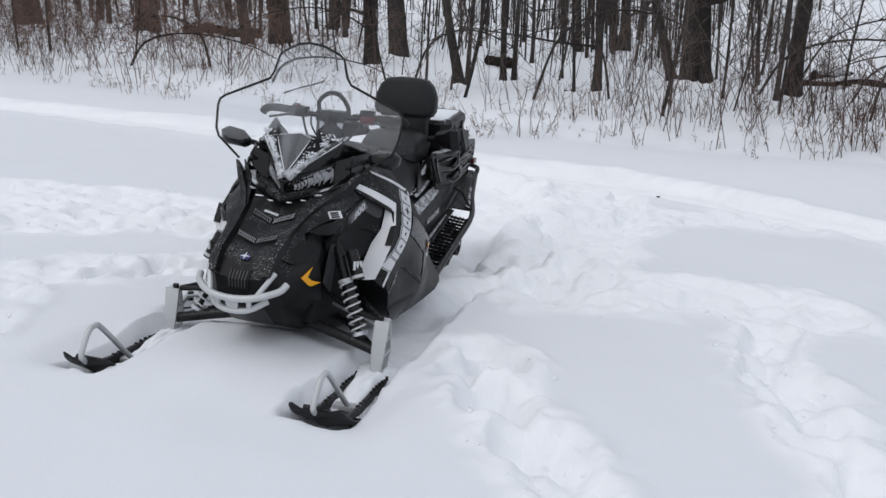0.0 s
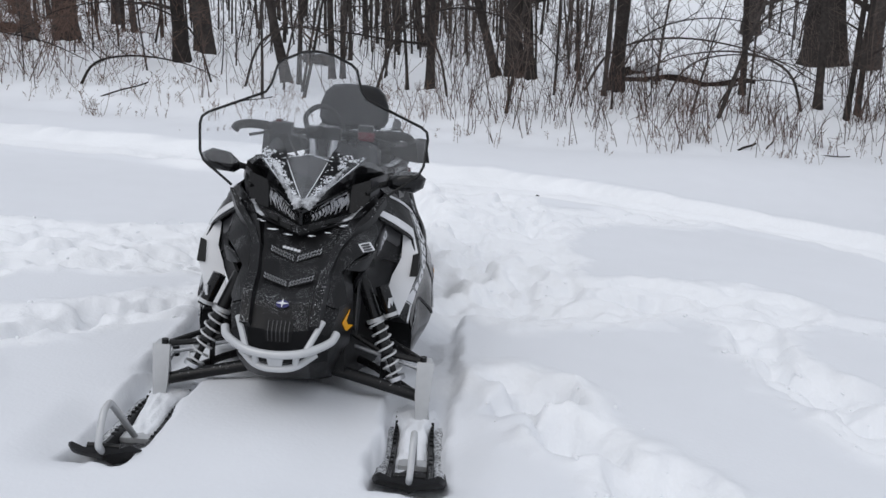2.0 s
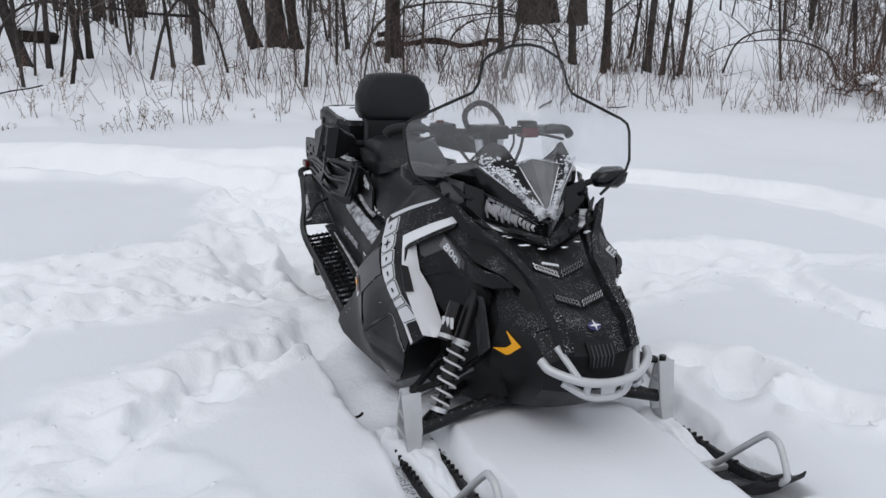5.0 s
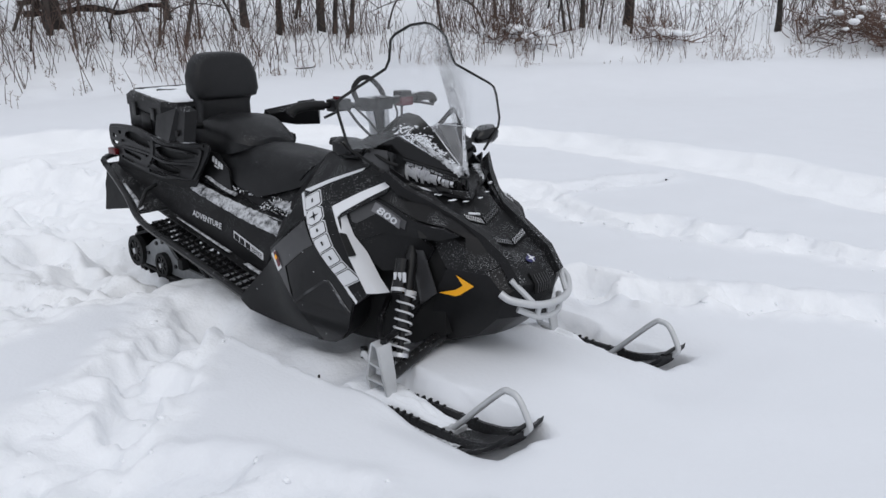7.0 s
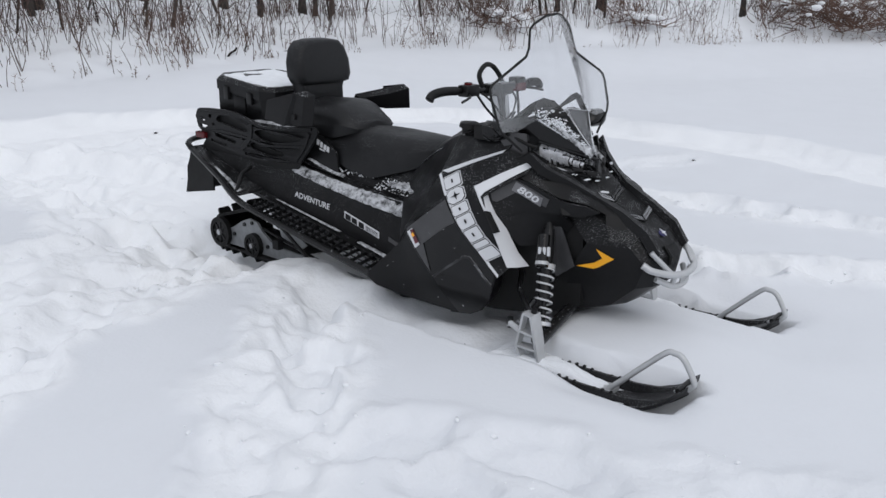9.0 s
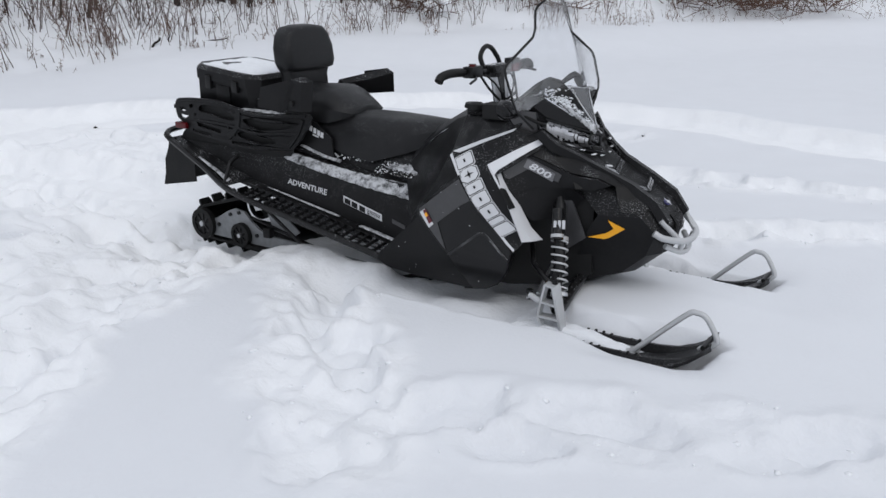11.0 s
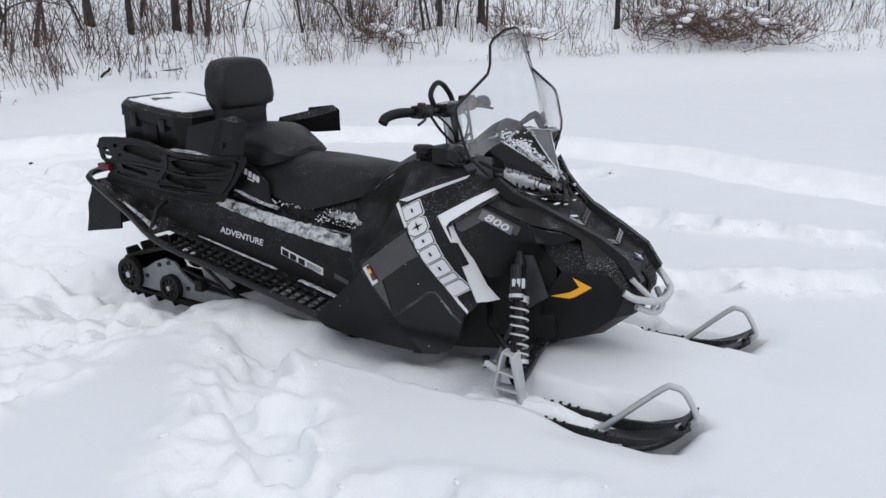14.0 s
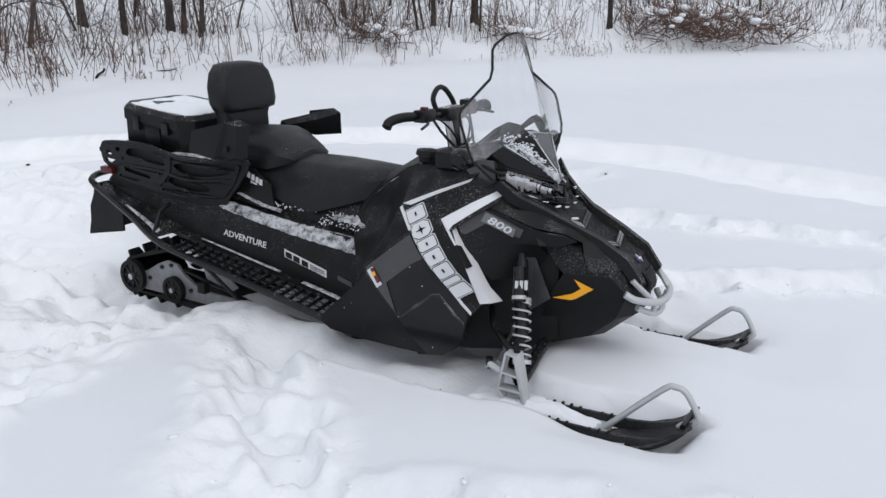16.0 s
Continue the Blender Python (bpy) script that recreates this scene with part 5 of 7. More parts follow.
# --- tunnel, running boards
for s in BOTH:
    tun = part("tunnel_side", sided(quads(bmesh.new(), [[(0.258, 0.74, 0.382), (0.256, 1.06, 0.402), (0.254, 1.32, 0.430), (0.258, 1.62, 0.468), (0.262, 2.42, 0.512)], [(0.300, 0.74, 0.328), (0.300, 1.06, 0.352), (0.297, 1.32, 0.378), (0.291, 1.62, 0.428), (0.285, 2.42, 0.490)], [(0.306, 0.74, 0.110), (0.305, 1.06, 0.141), (0.304, 1.32, 0.169), (0.304, 1.62, 0.205), (0.300, 2.42, 0.350)]]), s), MATT, sled, "black tunnel side with small decals")
    part("tunnel_top", sided(quads(bmesh.new(), [[(0.258, 0.74, 0.382), (0.256, 1.06, 0.402), (0.254, 1.32, 0.430), (0.258, 1.62, 0.468), (0.262, 2.42, 0.512)], [(0.0, 0.74, 0.445), (0.0, 1.06, 0.465), (0.0, 1.32, 0.480), (0.0, 1.62, 0.505), (0.0, 2.42, 0.525)]]), s), MATT, sled)
    part("seat_wing", sided(plate(bmesh.new(), [(0.232, 1.62, 0.500), (0.232, 1.34, 0.455), (0.228, 1.36, 0.560), (0.226, 1.46, 0.630), (0.226, 1.62, 0.640)], 0.010, 0.003), s), MATT, sled, "black plastic wing under the seat")
    part("side_step", sided(plate(bmesh.new(), [(0.235, 1.38, 0.445), (0.235, 1.64, 0.478), (0.180, 1.64, 0.545), (0.185, 1.38, 0.520)], 0.03), s), MATT, sled)
    bm = writing("ADVENTURE", 0.050, bold=0.0012, slant=0.2, place=lambda u, v, d: Vector((0.3065 + 0.0, 1.475 + (u * 0.92 if s > 0 else -u * 0.92), 0.312 + v * 0.85 + (0.092 * u if s > 0 else -0.092 * u))))
    part("lettering", sided(bm, s), DECAL, tun, "white word on the tunnel", smooth=None)
    dec = part("warning_label", sided(plate(bmesh.new(), [(0.3065, 1.232, 0.300), (0.3075, 0.995, 0.238), (0.3085, 0.995, 0.205), (0.3075, 1.232, 0.264)], 0.003), s), DECAL, tun, "white label strip with black boxes and grey lines")
    bm = bmesh.new()
    for y in (1.224, 1.180, 1.132):
        dz = -(1.232 - y) * 0.258
        plate(bm, [(0.3085, y, 0.293 + dz), (0.3085, y - 0.036, 0.284 + dz), (0.3095, y - 0.036, 0.258 + dz), (0.3095, y, 0.267 + dz)], 0.002)
    part("label_box", sided(bm, s), MATT, dec)
    bm = bmesh.new()
    for k in range(5):                            # unreadable print as thin bars
        dz = -(1.232 - 1.085) * 0.258 - 0.0055 * k
        plate(bm, [(0.3085, 1.085, 0.291 + dz), (0.3085, 1.004, 0.270 + dz), (0.3090, 1.004, 0.267 + dz), (0.3090, 1.085, 0.288 + dz)], 0.002)
    part("label_print", sided(bm, s), GREY, dec)
    part("small_label", sided(plate(bmesh.new(), [(0.308, 0.93, 0.228), (0.308, 0.85, 0.208), (0.310, 0.85, 0.188), (0.310, 0.93, 0.208)], 0.003), s), GREY, tun)
    bm = bmesh.new()
    for k, (y, z) in enumerate(((1.500, 0.600), (1.475, 0.590), (1.450, 0.580), (1.428, 0.572))):
        plate(bm, [(0.236, y, z - 0.012), (0.236, y - 0.017, z - 0.016), (0.232, y - 0.019, z + 0.010), (0.232, y - 0.002, z + 0.014)], 0.003)
    plate(bm, [(0.238, 1.478, 0.566), (0.238, 1.440, 0.556), (0.237, 1.440, 0.562), (0.237, 1.478, 0.572)], 0.003)
    part("seat_mark", sided(bm, s), DECAL, sled, "small white mark of plain bars")
    # running board: a sloping ladder of serrated treads between two rails
    board = part("running_board", sided(tube(bmesh.new(), smooth_path([(0.352, 2.455, 0.470), (0.352, 2.41, 0.445), (0.395, 2.14, 0.350), (0.458, 1.86, 0.262), (0.466, 1.42, 0.185), (0.470, 0.92, 0.098), (0.47, 0.80, 0.078)], 5), 0.017, 8), s), STEEL, sled, "open-tread running board with a tubular edge")
    part("board_ledge", sided(quads(bmesh.new(), [[(0.303, 1.86, 0.300), (0.303, 1.40, 0.215), (0.303, 0.80, 0.105)], [(0.345, 1.86, 0.292), (0.345, 1.40, 0.207), (0.345, 0.80, 0.097)]]), s), STEEL, board)
    for k in range(20):
        y = 1.80 - 0.05 * k
        z = 0.255 - (1.84 - y) * 0.172
        bm = bmesh.new()
        plate(bm, [(0.335, y, z + 0.020), (0.460, y, z + 0.004), (0.460, y, z - 0.010), (0.335, y, z + 0.004)], 0.006)
        for j in range(5):
            x = 0.345 + 0.024 * j
            plate(bm, [(x, y, z + 0.018 - 0.13 * (x - 0.335)), (x + 0.010, y, z + 0.018 - 0.13 * (x - 0.335)), (x + 0.005, y, z + 0.028 - 0.13 * (x - 0.335))], 0.005)
        part("tread", sided(bm, s), STEEL, board)
    bm = bmesh.new()
    for x in (0.365, 0.400, 0.435):
        tube(bm, [(x, 1.83, 0.262 - 0.13 * (x - 0.345)), (x, 0.82, 0.088 - 0.13 * (x - 0.345))], 0.004, 5)
    part("board_rib", sided(bm, s), STEEL, board)
    part("bumper_strut", sided(tube(bmesh.new(), [(0.430, 1.95, 0.29), (0.372, 1.955, 0.395), (0.310, 1.955, 0.420)], 0.011, 8), s), STEEL, sled)
    part("foot_rest", sided(plate(bmesh.new(), [(0.300, 2.44, 0.475), (0.303, 1.86, 0.305), (0.440, 1.93, 0.285), (0.350, 2.42, 0.448)], 0.006), s), MATT, sled)
part("rear_bumper", tube(bmesh.new(), smooth_path([(-0.352, 2.455, 0.470), (-0.340, 2.49, 0.490), (-0.25, 2.52, 0.505), (0, 2.53, 0.505), (0.25, 2.52, 0.505), (0.340, 2.49, 0.490), (0.352, 2.455, 0.470)], 4), 0.016, 8), STEEL, sled)
bm = quads(bmesh.new(), [[(x, 2.47 + 0.01 * abs(x), 0.47) for x in (-0.325, 0, 0.325)], [(x, 2.545, 0.34) for x in (-0.325, 0, 0.325)], [(x, 2.575, 0.185) for x in (-0.315, 0, 0.315)]], 0.012)
part("snow_flap", bm, RUBBER, sled, "black rubber snow flap", smooth=30)
for s in BOTH:
    part("flap_wing", sided(plate(bmesh.new(), [(0.322, 2.575, 0.185), (0.325, 2.490, 0.45), (0.315, 2.300, 0.40), (0.300, 2.325, 0.228)], 0.010), s), RUBBER, sled)
    part("tail_light", sided(box(bmesh.new(), (0.318, 2.305, 0.536), (0.356, 2.392, 0.570), bevel=0.008), s), TAIL, sled, "dark red tail light")

# --- luggage rack: moulded sides with long slots
for s in BOTH:
    def bar(path, tall, thick=0.014, x=0.328, drawn=0.0):
        pts = smooth_path([(x - drawn * max(0, 1.75 - y), y, z) for y, z in path], 5)
        rings = []
        for i, p in enumerate(pts):
            d = (pts[min(i + 1, len(pts) - 1)] - pts[max(i - 1, 0)]).normalized()
            n = Vector((0, -d.z, d.y)) * tall / 2
            t = Vector((thick / 2, 0, 0))
            rings.append([p + n * a + t * b for a, b in ((1, -0.9), (1, 0.6), (0.85, 1), (-0.85, 1), (-1, 0.6), (-1, -0.9))])
        return loft(bmesh.new(), rings)
    side_plan = [(2.400, 0.690), (2.330, 0.702), (2.252, 0.708), (2.067, 0.712), (1.933, 0.684), (1.803, 0.662), (1.582, 0.671), (1.445, 0.686), (1.432, 0.647), (1.526, 0.520), (1.583, 0.484), (1.749, 0.476), (1.921, 0.472), (2.116, 0.496), (2.260, 0.515), (2.312, 0.545), (2.358, 0.572), (2.395, 0.600)]
    slots = [[(2.210, 0.661), (2.182, 0.677), (2.113, 0.680), (2.053, 0.674), (1.940, 0.633), (1.931, 0.610), (2.022, 0.612), (2.140, 0.633), (2.209, 0.638)],
             [(1.891, 0.621), (1.825, 0.636), (1.733, 0.618), (1.544, 0.624), (1.553, 0.601), (1.738, 0.576), (1.838, 0.589)],
             [(2.224, 0.574), (2.046, 0.553), (2.052, 0.534), (2.226, 0.556)], [(2.271, 0.540), (2.123, 0.526), (2.133, 0.511), (2.273, 0.526)],
             [(1.923, 0.555), (1.835, 0.554), (1.742, 0.537), (1.658, 0.533), (1.667, 0.512), (1.783, 0.506), (1.922, 0.529)], [(1.970, 0.500), (1.778, 0.489), (1.783, 0.478), (1.971, 0.487)],
             [(2.366, 0.650), (2.326, 0.652), (2.318, 0.632), (2.352, 0.629)], [(2.370, 0.614), (2.296, 0.608), (2.326, 0.590), (2.358, 0.594)], [(2.285, 0.670), (2.252, 0.676), (2.254, 0.657), (2.280, 0.652)]]
    rack = part("rack_side", sided(pierced(side_plan, slots, lambda y, z: Vector((0.322 - 0.15 * max(0, 1.75 - y), y, z)), -0.012), s), MATT, sled, "black moulded luggage rack side with long slots")
    for path, tall in (([(2.36, 0.692), (2.246, 0.701), (2.061, 0.702), (1.927, 0.675), (1.797, 0.653), (1.62, 0.658), (1.47, 0.672)], 0.016), ([(2.260, 0.585), (2.163, 0.590), (1.944, 0.580), (1.791, 0.560), (1.62, 0.570), (1.52, 0.580)], 0.014), ([(1.905, 0.660), (1.912, 0.600), (1.940, 0.560), (1.990, 0.520)], 0.030), ([(1.490, 0.650), (1.520, 0.580), (1.580, 0.505)], 0.022)):
        part("rack_rib", sided(bar(path, tall, 0.012, 0.334, 0.15), s), MATT, rack, smooth=40)
    # small bolts and snow grains caught on the moulding
    for y, z in ((2.245, 0.620), (1.985, 0.570), (1.945, 0.535)):
        part("rack_bolt", sided(disc(bmesh.new(), (0.336, y, z), (1, 0, 0), 0.008, 0.006, 8), s), RUBBER, rack)
    part("rack_skirt", sided(quads(bmesh.new(), [[(0.310, 2.30, 0.680), (0.310, 2.06, 0.684), (0.310, 1.9, 0.655), (0.300, 1.66, 0.640), (0.275, 1.49, 0.650)], [(0.312, 2.34, 0.555), (0.312, 2.06, 0.545), (0.312, 1.9, 0.53), (0.298, 1.66, 0.520), (0.280, 1.52, 0.555)], [(0.300, 2.40, 0.47), (0.300, 2.06, 0.46), (0.298, 1.9, 0.44), (0.292, 1.72, 0.435), (0.280, 1.60, 0.450)]]), s), RUBBER, rack)
part("rack_deck", quads(bmesh.new(), [[(-0.31, 2.44, 0.655), (0, 2.46, 0.655), (0.31, 2.44, 0.655)], [(-0.31, 2.0, 0.645), (0, 2.0, 0.645), (0.31, 2.0, 0.645)], [(-0.30, 1.62, 0.635), (0, 1.62, 0.635), (0.30, 1.62, 0.635)]], 0.02), MATT, sled)
bm = bmesh.new()
for y in (2.40, 2.35, 2.30):
    box(bm, (-0.29, y - 0.012, 0.655), (0.29, y + 0.012, 0.672))
part("rack_bar", bm, MATT, sled)

# --- rear suspension and track
WHEELS = ((0.278, 2.318, -0.020, 0.088), (0.284, 2.010, -0.040, 0.068))
track_path = smooth_path([(0, 2.318, 0.078), (0, 2.388, 0.050), (0, 2.415, -0.020), (0, 2.388, -0.088), (0, 2.310, -0.114), (0, 1.6, -0.120), (0, 1.05, -0.112), (0, 0.75, -0.02), (0, 0.62, 0.10), (0, 0.70, 0.24), (0, 1.1, 0.250), (0, 1.7, 0.225), (0, 2.05, 0.160)], 6)
track_path = track_path[:-1]
bm = bmesh.new()
n = len(track_path)
rings = []
for i, p in enumerate(track_path):
    d = (track_path[(i + 1) % n] - track_path[i - 1]).normalized()
    nrm = Vector((0, -d.z, d.y))
    rings.append([bm.verts.new(Vector((x, p.y, p.z)) + nrm * k * 0.008) for x, k in ((-0.25, -1), (0.25, -1), (0.25, 1), (-0.25, 1))])
for i in range(n):
    a, b = rings[i], rings[(i + 1) % n]
    for k in range(4):
        bm.faces.new((a[k], a[(k + 1) % 4], b[(k + 1) % 4], b[k]))
belt = part("track", bm, RUBBER, sled, "black lugged rubber drive track")
total = 0.0
for i in range(n):
    a, b = track_path[i], track_path[(i + 1) % n]
    total += (b - a).length
    if total < 0.064:
        continue
    total -= 0.064
    d = (b - a).normalized()
    nrm = Vector((0, d.z, -d.y))
    mid = (a + b) / 2
    if nrm.dot(mid - Vector((0, 1.4, 0.03))) < 0:
        nrm = -nrm
    bm = bmesh.new()
    for x0, x1, h in ((-0.248, -0.15, 0.034), (-0.13, -0.02, 0.042), (0.02, 0.13, 0.042), (0.15, 0.248, 0.034)):
        c = mid + nrm * 0.008
        plate(bm, [c + Vector((x0, 0, 0)) - d * 0.009, c + Vector((x1, 0, 0)) - d * 0.009, c + Vector((x1 - 0.01, 0, 0)) + nrm * h, c + Vector((x0 + 0.01, 0, 0)) + nrm * h], 0.014)
    part("lug", bm, RUBBER, belt)
for s in BOTH:
    for x, y, z, r in WHEELS:
        wheel = part("idler_wheel", sided(disc(bmesh.new(), (x, y, z), (1, 0, 0), r, 0.016, 28, r * 0.72), s), RUBBER, sled, "black idler wheel with a bolted hub")
        bm = disc(bmesh.new(), (x, y, z), (1, 0, 0), r * 0.74, 0.006, 24)
        plain = part("wheel_disc", sided(bm, s), STEEL, wheel)
        for k in range(8):
            a = 2 * math.pi * k / 8
            part("spoke", sided(box(bmesh.new(), (-0.010, -0.006, r * 0.2), (0.012, 0.006, r * 0.72), Matrix.Translation((x, y, z)) @ Matrix.Rotation(a, 4, "X")), s), STEEL, wheel)
        part("hub_bolt", sided(disc(bmesh.new(), (x + 0.012, y, z), (1, 0, 0), r * 0.19, 0.012, 12), s), ALU, wheel)
    bm = plate(bmesh.new(), [(0.262, y, z) for y, z in ((2.33, 0.000), (2.22, 0.018), (2.13, 0.075), (2.06, 0.102), (1.99, 0.092), (1.94, 0.038), (1.88, 0.002), (1.78, -0.022), (1.0, -0.052), (0.85, 0.00), (0.80, -0.03), (1.0, -0.095), (2.28, -0.082))], 0.014, 0.003)
    part("slide_rail", sided(bm, s), DULL, sled, "dull aluminium slide rail")
    part("rail_slider", sided(plate(bmesh.new(), [(0.268, 2.12, -0.086), (0.268, 1.66, -0.098), (0.268, 1.66, -0.128), (0.268, 2.08, -0.112)], 0.040, 0.004), s), RUBBER, sled, "black plastic slider shoe")
    for y, z in ((2.10, 0.062), (2.03, 0.082), (2.20, -0.012), (1.90, -0.030)):
        part("rail_bolt", sided(disc(bmesh.new(), (0.272, y, z), (1, 0, 0), 0.011, 0.006, 10), s), STEEL, sled)
    part("bump_stop", sided(box(bmesh.new(), (0.262, 1.775, -0.020), (0.300, 1.825, 0.035), bevel=0.006), s), RUBBER, sled)
    part("wheel_axle", sided(tube(bmesh.new(), [(0.20, 2.318, -0.02), (0.30, 2.318, -0.02)], 0.012, 8), s), STEEL, sled)
    part("skid_plate", sided(plate(bmesh.new(), [(0.240, y, z) for y, z in ((1.84, 0.125), (1.72, 0.110), (1.60, 0.030), (1.66, -0.010), (1.80, 0.010))], 0.008), s), DULL, sled, "dull aluminium skid plate with caked snow")
    part("swing_arm", sided(tube(bmesh.new(), [(0.272, 1.84, 0.150), (0.272, 1.54, -0.040)], 0.010, 8), s), STEEL, sled)
    part("torsion_arm", sided(tube(bmesh.new(), [(0.250, 2.20, 0.020), (0.250, 1.95, 0.060), (0.250, 1.50, -0.030)], 0.009, 6), s), STEEL, sled)
    part("rail_bracket", sided(plate(bmesh.new(), [(0.284, 1.905, 0.178), (0.284, 1.860, 0.200), (0.284, 1.815, 0.185), (0.284, 1.820, 0.135), (0.284, 1.880, 0.118)], 0.010, 0.003), s), SILVER, sled, "pale cast bracket with a bolt hole")
    part("bracket_hole", sided(disc(bmesh.new(), (0.290, 1.862, 0.162), (1, 0, 0), 0.013, 0.003, 12), s), RUBBER, sled)
part("rear_shock", tube(bmesh.new(), [(0, 1.75, 0.16), (0, 1.30, -0.02)], 0.03, 10), STEEL, sled)

# --- front suspension
for s in BOTH:
    front = [(0.462, -0.028, 0.146), (0.528, -0.028, 0.146), (0.520, -0.052, 0.020), (0.510, -0.078, -0.115), (0.474, -0.078, -0.115), (0.462, -0.052, 0.020)]
    post = part("spindle", sided(plate(bmesh.new(), front, 0.012, 0.003), s), SILVER, sled, "cast silver ski spindle with open webs")
    part("spindle_back", sided(plate(bmesh.new(), [(0.478, 0.010, 0.146), (0.520, 0.010, 0.146), (0.518, 0.040, 0.000), (0.480, 0.040, 0.000)], 0.010, 0.003), s), SILVER, post)
    part("spindle_back", sided(plate(bmesh.new(), [(0.518, 0.040, 0.004), (0.512, -0.012, -0.115), (0.482, -0.012, -0.115), (0.480, 0.040, 0.004)], 0.010, 0.003), s), SILVER, post)
    for y0, y1, z0, z1 in ((-0.030, 0.012, 0.140, 0.146), (-0.042, 0.026, 0.062, 0.068), (-0.054, 0.038, 0.004, 0.004), (-0.066, 0.010, -0.062, -0.062)):
        part("spindle_rib", sided(plate(bmesh.new(), [(0.470, y0, z0), (0.522, y0, z0), (0.518, y1, z1), (0.478, y1, z1)], 0.010, 0.002), s), SILVER, post)
    part("steering_arm", sided(tube(bmesh.new(), [(0.492, 0.040, 0.060), (0.488, 0.088, 0.078), (0.480, 0.098, 0.062)], 0.013, 8), s), SILVER, post)
    part("ball_joint", sided(disc(bmesh.new(), (0.480, 0.094, 0.078), (0, 0, 1), 0.014, 0.020, 12), s), STEEL, post)
    part("spindle_bolt", sided(disc(bmesh.new(), (0.485, -0.02, 0.150), (0, 0, 1), 0.013, 0.014, 10), s), STEEL, post)
    bm = bmesh.new()
    tube(bm, [(0.470, -0.030, 0.012), (0.300, -0.012, 0.050), (0.140, 0.000, 0.085)], 0.023, 10)
    tube(bm, [(0.455, -0.010, 0.015), (0.300, 0.110, 0.060), (0.150, 0.200, 0.090)], 0.015, 8)
    part("lower_arm", sided(bm, s), STEEL, sled, "black tubular lower A-arm")
    bm = bmesh.new()
    tube(bm, [(0.475, 0.000, 0.140), (0.330, 0.040, 0.150), (0.200, 0.060, 0.215)], 0.012, 8)
    tube(bm, [(0.475, 0.010, 0.140), (0.340, 0.150, 0.165), (0.220, 0.220, 0.220)], 0.012, 8)
    part("upper_arm", sided(bm, s), STEEL, sled, "black tubular upper A-arm")
    part("tie_rod", sided(tube(bmesh.new(), [(0.475, 0.060, 0.085), (0.180, 0.120, 0.150)], 0.008, 8), s), ALU, sled)
    part("sway_link", sided(tube(bmesh.new(), [(0.330, 0.060, 0.040), (0.330, 0.065, 0.145)], 0.011, 8), s), STEEL, sled)
    a, b = Vector((0.395, 0.000, 0.040)), Vector((0.235, 0.085, 0.410))
    ax = (b - a).normalized()
    shock = part("shock", sided(tube(bmesh.new(), [a, a.lerp(b, 0.30), a.lerp(b, 0.31), b], [0.012, 0.012, 0.025, 0.025], 14), s), STEEL, sled, "black coil-over shock with a white spring")
    u = ax.orthogonal().normalized()
    w = ax.cross(u)
    coil = []
    for k in range(14 * 7):
        f = 0.07 + 0.55 * k / (14 * 7 - 1)
        t = 2 * math.pi * k / 14
        coil.append(a.lerp(b, f) + (u * math.cos(t) + w * math.sin(t)) * 0.033)
    part("spring", sided(tube(bmesh.new(), coil, 0.0043, 6), s), SPRING, shock, "white coil spring")
    part("spring_seat", sided(disc(bmesh.new(), a.lerp(b, 0.63), ax, 0.037, 0.008, 20), s), SILVER, shock)
    part("spring_foot", sided(disc(bmesh.new(), a.lerp(b, 0.06), ax, 0.036, 0.008, 20), s), ALU, shock)
    r0 = Vector((0.357, 0.036, 0.290))
    can = part("reservoir", sided(tube(bmesh.new(), [r0, r0 + ax * 0.13], 0.026, 14), s), GLOSS, shock)
    part("reservoir_band", sided(tube(bmesh.new(), [r0 + ax * 0.008, r0 + ax * 0.022], 0.0275, 14), s), SILVER, can)
    bm = bmesh.new()
    for k in range(3):
        c = r0 + ax * 0.07 + Vector((0.020, -0.018, 0)) + Vector((0.006, 0.012, -0.001)) * (k - 1) * 1.3
        box(bm, (-0.004, -0.006, -0.018), (0.004, 0.005, 0.018), Matrix.Translation(c))
    part("reservoir_mark", sided(bm, s), DECAL, can)
    part("shock_cap", sided(tube(bmesh.new(), [b - ax * 0.01, b + ax * 0.035], 0.020, 10), s), STEEL, shock)

# --- skis
def sunk(bm, side, low):
    for v in bm.verts:
        v.co.z += low
    return sided(bm, side)


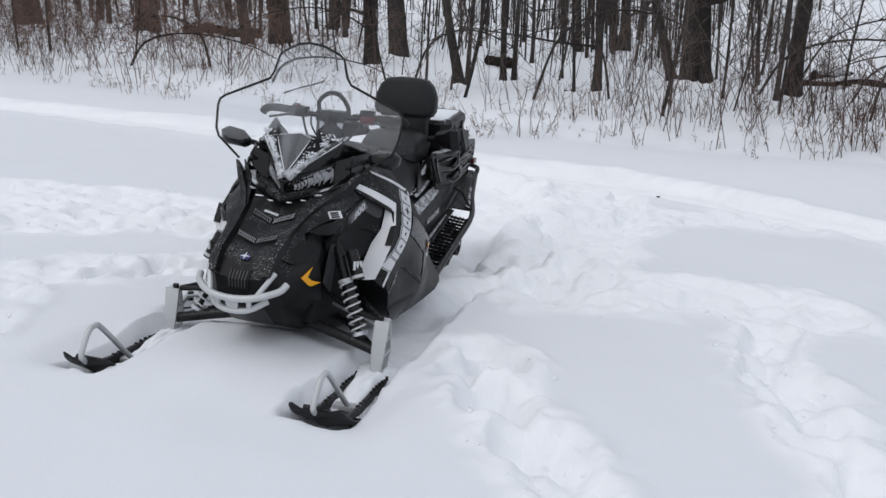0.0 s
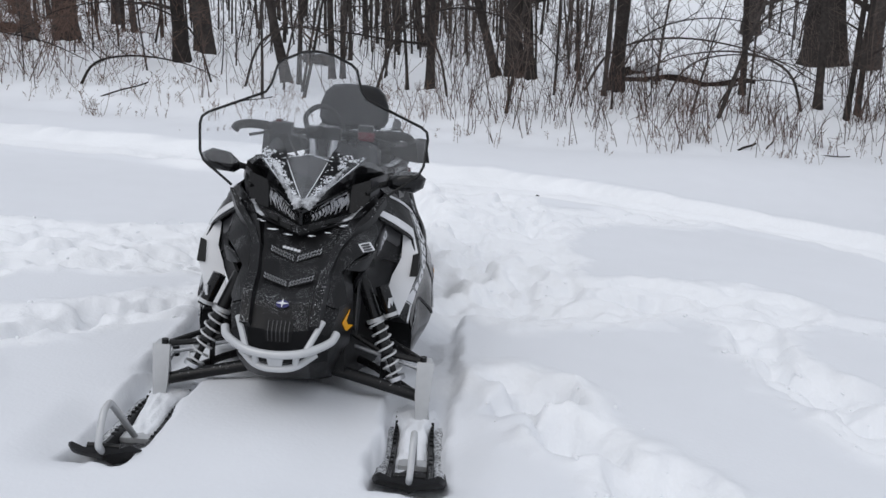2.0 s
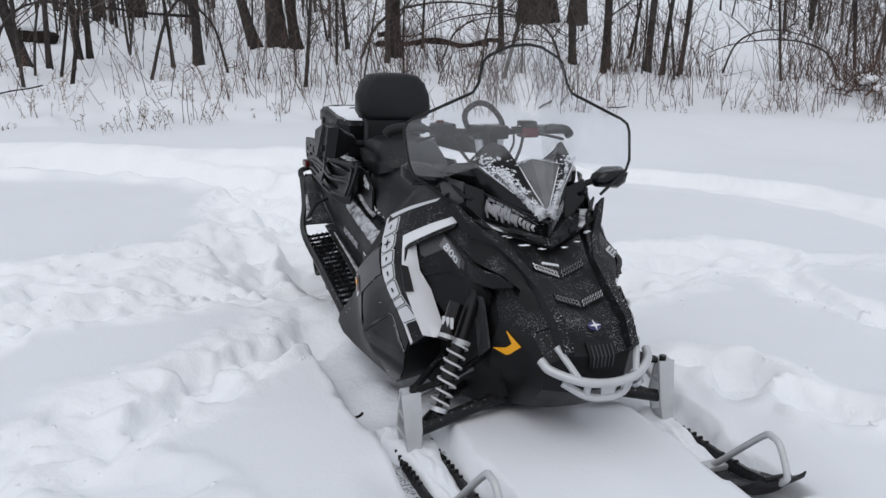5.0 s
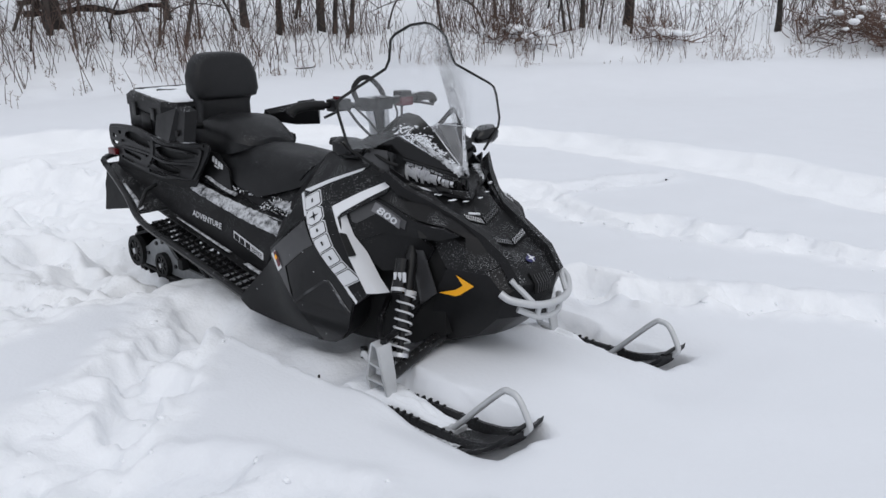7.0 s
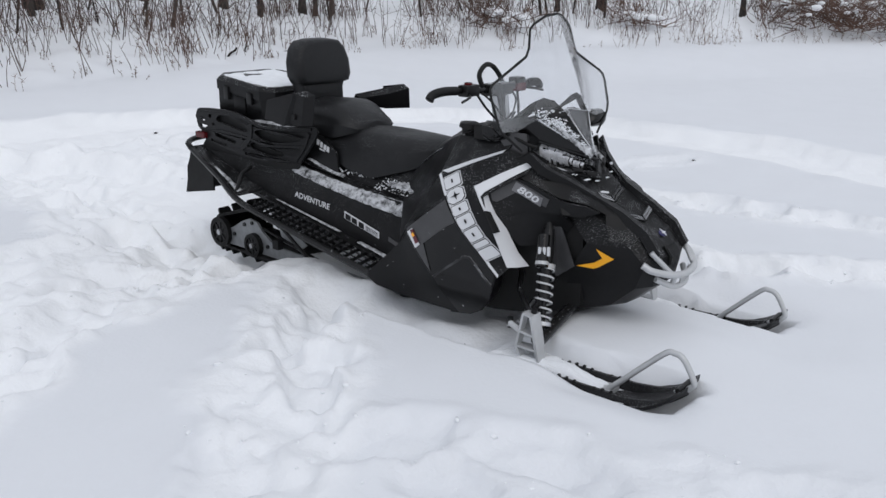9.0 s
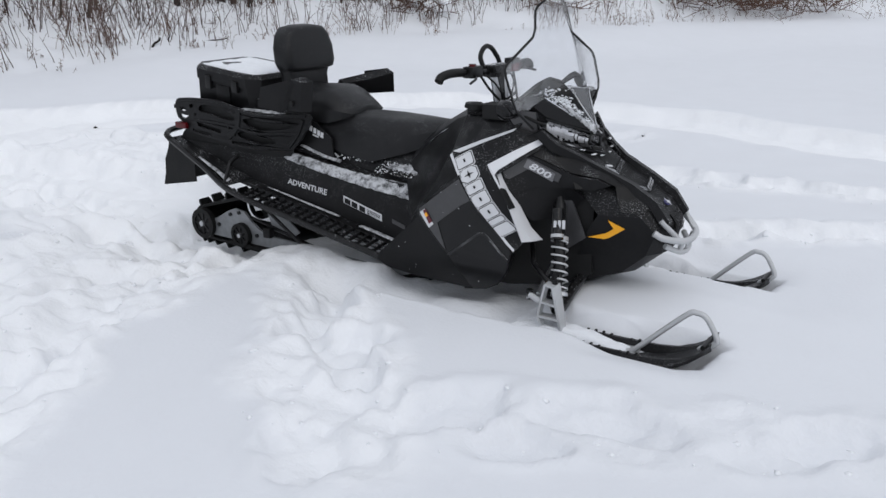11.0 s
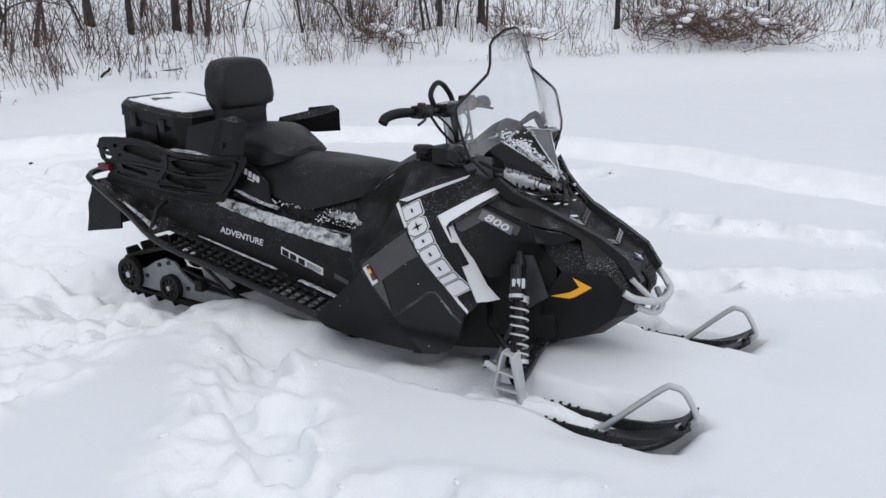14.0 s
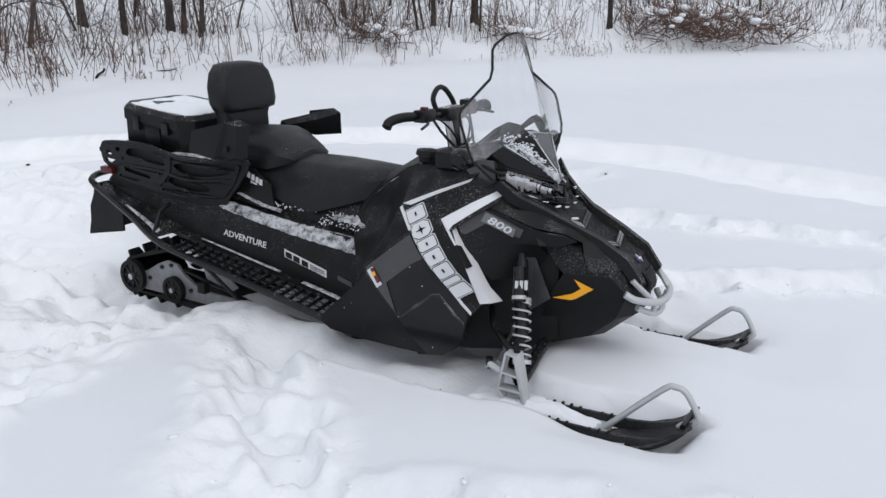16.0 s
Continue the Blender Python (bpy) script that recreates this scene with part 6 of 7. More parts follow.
for s, low in ((1, -0.030), (-1, 0.0)):     # one ski has sunk deeper than the other
    bm = bmesh.new()
    rings = []
    for y, z, w, rail in ((0.42, -0.150, 0.095, 0.016), (0.10, -0.112, 0.108, 0.034), (-0.20, -0.101, 0.116, 0.044), (-0.36, -0.098, 0.120, 0.044), (-0.44, -0.090, 0.122, 0.038), (-0.51, -0.070, 0.122, 0.028), (-0.565, -0.045, 0.120, 0.018), (-0.605, -0.020, 0.117, 0.012), (-0.635, 0.004, 0.112, 0.008), (-0.655, 0.022, 0.102, 0.005), (-0.660, 0.027, 0.092, 0.003)):
        rings.append([(0.47 + x * w, y, z + dz) for x, dz in ((-1, 0.014), (-0.97, 0.018), (-0.66, 0.006), (-0.60, rail), (-0.50, rail), (-0.44, 0.004), (0.0, 0.007), (0.44, 0.004), (0.50, rail), (0.60, rail), (0.66, 0.006), (0.97, 0.018), (1, 0.014), (0.93, -0.002), (0.50, -0.012), (0.15, -0.018), (0, -0.028), (-0.15, -0.018), (-0.50, -0.012), (-0.93, -0.002))])
    ski = part("ski", sunk(loft(bm, rings), s, low), SKIN, sled, "black plastic ski half buried in snow", smooth=28)
    bm = tube(bmesh.new(), smooth_path([(0.480, -0.335, -0.092), (0.478, -0.400, -0.030), (0.476, -0.556, 0.124), (0.475, -0.596, 0.141), (0.474, -0.634, 0.126), (0.472, -0.676, 0.054), (0.470, -0.668, 0.030), (0.470, -0.640, 0.004)], 6), 0.0110, 10)
    part("ski_loop", sunk(bm, s, low), SILVER, ski, "silver ski handle loop")
    part("loop_foot", sunk(box(bmesh.new(), (0.425, -0.375, -0.092), (0.525, -0.325, -0.072), bevel=0.006), s, low), SILVER, ski)
    part("loop_bolt", sunk(disc(bmesh.new(), (0.47, -0.640, 0.026), (1, 0, 0), 0.010, 0.050, 10), s, low), STEEL, ski)
    part("loop_fork", sunk(plate(bmesh.new(), [(0.440, -0.648, 0.024), (0.500, -0.648, 0.024), (0.480, -0.610, -0.002), (0.460, -0.610, -0.002)], 0.010, 0.003), s, low), SILVER, ski)
    for side in (-1, 1):
        for k in range(26):
            y = -0.40 + k * 0.017
            part("ski_tooth", sunk(box(bmesh.new(), (0.47 + side * 0.066 - 0.007, y, -0.085), (0.47 + side * 0.066 + 0.007, y + 0.009, -0.048 - 0.02 * abs(math.sin(k * 1.7)) ** 2)), s, low), RUBBER, ski)
        # film of snow on the outer flat of the ski
        part("ski_film", sunk(snow_strip([(0.47 + side * 0.098, -0.46, -0.068), (0.47 + side * 0.098, -0.40, -0.078), (0.47 + side * 0.096, -0.30, -0.083), (0.47 + side * 0.094, 0.0, -0.086)], [(0.030, 0, 0), (0.044, 0, 0)], 0.006, 71 + 2 * side + s, 0.5), s, low), BROKEN, ski, smooth=60)
    bm = bmesh.new()
    got = bmesh.ops.create_grid(bm, x_segments=18, y_segments=40, size=0.5)["verts"]
    for v in got:
        fx, fy = v.co.x * 2, v.co.y + 0.5
        y = -0.36 + 0.52 * fy
        hump = (1 - abs(fx) ** 5) * (0.022 + 0.032 * min(1, max(0, fy - 0.16) * 5)) * min(1, fy * 9) ** 0.7
        v.co = Vector((0.470 + fx * (0.058 + 0.042 * min(1, max(0, fy - 0.45) * 4)), y, -0.088 + hump * (1 - 0.35 * max(0, fy - 0.7) / 0.3) + 0.012 * noise.noise(Vector((fx * 3, fy * 9, s)))))
    bmesh.ops.solidify(bm, geom=bm.faces[:], thickness=0.01)
    part("ski_snow", sunk(bm, s, low), PACKED, ski, "powder snow heaped on the ski", smooth=180)

# --- single snow flakes on the panels and the seat
for s in BOTH:
    bm = bmesh.new()
    rs = random.Random(91 + s)
    for k in range(46):
        y, z = rs.uniform(0.24, 0.84), rs.uniform(0.02, 0.60)
        if z > 0.66 - 0.62 * (y - 0.24) or z < 0.05 + max(0.0, 0.34 - y) * 2.4 or (y - 0.24) * 1.33 - 0.03 < z - 0.24 < (y - 0.24) * 1.33 + 0.12:
            continue
        p = SIDE.put(y, z, 0.012)
        r = rs.choice((0.0006, 0.0008, 0.0010, 0.0012, 0.0020))
        for v in bmesh.ops.create_icosphere(bm, subdivisions=1, radius=r)["verts"]:
            v.co = p + Vector((v.co.x * 0.7, v.co.y * rs.uniform(0.8, 1.3), v.co.z))
    tagged(part("snow_flake", sided(bm, s), PACKED, sled, "single snow flakes stuck to the side panel"), kind="stuff")

# --- front bumper
nose_bar = part("front_bumper", tube(bmesh.new(), smooth_path([(-0.188, -0.315, 0.330), (-0.170, -0.352, 0.308), (-0.095, -0.405, 0.286), (0, -0.420, 0.278), (0.095, -0.405, 0.286), (0.170, -0.352, 0.308), (0.188, -0.315, 0.330)], 6), 0.0140, 12), SILVER, sled, "silver tubular front bumper")
part("lower_hoop", tube(bmesh.new(), smooth_path([(-0.125, -0.345, 0.262), (-0.066, -0.388, 0.230), (0, -0.398, 0.222), (0.066, -0.388, 0.230), (0.125, -0.345, 0.262)], 6), 0.0122, 10), SILVER, nose_bar)
for s in BOTH:
    part("bumper_stay", sided(tube(bmesh.new(), [(0.142, -0.325, 0.372), (0.100, -0.395, 0.292)], 0.0108, 8), s), SILVER, nose_bar)
    part("hoop_stay", sided(tube(bmesh.new(), [(0.070, -0.402, 0.285), (0.065, -0.388, 0.232)], 0.011, 8), s), SILVER, nose_bar)
# small intake low on the nose, with upright slats
inlet = part("nose_grille", quads(bmesh.new(), [[(-0.048, -0.334, 0.380), (0, -0.338, 0.378), (0.048, -0.334, 0.380)], [(-0.046, -0.362, 0.342), (0, -0.368, 0.340), (0.046, -0.362, 0.342)], [(-0.042, -0.358, 0.302), (0, -0.364, 0.300), (0.042, -0.358, 0.302)]], 0.005), RUBBER, sled, "dark intake grille low on the nose")
for k in range(6):
    x = -0.035 + 0.014 * k
    part("grille_slat", tube(bmesh.new(), [(x, -0.345, 0.372), (x * 0.97, -0.369, 0.341), (x * 0.94, -0.365, 0.306)], 0.0018, 4), GREY, inlet)
part("bumper_badge", plate(bmesh.new(), [(-0.030, -0.408, 0.274), (0.030, -0.408, 0.274), (0.022, -0.400, 0.234), (-0.022, -0.400, 0.234)], 0.006), SILVER, nose_bar)

# --- snow caught on the machine
for s in BOTH:
    part("caked_snow", sided(snow_strip([(0.278, 0.75, 0.360), (0.278, 1.06, 0.380), (0.276, 1.32, 0.408), (0.276, 1.58, 0.446), (0.275, 1.64, 0.456)], [(0.054, 0, -0.056), (0.028, 0, -0.028)], 0.006, 1 + s, 0.24), s), CLING, sled, "ragged strip of snow on the tunnel edge", smooth=60)
    part("caked_snow", sided(snow_strip([(0.236, 1.30, 0.450), (0.237, 1.42, 0.472), (0.236, 1.56, 0.510)], [(0.020, 0, -0.010), (0.026, 0, -0.008)], 0.007, 3 + s, 0.5), s), CLING, sled, "thin line of snow on the side step", smooth=60)
    part("caked_snow", sided(snow_strip([(0.322, 1.74, 0.280), (0.322, 1.45, 0.228), (0.322, 1.25, 0.194)], [(0.010, 0, 0), (0.020, 0, 0)], 0.006, 4 + s), s), CLING, sled, smooth=60)
    part("caked_snow", sided(snow_strip([(0.325, 1.12, 0.168), (0.325, 0.86, 0.120)], [(0.026, 0, 0), (0.030, 0, 0)], 0.008, 6 + s), s), CLING, sled, smooth=60)
    part("caked_snow", sided(snow_strip([(0.232, 1.00, 0.462), (0.238, 0.90, 0.466), (0.246, 0.80, 0.470)], [(0.028, 0, -0.014), (0.060, 0, -0.034)], 0.004, 15 + s, 0.9), s), CLING, sled, smooth=60)
    bm = bmesh.new()
    rs = random.Random(11 + s)
    for k in range(170):
        y = rs.uniform(0.78, 1.06)
        f = rs.random()
        c = Vector((0.205 + 0.07 * f + 0.02 * (1 - y), y, 0.478 - 0.045 * f))
        got = bmesh.ops.create_icosphere(bm, subdivisions=1, radius=rs.uniform(0.0010, 0.0034))["verts"]
        for v in got:
            v.co = c + v.co * (0.8 + 0.5 * rs.random())
    for k in range(45):
        y = rs.uniform(1.10, 1.42)
        c = Vector((0.222, y, 0.472 + 0.16 * max(0, y - 1.3) + rs.uniform(-0.01, 0.008)))
        got = bmesh.ops.create_icosphere(bm, subdivisions=1, radius=rs.uniform(0.0015, 0.0045))["verts"]
        for v in got:
            v.co = c + v.co
    tagged(part("snow_crumb", sided(bm, s), PACKED, sled, "loose snow crumbs beside the seat"), kind="stuff")
for s in BOTH:
    part("caked_snow", sided(snow_strip([(0.275, 1.95, 0.665), (0.262, 1.82, 0.662), (0.235, 1.68, 0.655)], [(0.045, 0, 0), (0.055, 0, 0)], 0.010, 12 + s, 0.4), s), CLING, sled, "snow lying on the rack deck", smooth=60)
    part("caked_snow", sided(snow_strip([(0.372, 2.20, 0.398), (0.395, 2.05, 0.350), (0.415, 1.93, 0.308)], [(0.012, 0, -0.003), (0.030, 0, -0.008)], 0.006, 17 + s, 0.6), s), CLING, sled, "thin snow beside the side tube", smooth=60)
    part("caked_snow", sided(snow_strip([(0.244, 0.750, 0.602), (0.240, 0.695, 0.648), (0.236, 0.650, 0.678)], [(0.010, 0.004, -0.004), (0.024, 0.010, -0.010)], 0.004, 27 + s, 0.8), s), CLING, sled, "snow caught between the seat and the cowl", smooth=60)
    part("caked_snow", sided(snow_strip([(0.318, 0.566, 0.636), (0.308, 0.530, 0.668), (0.292, 0.490, 0.700)], [(0.012, 0.010, -0.012), (0.018, 0.012, -0.012)], 0.003, 29 + s, 0.9), s), CLING, sled, "snow dusting the knee panel", smooth=60)

# ---------- the cargo box on the rack ----------
cargo = new("cargo_box")
cargo.matrix_basis = pose(0, 2.03, 0.67)
tagged(cargo, "black hard-shell cargo box with snow on its lid, rear rack", "cargo box")
def octagon(w, y0, y1, cut, z):
    return [(-w, y0 + cut, z), (-w + cut, y0, z), (w - cut, y0, z), (w, y0 + cut, z), (w, y1 - cut, z), (w - cut, y1, z), (-w + cut, y1, z), (-w, y1 - cut, z)]


part("body", loft(bmesh.new(), [octagon(0.255, 1.860, 2.295, 0.03, 0.662), octagon(0.266, 1.850, 2.305, 0.04, 0.70), octagon(0.270, 1.845, 2.308, 0.05, 0.800), octagon(0.270, 1.845, 2.308, 0.05, 0.815)]), MATT, cargo, smooth=20)
lid = part("lid", loft(bmesh.new(), [octagon(0.280, 1.832, 2.318, 0.060, 0.816), octagon(0.280, 1.832, 2.318, 0.060, 0.866), octagon(0.262, 1.850, 2.300, 0.060, 0.888), octagon(0.240, 1.872, 2.278, 0.055, 0.884)]), MATT, cargo, "black moulded lid", smooth=20)
part("front_ledge", box(bmesh.new(), (-0.245, 1.765, 0.662), (0.245, 1.862, 0.722), bevel=0.012), MATT, cargo)
part("ledge_snow", snow_strip([(-0.235, 1.812, 0.722), (0, 1.815, 0.722), (0.235, 1.812, 0.722)], [(0, 0.085, 0), (0, 0.085, 0)], 0.007, 14, 0.35), CLING, cargo, "thin snow on the front ledge", smooth=60)
for s in BOTH:
    for y in (1.97, 2.17):
        part("latch", sided(box(bmesh.new(), (0.270, y - 0.020, 0.765), (0.290, y + 0.020, 0.845), bevel=0.006), s), STEEL, cargo)
    part("rib", sided(box(bmesh.new(), (0.262, 2.02, 0.69), (0.277, 2.12, 0.80), bevel=0.008), s), MATT, cargo)
    if s > 0:
        part("strap", sided(tube(bmesh.new(), smooth_path([(0.20, 2.310, 0.872), (0.225, 2.355, 0.860), (0.235, 2.370, 0.79), (0.245, 2.380, 0.745)], 5), 0.010, 6), s), RUBBER, cargo)
bm = bmesh.new()
got = bmesh.ops.create_grid(bm, x_segments=40, y_segments=36, size=0.5)["verts"]
for v in got:
    fx, fy = v.co.x * 2, v.co.y * 2
    x, y = fx * 0.236, 2.075 + fy * 0.200
    h = 0.008 + 0.006 * noise.noise(Vector((x * 14, y * 14, 2))) - 0.045 * max(0, noise.noise(Vector((x * 9, y * 8, 7))) - 0.16) - 0.012 * max(abs(fx), abs(fy)) ** 8
    v.co = Vector((x + 0.01 * noise.noise(Vector((x * 30, y * 30, 1))), y + 0.01 * noise.noise(Vector((x * 30, y * 30, 4))), 0.889 + h))
bmesh.ops.solidify(bm, geom=bm.faces[:], thickness=0.012)
part("snow_cover", bm, PACKED, cargo, "thin broken snow cover", smooth=180)
for ob in cargo.children:
    for v in ob.data.vertices:
        v.co.z -= 0.105 * (2.31 - v.co.y) * min(1, max(0, (v.co.z - 0.72) / 0.10))


# ---------- set the whole machine as it stands: turned a little on the field, its tail drawn in ----------
TURNED = Matrix.Rotation(radians(1.2), 4, "Z")
for thing in (sled, cargo):
    for ob in thing.children_recursive:
        for v in ob.data.vertices:
            x, y, z = v.co
            v.co.x = x - math.copysign(0.021 * y * min(1.0, abs(x) / 0.2), x) * float(ease(0.65, 1.0, y))
    thing.matrix_basis = TURNED @ thing.matrix_basis


# ---------- the wooded bank ----------
UP = Vector((-0.069, -0.034, 0.997))            # the trees stand plumb; the field slopes a little


def land(x, y):
    return float(ground(np.array([x]), np.array([y]))[0]) if abs(x) < 7 and y < 8 else float(bank(np.array([x]), np.array([y]))[0])


def stem_path(rs, height, lean, bend, n):
    """A crooked path from the foot upwards, about the origin."""
    pts, p = [], Vector((0, 0, -0.25))
    d = (UP + Vector((*lean, 0))).normalized()
    for k in range(n + 1):
        pts.append(p.copy())
        p = p + d * (height / n)
        d = (d + Vector((rs.gauss(0, bend), rs.gauss(0, bend), 0)) + UP * 0.02).normalized()
    return pts


def limb(bm, rs, start, d, length, radius, depth, sides=5):
    n = 4 if length > 0.5 else 3
    pts, p = [start.copy()], start.copy()
    for k in range(n):
        d = (d + Vector((rs.gauss(0, 0.16), rs.gauss(0, 0.16), rs.gauss(0.04, 0.12)))).normalized()
        p = p + d * (length / n)
        pts.append(p.copy())
    tube(bm, pts, [radius * (1 - 0.8 * k / n) + 0.0015 for k in range(n + 1)], sides, caps=False)
    if depth:
        for k in range(rs.randint(2, 4)):
            at = rs.uniform(0.3, 0.95)
            i = min(n - 1, int(at * n))
            q = pts[i].lerp(pts[i + 1], at * n - i)
            side = Vector((rs.gauss(0, 1), rs.gauss(0, 1), rs.gauss(0.3, 0.6))).normalized()
            limb(bm, rs, q, (d * 0.8 + side * 0.8).normalized(), length * rs.uniform(0.3, 0.6), radius * 0.45, depth - 1, max(3, sides - 1))


def tree(x, y, r, height, seed, lean=(0, 0), bend=0.03, limbs=9, label="", low=1.3, twigs=True):
    """A bare winter tree: flared crooked trunk, and limbs that fork twice."""
    rs = random.Random(seed)
    z = land(x, y)
    thing = new("tree")
    thing.matrix_basis = pose(x, y, z)
    tagged(thing, label or "bare winter tree with dark furrowed bark in snow", "tree", "trees of the bank")
    path = stem_path(rs, height, lean, bend, 12)
    sides = 14 if r > 0.12 else 9
    bm = bmesh.new()
    fine = smooth_path(path, 3)
    fine = [fine[0] - Vector((0, 0, 0.15 + 0.9 * r))] + fine          # rooted below the snow
    radii = []
    for k, p in enumerate(fine):
        f = k / (len(fine) - 1)
        radii.append(r * (1 - 0.75 * f) * (1 + 0.42 * math.exp(-max(0, p.z) / (1.6 * r + 0.05))))
    tube(bm, fine, radii, sides, caps=True)
    for v in bm.verts:
        k = 1.0
        c = min(fine, key=lambda q: abs(q.z - v.co.z))
        v.co += (v.co - c) * (0.16 * noise.noise(Vector((v.co.x * 4 / max(r, 0.08) * 0.12, v.co.y * 4 / max(r, 0.08) * 0.12, v.co.z * 1.5 + seed))))
    for v in bm.verts:
        v.co += Vector((x, y, z))
    part("trunk", bm, BARK, thing, smooth=60)
    bm = bmesh.new()                              # snow drifted up round the foot
    rings = []
    for j, (f, h) in enumerate(((3.4, -0.10), (2.7, 0.02), (2.0, 0.30), (1.5, 0.62), (1.1, 0.60), (0.6, 0.3))):
        ring = []
        for i in range(18):
            a = 2 * math.pi * i / 18
            k = noise.noise(Vector((math.cos(a) * 1.3, math.sin(a) * 1.3, seed))) + 0.5 * noise.noise(Vector((math.cos(a) * 3, math.sin(a) * 3, seed + 5)))
            d = r * f * (1 + 0.25 * k)
            px, py = x + d * math.cos(a), y + d * math.sin(a)
            ring.append((px, py, land(px, py) + min(0.16, r) * (0.45 + 0.8 * k) * h if h > 0.1 else land(px, py) - 0.03))
        rings.append(ring)
    part("snow_collar", loft(bm, rings), SNOW, thing, "snow drifted round the foot of the trunk", smooth=180)
    for k in range(limbs):
        f = rs.uniform(0.10 if twigs else 0.3, 0.98)
        i = min(len(path) - 2, int(f * 12))
        q = path[i].lerp(path[i + 1], f * 12 - i)
        if q.z < low * 0.5:
            continue
        a = rs.uniform(0, 6.283)
        d = Vector((math.cos(a), math.sin(a), rs.uniform(-0.1, 0.9))).normalized()
        bm = bmesh.new()
        limb(bm, rs, q + Vector((x, y, z)), d, rs.uniform(0.12, 0.30) * height * (1.15 - f), r * 0.28 * (1.1 - f) + 0.004, 2)
        part("branch", bm, BARK, thing, smooth=60)
    return thing


BIG = [  # x, y, radius, height, lean x, lean y
    (-15.2, 20.8, 0.36, 14, 0, 0), (-19.5, 20.5, 0.40, 14, 0, 0), (-9.4, 16.8, 0.155, 10, -0.15, 0), (-9.35, 18.4, 0.30, 13, 0, 0), (-11.8, 27.5, 0.16, 11, 0, 0),
    (-5.33, 15.0, 0.165, 12, -0.04, 0), (-5.85, 18.2, 0.235, 13, -0.02, 0), (-2.60, 12.6, 0.100, 8, -0.20, 0.02), (-2.24, 11.6, 0.048, 6, 0.03, 0), (-1.88, 12.9, 0.066, 8, 0, 0),
    (-1.72, 13.1, 0.055, 8, 0.03, 0), (-0.05, 12.3, 0.085, 9, 0.02, 0), (-0.45, 12.3, 0.036, 6, 0, 0), (1.52, 13.8, 0.185, 12, -0.03, 0), (1.26, 14.1, 0.10, 9, -0.28, 0.03),
    (1.82, 13.5, 0.110, 9, -0.07, 0.04), (3.15, 11.85, 0.130, 11, 0.03, 0), (2.86, 11.3, 0.048, 7, 0.05, 0), (2.70, 13.2, 0.040, 7, -0.06, 0), (9.54, 19.2, 0.50, 13, -0.04, 0),
    (10.3, 18.4, 0.24, 12, 0.06, 0), (6.58, 11.75, 0.076, 8, -0.03, 0), (5.60, 12.8, 0.066, 8, 0, 0), (6.68, 10.85, 0.052, 7, 0.04, 0), (7.35, 10.5, 0.068, 8, 0.05, 0),
    (7.72, 10.6, 0.050, 7, 0.10, 0), (7.93, 10.4, 0.053, 7, 0.16, 0.02), (7.05, 11.3, 0.054, 8, 0, 0), (11.2, 30.5, 0.33, 13, 0, 0), (11.7, 7.9, 0.056, 8, 0, 0),
    (12.8, 7.6, 0.084, 9, 0.03, 0), (15.3, 5.6, 0.062, 8, 0, 0), (-0.6, 24.0, 0.18, 12, 0, 0), (-2.1, 16.8, 0.052, 8, 0.04, 0), (-9.9, 24.2, 0.10, 10, 0, 0),
]
for k, (x, y, r, h, lx, ly) in enumerate(BIG):
    tree(x, y, r * 0.95, h, 100 + k, (lx, ly), 0.025, 12 if r > 0.1 else 8, "thick bare tree trunk with dark furrowed bark" if r > 0.13 else "slender bare tree with dark bark")


# saplings: single young stems, a few shapes shared by many
SAPLINGS = []
for k in range(14):
    rs = random.Random(300 + k)
    bm = bmesh.new()
    h = rs.uniform(3.2, 6.5)
    r = rs.uniform(0.014, 0.034)
    path = stem_path(rs, h, (rs.gauss(0, 0.06), rs.gauss(0, 0.06)), 0.035, 9)
    tube(bm, path, [r * (1 - 0.8 * j / 9) for j in range(10)], 6, caps=False)
    stem = mesh_from("stem", bm, BARK, 60)
    bm = bmesh.new()
    for j in range(rs.randint(6, 13)):
        i = rs.randint(1, 8)
        q = path[i].lerp(path[i + 1], rs.random())
        if q.z < 0.25:
            continue
        a = rs.uniform(0, 6.283)
        limb(bm, rs, q, Vector((math.cos(a), math.sin(a), rs.uniform(0.1, 1.0))).normalized(), rs.uniform(0.3, 1.1), r * 0.3, 2 if rs.random() < 0.5 else 1, 4)
    SAPLINGS.append((stem, mesh_from("twigs", bm, TWIG, 60)))


def toe_point(s):
    """The place s metres along the foot of the bank, and the way uphill there."""
    run = 0.0
    for (ax, ay), (bx, by) in zip(TOE, TOE[1:]):
        n = math.hypot(bx - ax, by - ay)
        if run + n >= s:
            f = (s - run) / n
            return ax + (bx - ax) * f, ay + (by - ay) * f, -(by - ay) / n, (bx - ax) / n
        run += n
    return 40, -30, 0, 1


rs = random.Random(77)
made = 0
while made < 270:
    s, up = rs.uniform(28, 104), 1.6 + 17 * rs.random() ** 1.3
    x, y, ux, uy = toe_point(s)
    x, y = x + ux * up, y + uy * up
    if any(math.hypot(x - b[0], y - b[1]) < b[2] * 2.5 for b in BIG):
        continue
    stem, twigs = SAPLINGS[rs.randrange(len(SAPLINGS))]
    thing = new("sapling", None)
    k = rs.uniform(0.65, 1.25)
    thing.matrix_basis = pose(x, y, land(x, y), rs.gauss(0, 3), rs.gauss(0, 3), rs.uniform(0, 360)) @ Matrix.Diagonal((k, k, k, 1))
    tagged(thing, "thin bare sapling standing in the snow", "sapling", "saplings of the bank")
    new("stem", stem).parent = thing
    spray = new("crown", twigs)
    spray.parent = thing
    tagged(spray, kind="stuff")
    made += 1

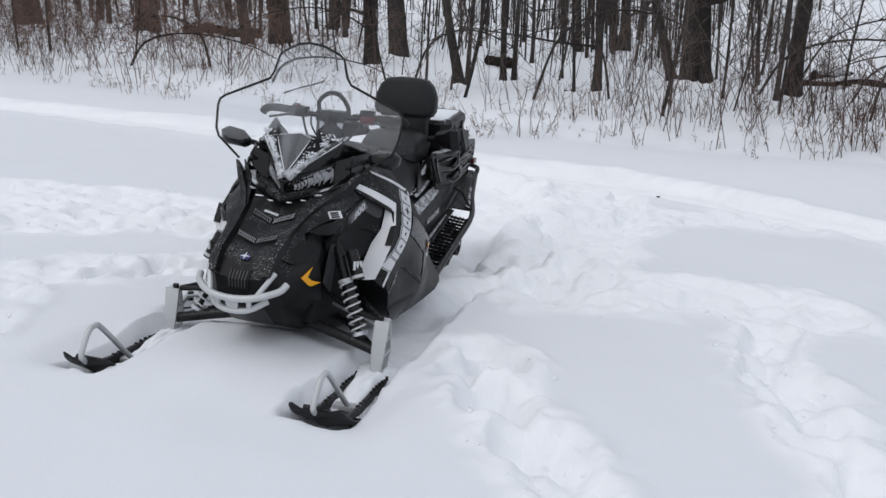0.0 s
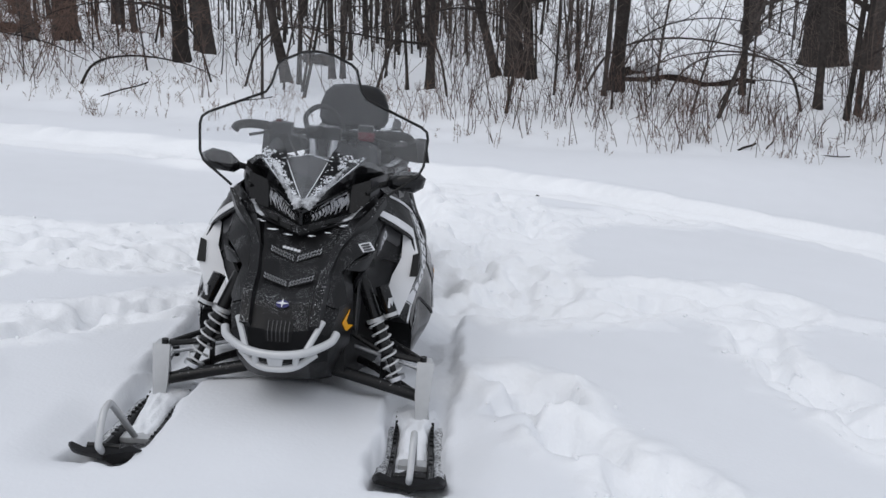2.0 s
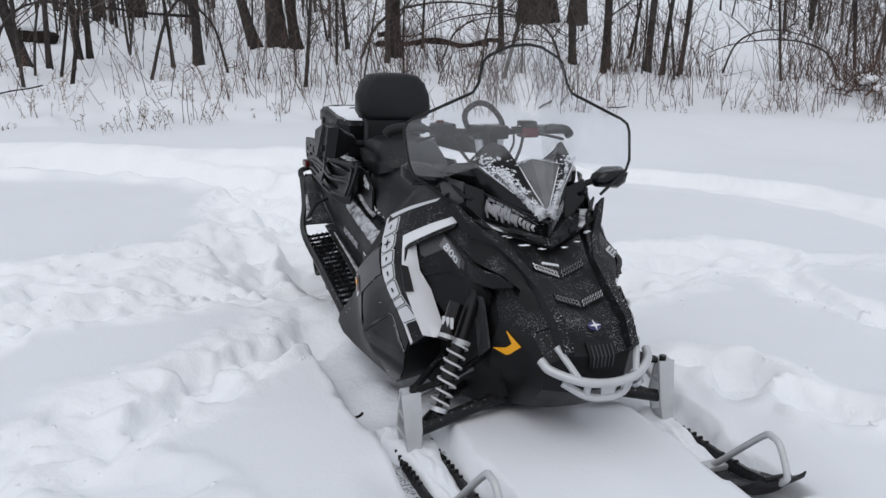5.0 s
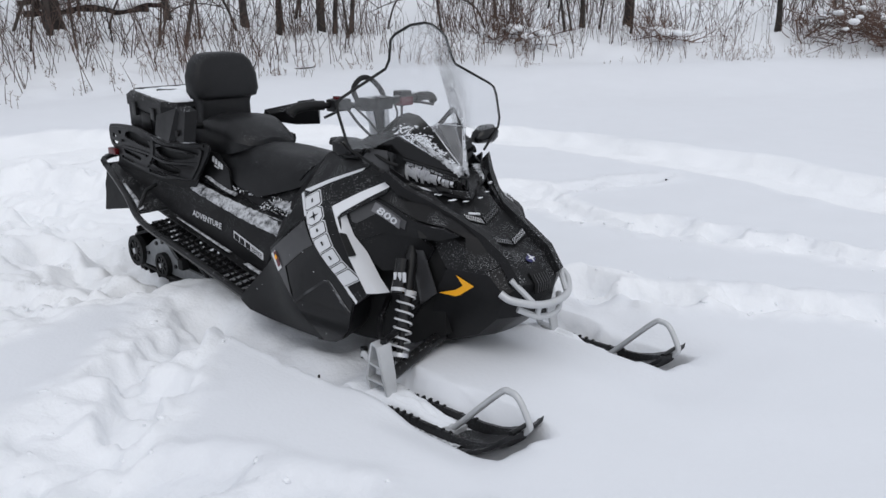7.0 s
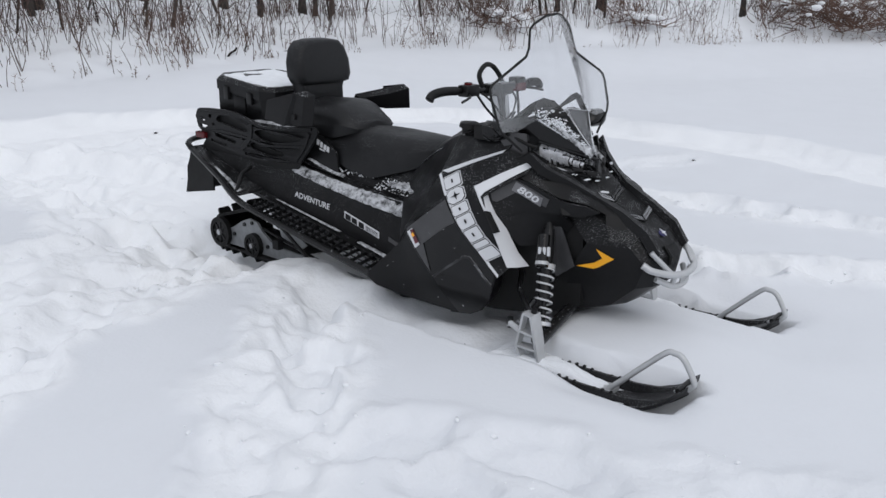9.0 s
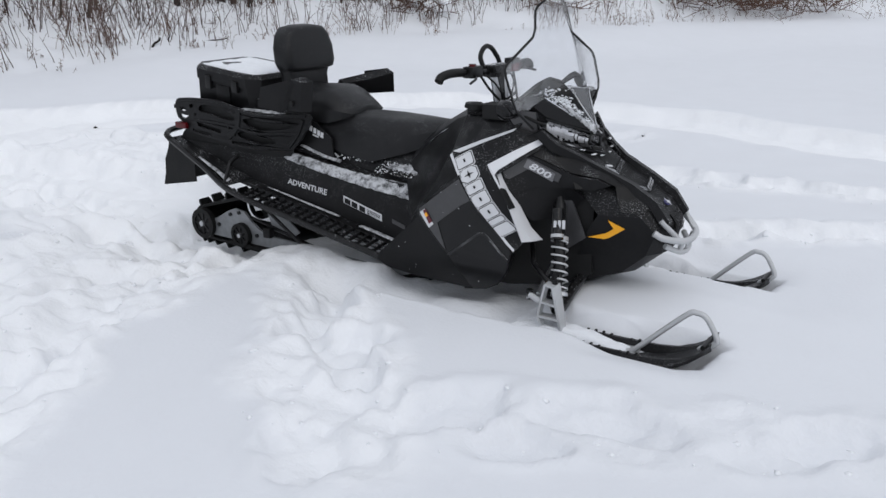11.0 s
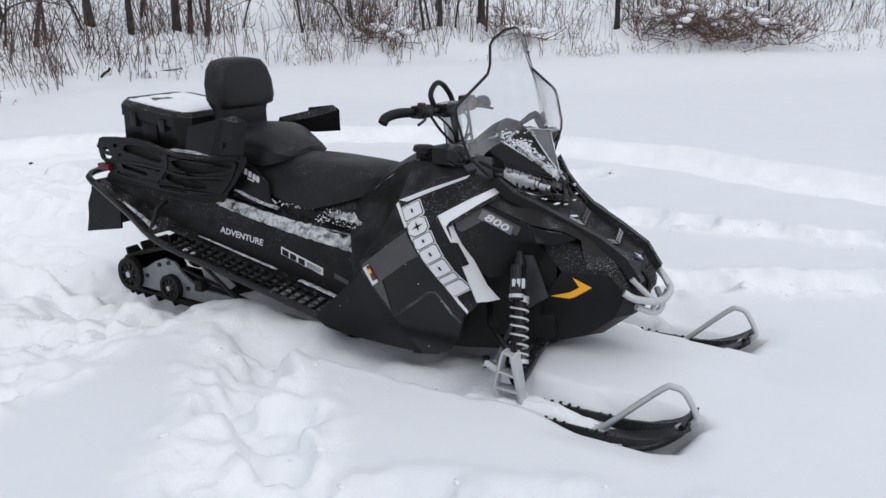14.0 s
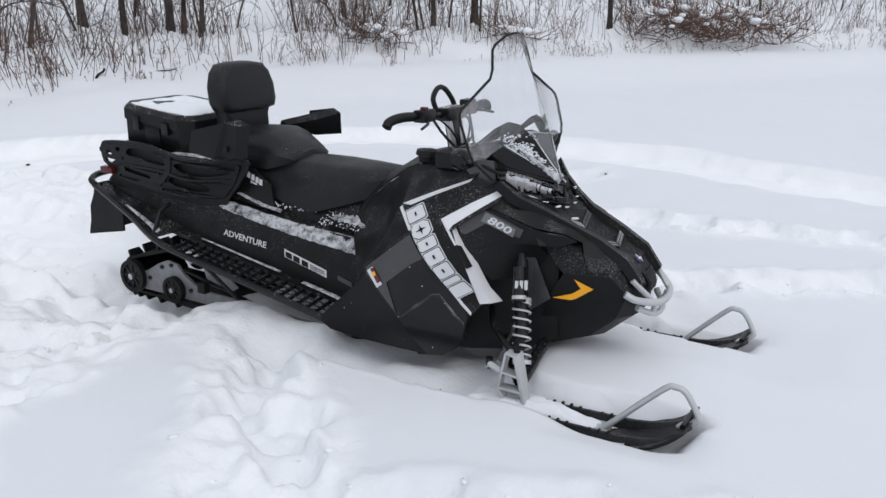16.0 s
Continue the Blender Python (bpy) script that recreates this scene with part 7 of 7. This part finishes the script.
# far wood: trunks that cannot be counted
rs = random.Random(78)
bm = bmesh.new()
for k in range(1150):
    s, up = rs.uniform(5, 125), 11 + 40 * rs.random() ** 1.1
    x, y, ux, uy = toe_point(s)
    x, y = x + ux * up, y + uy * up
    z, r = land(x, y), rs.choice((0.02, 0.025, 0.025, 0.03, 0.03, 0.035, 0.04, 0.05, 0.065, 0.10))
    path = stem_path(rs, rs.uniform(7, 12), (rs.gauss(0, 0.05), rs.gauss(0, 0.05)), 0.03, 5)
    tube(bm, [p + Vector((x, y, z)) for p in path], [r * (1 - 0.7 * j / 5) for j in range(6)], 6, caps=False)
    for j in range(5):
        i = rs.randint(0, 4)
        a = rs.uniform(0, 6.283)
        limb(bm, rs, path[i].lerp(path[i + 1], rs.random()) + Vector((x, y, z)), Vector((math.cos(a), math.sin(a), 0.5)).normalized(), rs.uniform(0.8, 2.5), r * 0.25, 1, 3)
tagged(part("far_wood", bm, BARK, None, "dense bare winter wood on the hill", category="wood"), kind="stuff")

# brush along the foot of the bank: canes, weeds and dry stalks
rs = random.Random(79)
for name, mat, count, kind_h, label in (("canes", CANE, 620, (0.5, 1.7), "reddish-brown bare canes along the foot of the bank"), ("dry_weeds", WEED, 1250, (0.12, 0.55), "dry brown weeds sticking out of the snow"), ("undergrowth", TWIG, 1500, (0.9, 3.4), "tangle of thin bare shoots under the trees")):
    whole = bmesh.new()
    for k in range(count):
        s = rs.uniform(26, 106) if rs.random() < 0.6 or name == "dry_weeds" else rs.choice((rs.uniform(61, 70), rs.uniform(61, 70), rs.uniform(69.5, 86), rs.uniform(69.5, 86)))
        if name == "dry_weeds":
            up = rs.uniform(-0.5, 2.5) if rs.random() < 0.8 else rs.uniform(0, 5)
        elif name == "canes":
            up = rs.uniform(0.1, 3.2)
        else:
            up = 0.8 + 15 * rs.random() ** 1.2
        x, y, ux, uy = toe_point(s)
        # thicker on the far left and towards the right-hand bend
        if 53.4 < s < 68.5 and rs.random() < (0.2 if name == "dry_weeds" else 0.66 if s < 61.0 else 0.22 if s < 66 else 0.0):
            continue
        x, y = x + ux * up, y + uy * up
        z = land(x, y)
        h = rs.uniform(*kind_h)
        n = {"canes": rs.randint(2, 5), "dry_weeds": rs.randint(2, 6), "undergrowth": rs.randint(1, 2)}[name]
        for j in range(n):
            p = Vector((x + rs.gauss(0, 0.10), y + rs.gauss(0, 0.10), z - 0.05))
            dr = (UP + Vector((rs.gauss(0, 0.25), rs.gauss(0, 0.25), 0))).normalized()
            hh = h * rs.uniform(0.35, 1.0)
            pts = [p.copy()]
            for i in range(3):
                p = p + dr * hh / 3
                dr = (dr + Vector((rs.gauss(0, 0.16), rs.gauss(0, 0.16), -0.05 if name == "dry_weeds" else 0))).normalized()
                pts.append(p.copy())
            rr = {"canes": 0.0055, "dry_weeds": 0.0034, "undergrowth": 0.0072}[name] * rs.uniform(0.6, 1.3)
            tube(whole, pts, [rr, rr * 0.85, rr * 0.65, rr * 0.3], 3, caps=False)
            for i in range(rs.randint(1, 4) if name != "undergrowth" else rs.randint(2, 5)):
                a = rs.uniform(0, 6.283)
                limb(whole, rs, pts[rs.randint(1, 2)].lerp(pts[3], rs.random()), Vector((math.cos(a), math.sin(a), rs.uniform(0.2, 1.2))).normalized(), hh * rs.uniform(0.12, 0.4), rr * 0.5, 1 if name == "undergrowth" and rs.random() < 0.5 else 0, 3)
            if name == "dry_weeds":                 # curled dead leaves and seed heads
                for i in range(rs.randint(1, 5)):
                    q = pts[rs.randint(1, 2)].lerp(pts[3], rs.random())
                    a, sz = rs.uniform(0, 6.283), rs.uniform(0.008, 0.020)
                    u, w = Vector((math.cos(a), math.sin(a), rs.uniform(-0.6, 0.3))) * sz, Vector((-math.sin(a), math.cos(a), rs.uniform(-0.4, 0.4))) * sz * 0.45
                    vs = [whole.verts.new(p) for p in (q, q + u * 0.6 + w, q + u * 1.5 + Vector((0, 0, -0.5 * sz)), q + u * 0.6 - w, q + u * 0.7 + Vector((0, 0, 0.3 * sz)))]
                    for m in range(4):
                        whole.faces.new((vs[m], vs[(m + 1) % 4], vs[4]))
    tagged(part(name, whole, mat, None, label, category=name.replace("_", " ")), kind="stuff")

# a dense russet thicket along the far end of the bank
rs = random.Random(81)
whole = bmesh.new()
for k in range(850):
    s = rs.uniform(38, 53.8)
    up = 0.4 + 7.5 * rs.random() ** 1.2
    x, y, ux, uy = toe_point(s)
    p = Vector((x + ux * up, y + uy * up, 0))
    p.z = land(p.x, p.y) - 0.05
    dr = (UP + Vector((rs.gauss(0, 0.35), rs.gauss(0, 0.35), 0))).normalized()
    h, rr = rs.uniform(0.5, 1.7), rs.uniform(0.004, 0.009)
    pts = [p.copy()]
    for i in range(4):
        p = p + dr * h / 4
        dr = (dr + Vector((rs.gauss(0, 0.15), rs.gauss(0, 0.15), -0.06))).normalized()
        pts.append(p.copy())
    tube(whole, pts, [rr * (1 - 0.18 * i) for i in range(5)], 3, caps=False)
    for i in range(rs.randint(2, 5)):
        a = rs.uniform(0, 6.283)
        limb(whole, rs, pts[rs.randint(1, 3)].lerp(pts[4], rs.random()), Vector((math.cos(a), math.sin(a), rs.uniform(-0.1, 0.9))).normalized(), h * rs.uniform(0.2, 0.6), rr * 0.55, 1, 3)
tagged(part("thicket", whole, THICKET, None, "dense russet thicket of dead stems and brush", category="thicket"), kind="stuff")

# heap of cut brush with snow on it, at the bend of the bank
def brush_heap(x, y, wide, tall, seed, count):
    rs = random.Random(seed)
    z = land(x, y)
    heap = new("brush_heap")
    heap.matrix_basis = pose(x, y, z)
    tagged(heap, "heap of tangled dead branches capped with snow", "brush heap")
    bm = bmesh.new()
    for k in range(count):
        a, d = rs.uniform(0, 6.283), wide * math.sqrt(rs.random())
        q = Vector((x + d * math.cos(a), y + d * math.sin(a), z + tall * (1 - (d / wide) ** 2) * rs.random() - 0.05))
        b = rs.uniform(0, 6.283)
        limb(bm, rs, q, Vector((math.cos(b), math.sin(b), rs.uniform(-0.2, 0.9))).normalized(), rs.uniform(0.4, 1.1), rs.uniform(0.005, 0.014), 1, 4)
    tagged(part("brush", bm, THICKET, heap), kind="stuff")
    for k in range(30):
        a, d = rs.uniform(0, 6.283), wide * 0.85 * math.sqrt(rs.random())
        c = Vector((x + d * math.cos(a), y + d * math.sin(a), z + tall * (1 - (d / wide) ** 2) * 0.8 + 0.05))
        bm = bmesh.new()
        r = 0.03 + 0.09 * rs.random() ** 2
        for v in bmesh.ops.create_icosphere(bm, subdivisions=2, radius=r)["verts"]:
            v.co = c + Vector((v.co.x * 1.3, v.co.y * 1.2, v.co.z * 0.6)) * (1 + 0.35 * noise.noise(v.co * 9 + c))
        part("snow_cap", bm, SNOW, heap, smooth=180)


brush_heap(15.75, 4.35, 1.15, 0.80, 501, 210)
brush_heap(16.9, 3.2, 1.3, 0.75, 502, 190)
brush_heap(12.4, 6.55, 0.60, 0.20, 503, 34)
brush_heap(10.0, 8.15, 0.80, 0.24, 504, 44)


def fallen_log(x, y, ang, length, r, seed, label):
    rs = random.Random(seed)
    thing = new("fallen_log")
    thing.matrix_basis = pose(x, y, land(x, y))
    tagged(thing, label, "fallen log")
    pts, top = [], []
    for k in range(9):
        f = k / 8 - 0.5
        px, py = x + math.cos(ang) * f * length, y + math.sin(ang) * f * length + 0.027 * length * math.sin(k * 1.3)
        pts.append(Vector((px, py, land(px, py) + r * 0.9 + 0.04 * length * max(0, math.sin(k * 0.9 + seed)))))
        top.append(pts[-1] + Vector((0, 0, r * 0.72)))
    bm = tube(bmesh.new(), smooth_path(pts, 4), r, 10)
    for v in bm.verts:
        v.co += Vector((0, 0.35 * r, 0.5 * r)) * noise.noise(v.co * 2.2 / (r + 0.1)) + Vector((0, 0, 0.3 * r)) * noise.noise(v.co * 9)
    part("log", bm, ROTTEN, thing, smooth=60)
    part("snow_cap", snow_strip(top[1:8], [(-math.sin(ang) * r * 1.5, math.cos(ang) * r * 1.9, 0)] * 2, r * 1.9, seed, 0.8), SNOW, thing, smooth=180)


fallen_log(4.55, 13.7, 0.25, 2.6, 0.055, 601, "dark fallen log with a cap of snow")
fallen_log(3.95, 13.7, 0.1, 0.7, 0.12, 605, "short rotten log end under snow")
fallen_log(-13.0, 21.5, 0.1, 2.6, 0.16, 602, "dark fallen log half covered with snow")
fallen_log(-2.75, 16.2, 2.6, 0.75, 0.13, 603, "black rotten stump end under snow")
fallen_log(5.0, 14.6, -0.3, 2.6, 0.05, 604, "thin fallen branch lying in the snow")
# long bent boughs that lean across the stems
for k, (x, y, ang, h, reach) in enumerate(((-3.6, 11.2, 3.0, 1.2, 3.6), (-0.9, 10.6, 0.2, 1.5, 3.2), (2.6, 12.2, -0.2, 1.0, 3.8), (4.0, 11.9, 0.1, 0.8, 3.0), (-7.6, 12.0, 2.8, 0.9, 3.4), (-8.8, 11.0, 0.2, 0.7, 3.0), (-5.6, 10.6, 0.5, 0.5, 2.2), (3.2, 12.6, 0.1, 1.3, 4.2), (4.8, 11.6, 0.4, 0.5, 2.4), (-2.9, 10.4, 0.9, 1.0, 2.6), (0.3, 11.2, 2.7, 1.1, 2.4), (6.2, 11.4, 2.9, 0.9, 2.8), (9.0, 10.6, 0.0, 0.8, 2.6), (10.6, 9.4, 2.6, 0.6, 2.4))):
    rs = random.Random(700 + k)
    z = land(x, y)
    thing = new("bent_bough")
    thing.matrix_basis = pose(x, y, z)
    tagged(thing, "long bare bough bent over in the snow", "bough")
    d = Vector((math.cos(ang), math.sin(ang), 0))
    thick = rs.uniform(0.018, 0.030)
    path = smooth_path([Vector((x, y, z - 0.1)), Vector((x, y, z + h * 0.7)) + d * reach * 0.12, Vector((x, y, z + h)) + d * reach * 0.4, Vector((x, y, z + h * 0.85)) + d * reach * 0.75, Vector((x, y, z + h * 0.45)) + d * reach], 5)
    part("bough", tube(bmesh.new(), path, [thick * (1 - 0.75 * i / (len(path) - 1)) for i in range(len(path))], 6), BARK, thing, smooth=60)
    for i in range(7):
        q = path[rs.randint(4, len(path) - 2)]
        bm = bmesh.new()
        b = rs.uniform(0, 6.283)
        limb(bm, rs, q, Vector((math.cos(b), math.sin(b), rs.uniform(0.2, 1.0))).normalized(), rs.uniform(0.4, 1.1), 0.008, 1, 4)
        part("twig", bm, BARK, thing, smooth=60)


# sticks and dead leaves lying on the snow
def fallen_stick(x, y, ang, length, r, tilt, label):
    z = land(x, y)
    thing = new("fallen_stick")
    thing.matrix_basis = pose(x, y, z)
    tagged(thing, label, "stick")
    d = Vector((math.cos(ang), math.sin(ang), tilt)).normalized()
    a = Vector((x, y, z + r * 0.6)) - d * length * 0.4 * (1 if tilt < 0.2 else 0.3)
    side = Vector((-d.y, d.x, 0.2))
    part("stick", tube(bmesh.new(), smooth_path([a, a + d * length * 0.4 + side * length * 0.06, a + d * length * 0.75, a + d * length + side * length * 0.05], 3), r, 6), ROTTEN, thing, smooth=60)


fallen_stick(-0.615, 0.21, 0.6, 0.080, 0.005, 0.06, "short dark twig lying on the snow")
fallen_stick(4.33, 8.57, 0.5, 0.34, 0.016, 0.3, "dark broken stick in the snow")
fallen_stick(4.75, 8.75, 0.8, 0.22, 0.010, 0.5, "thin dark stick in the snow")
fallen_stick(5.6, 8.85, -0.1, 0.55, 0.009, 0.05, "thin bent stick lying on the snow")
fallen_stick(-4.6, 9.3, 0.5, 0.7, 0.011, 0.35, "bare stick leaning out of the snow")
fallen_stick(-2.7, 9.2, 0.2, 0.6, 0.009, 0.2, "bare stick lying in the snow")
for x, y, sz in ((0.38, 5.45, 0.028), (1.4, 5.75, 0.02), (-0.65, 5.5, 0.024), (2.9, 4.6, 0.016), (3.4, 1.1, 0.014)):
    z = land(x, y)
    leaf = new("dead_leaf")
    leaf.matrix_basis = pose(x, y, z)
    tagged(leaf, "curled dark dead leaf on the snow", "leaf", "dead leaves")
    part("blade", quads(bmesh.new(), [[(x - sz, y - 0.3 * sz, z + 0.3 * sz), (x, y - 0.6 * sz, z + 0.8 * sz), (x + sz, y - 0.2 * sz, z + 0.4 * sz)], [(x - 0.9 * sz, y + 0.3 * sz, z), (x, y, z - 0.1 * sz), (x + 0.9 * sz, y + 0.3 * sz, z)], [(x - 0.6 * sz, y + 0.8 * sz, z + 0.7 * sz), (x, y + 0.9 * sz, z + 0.5 * sz), (x + 0.5 * sz, y + 0.8 * sz, z + 0.8 * sz)]], 0.002), ROTTEN, leaf)
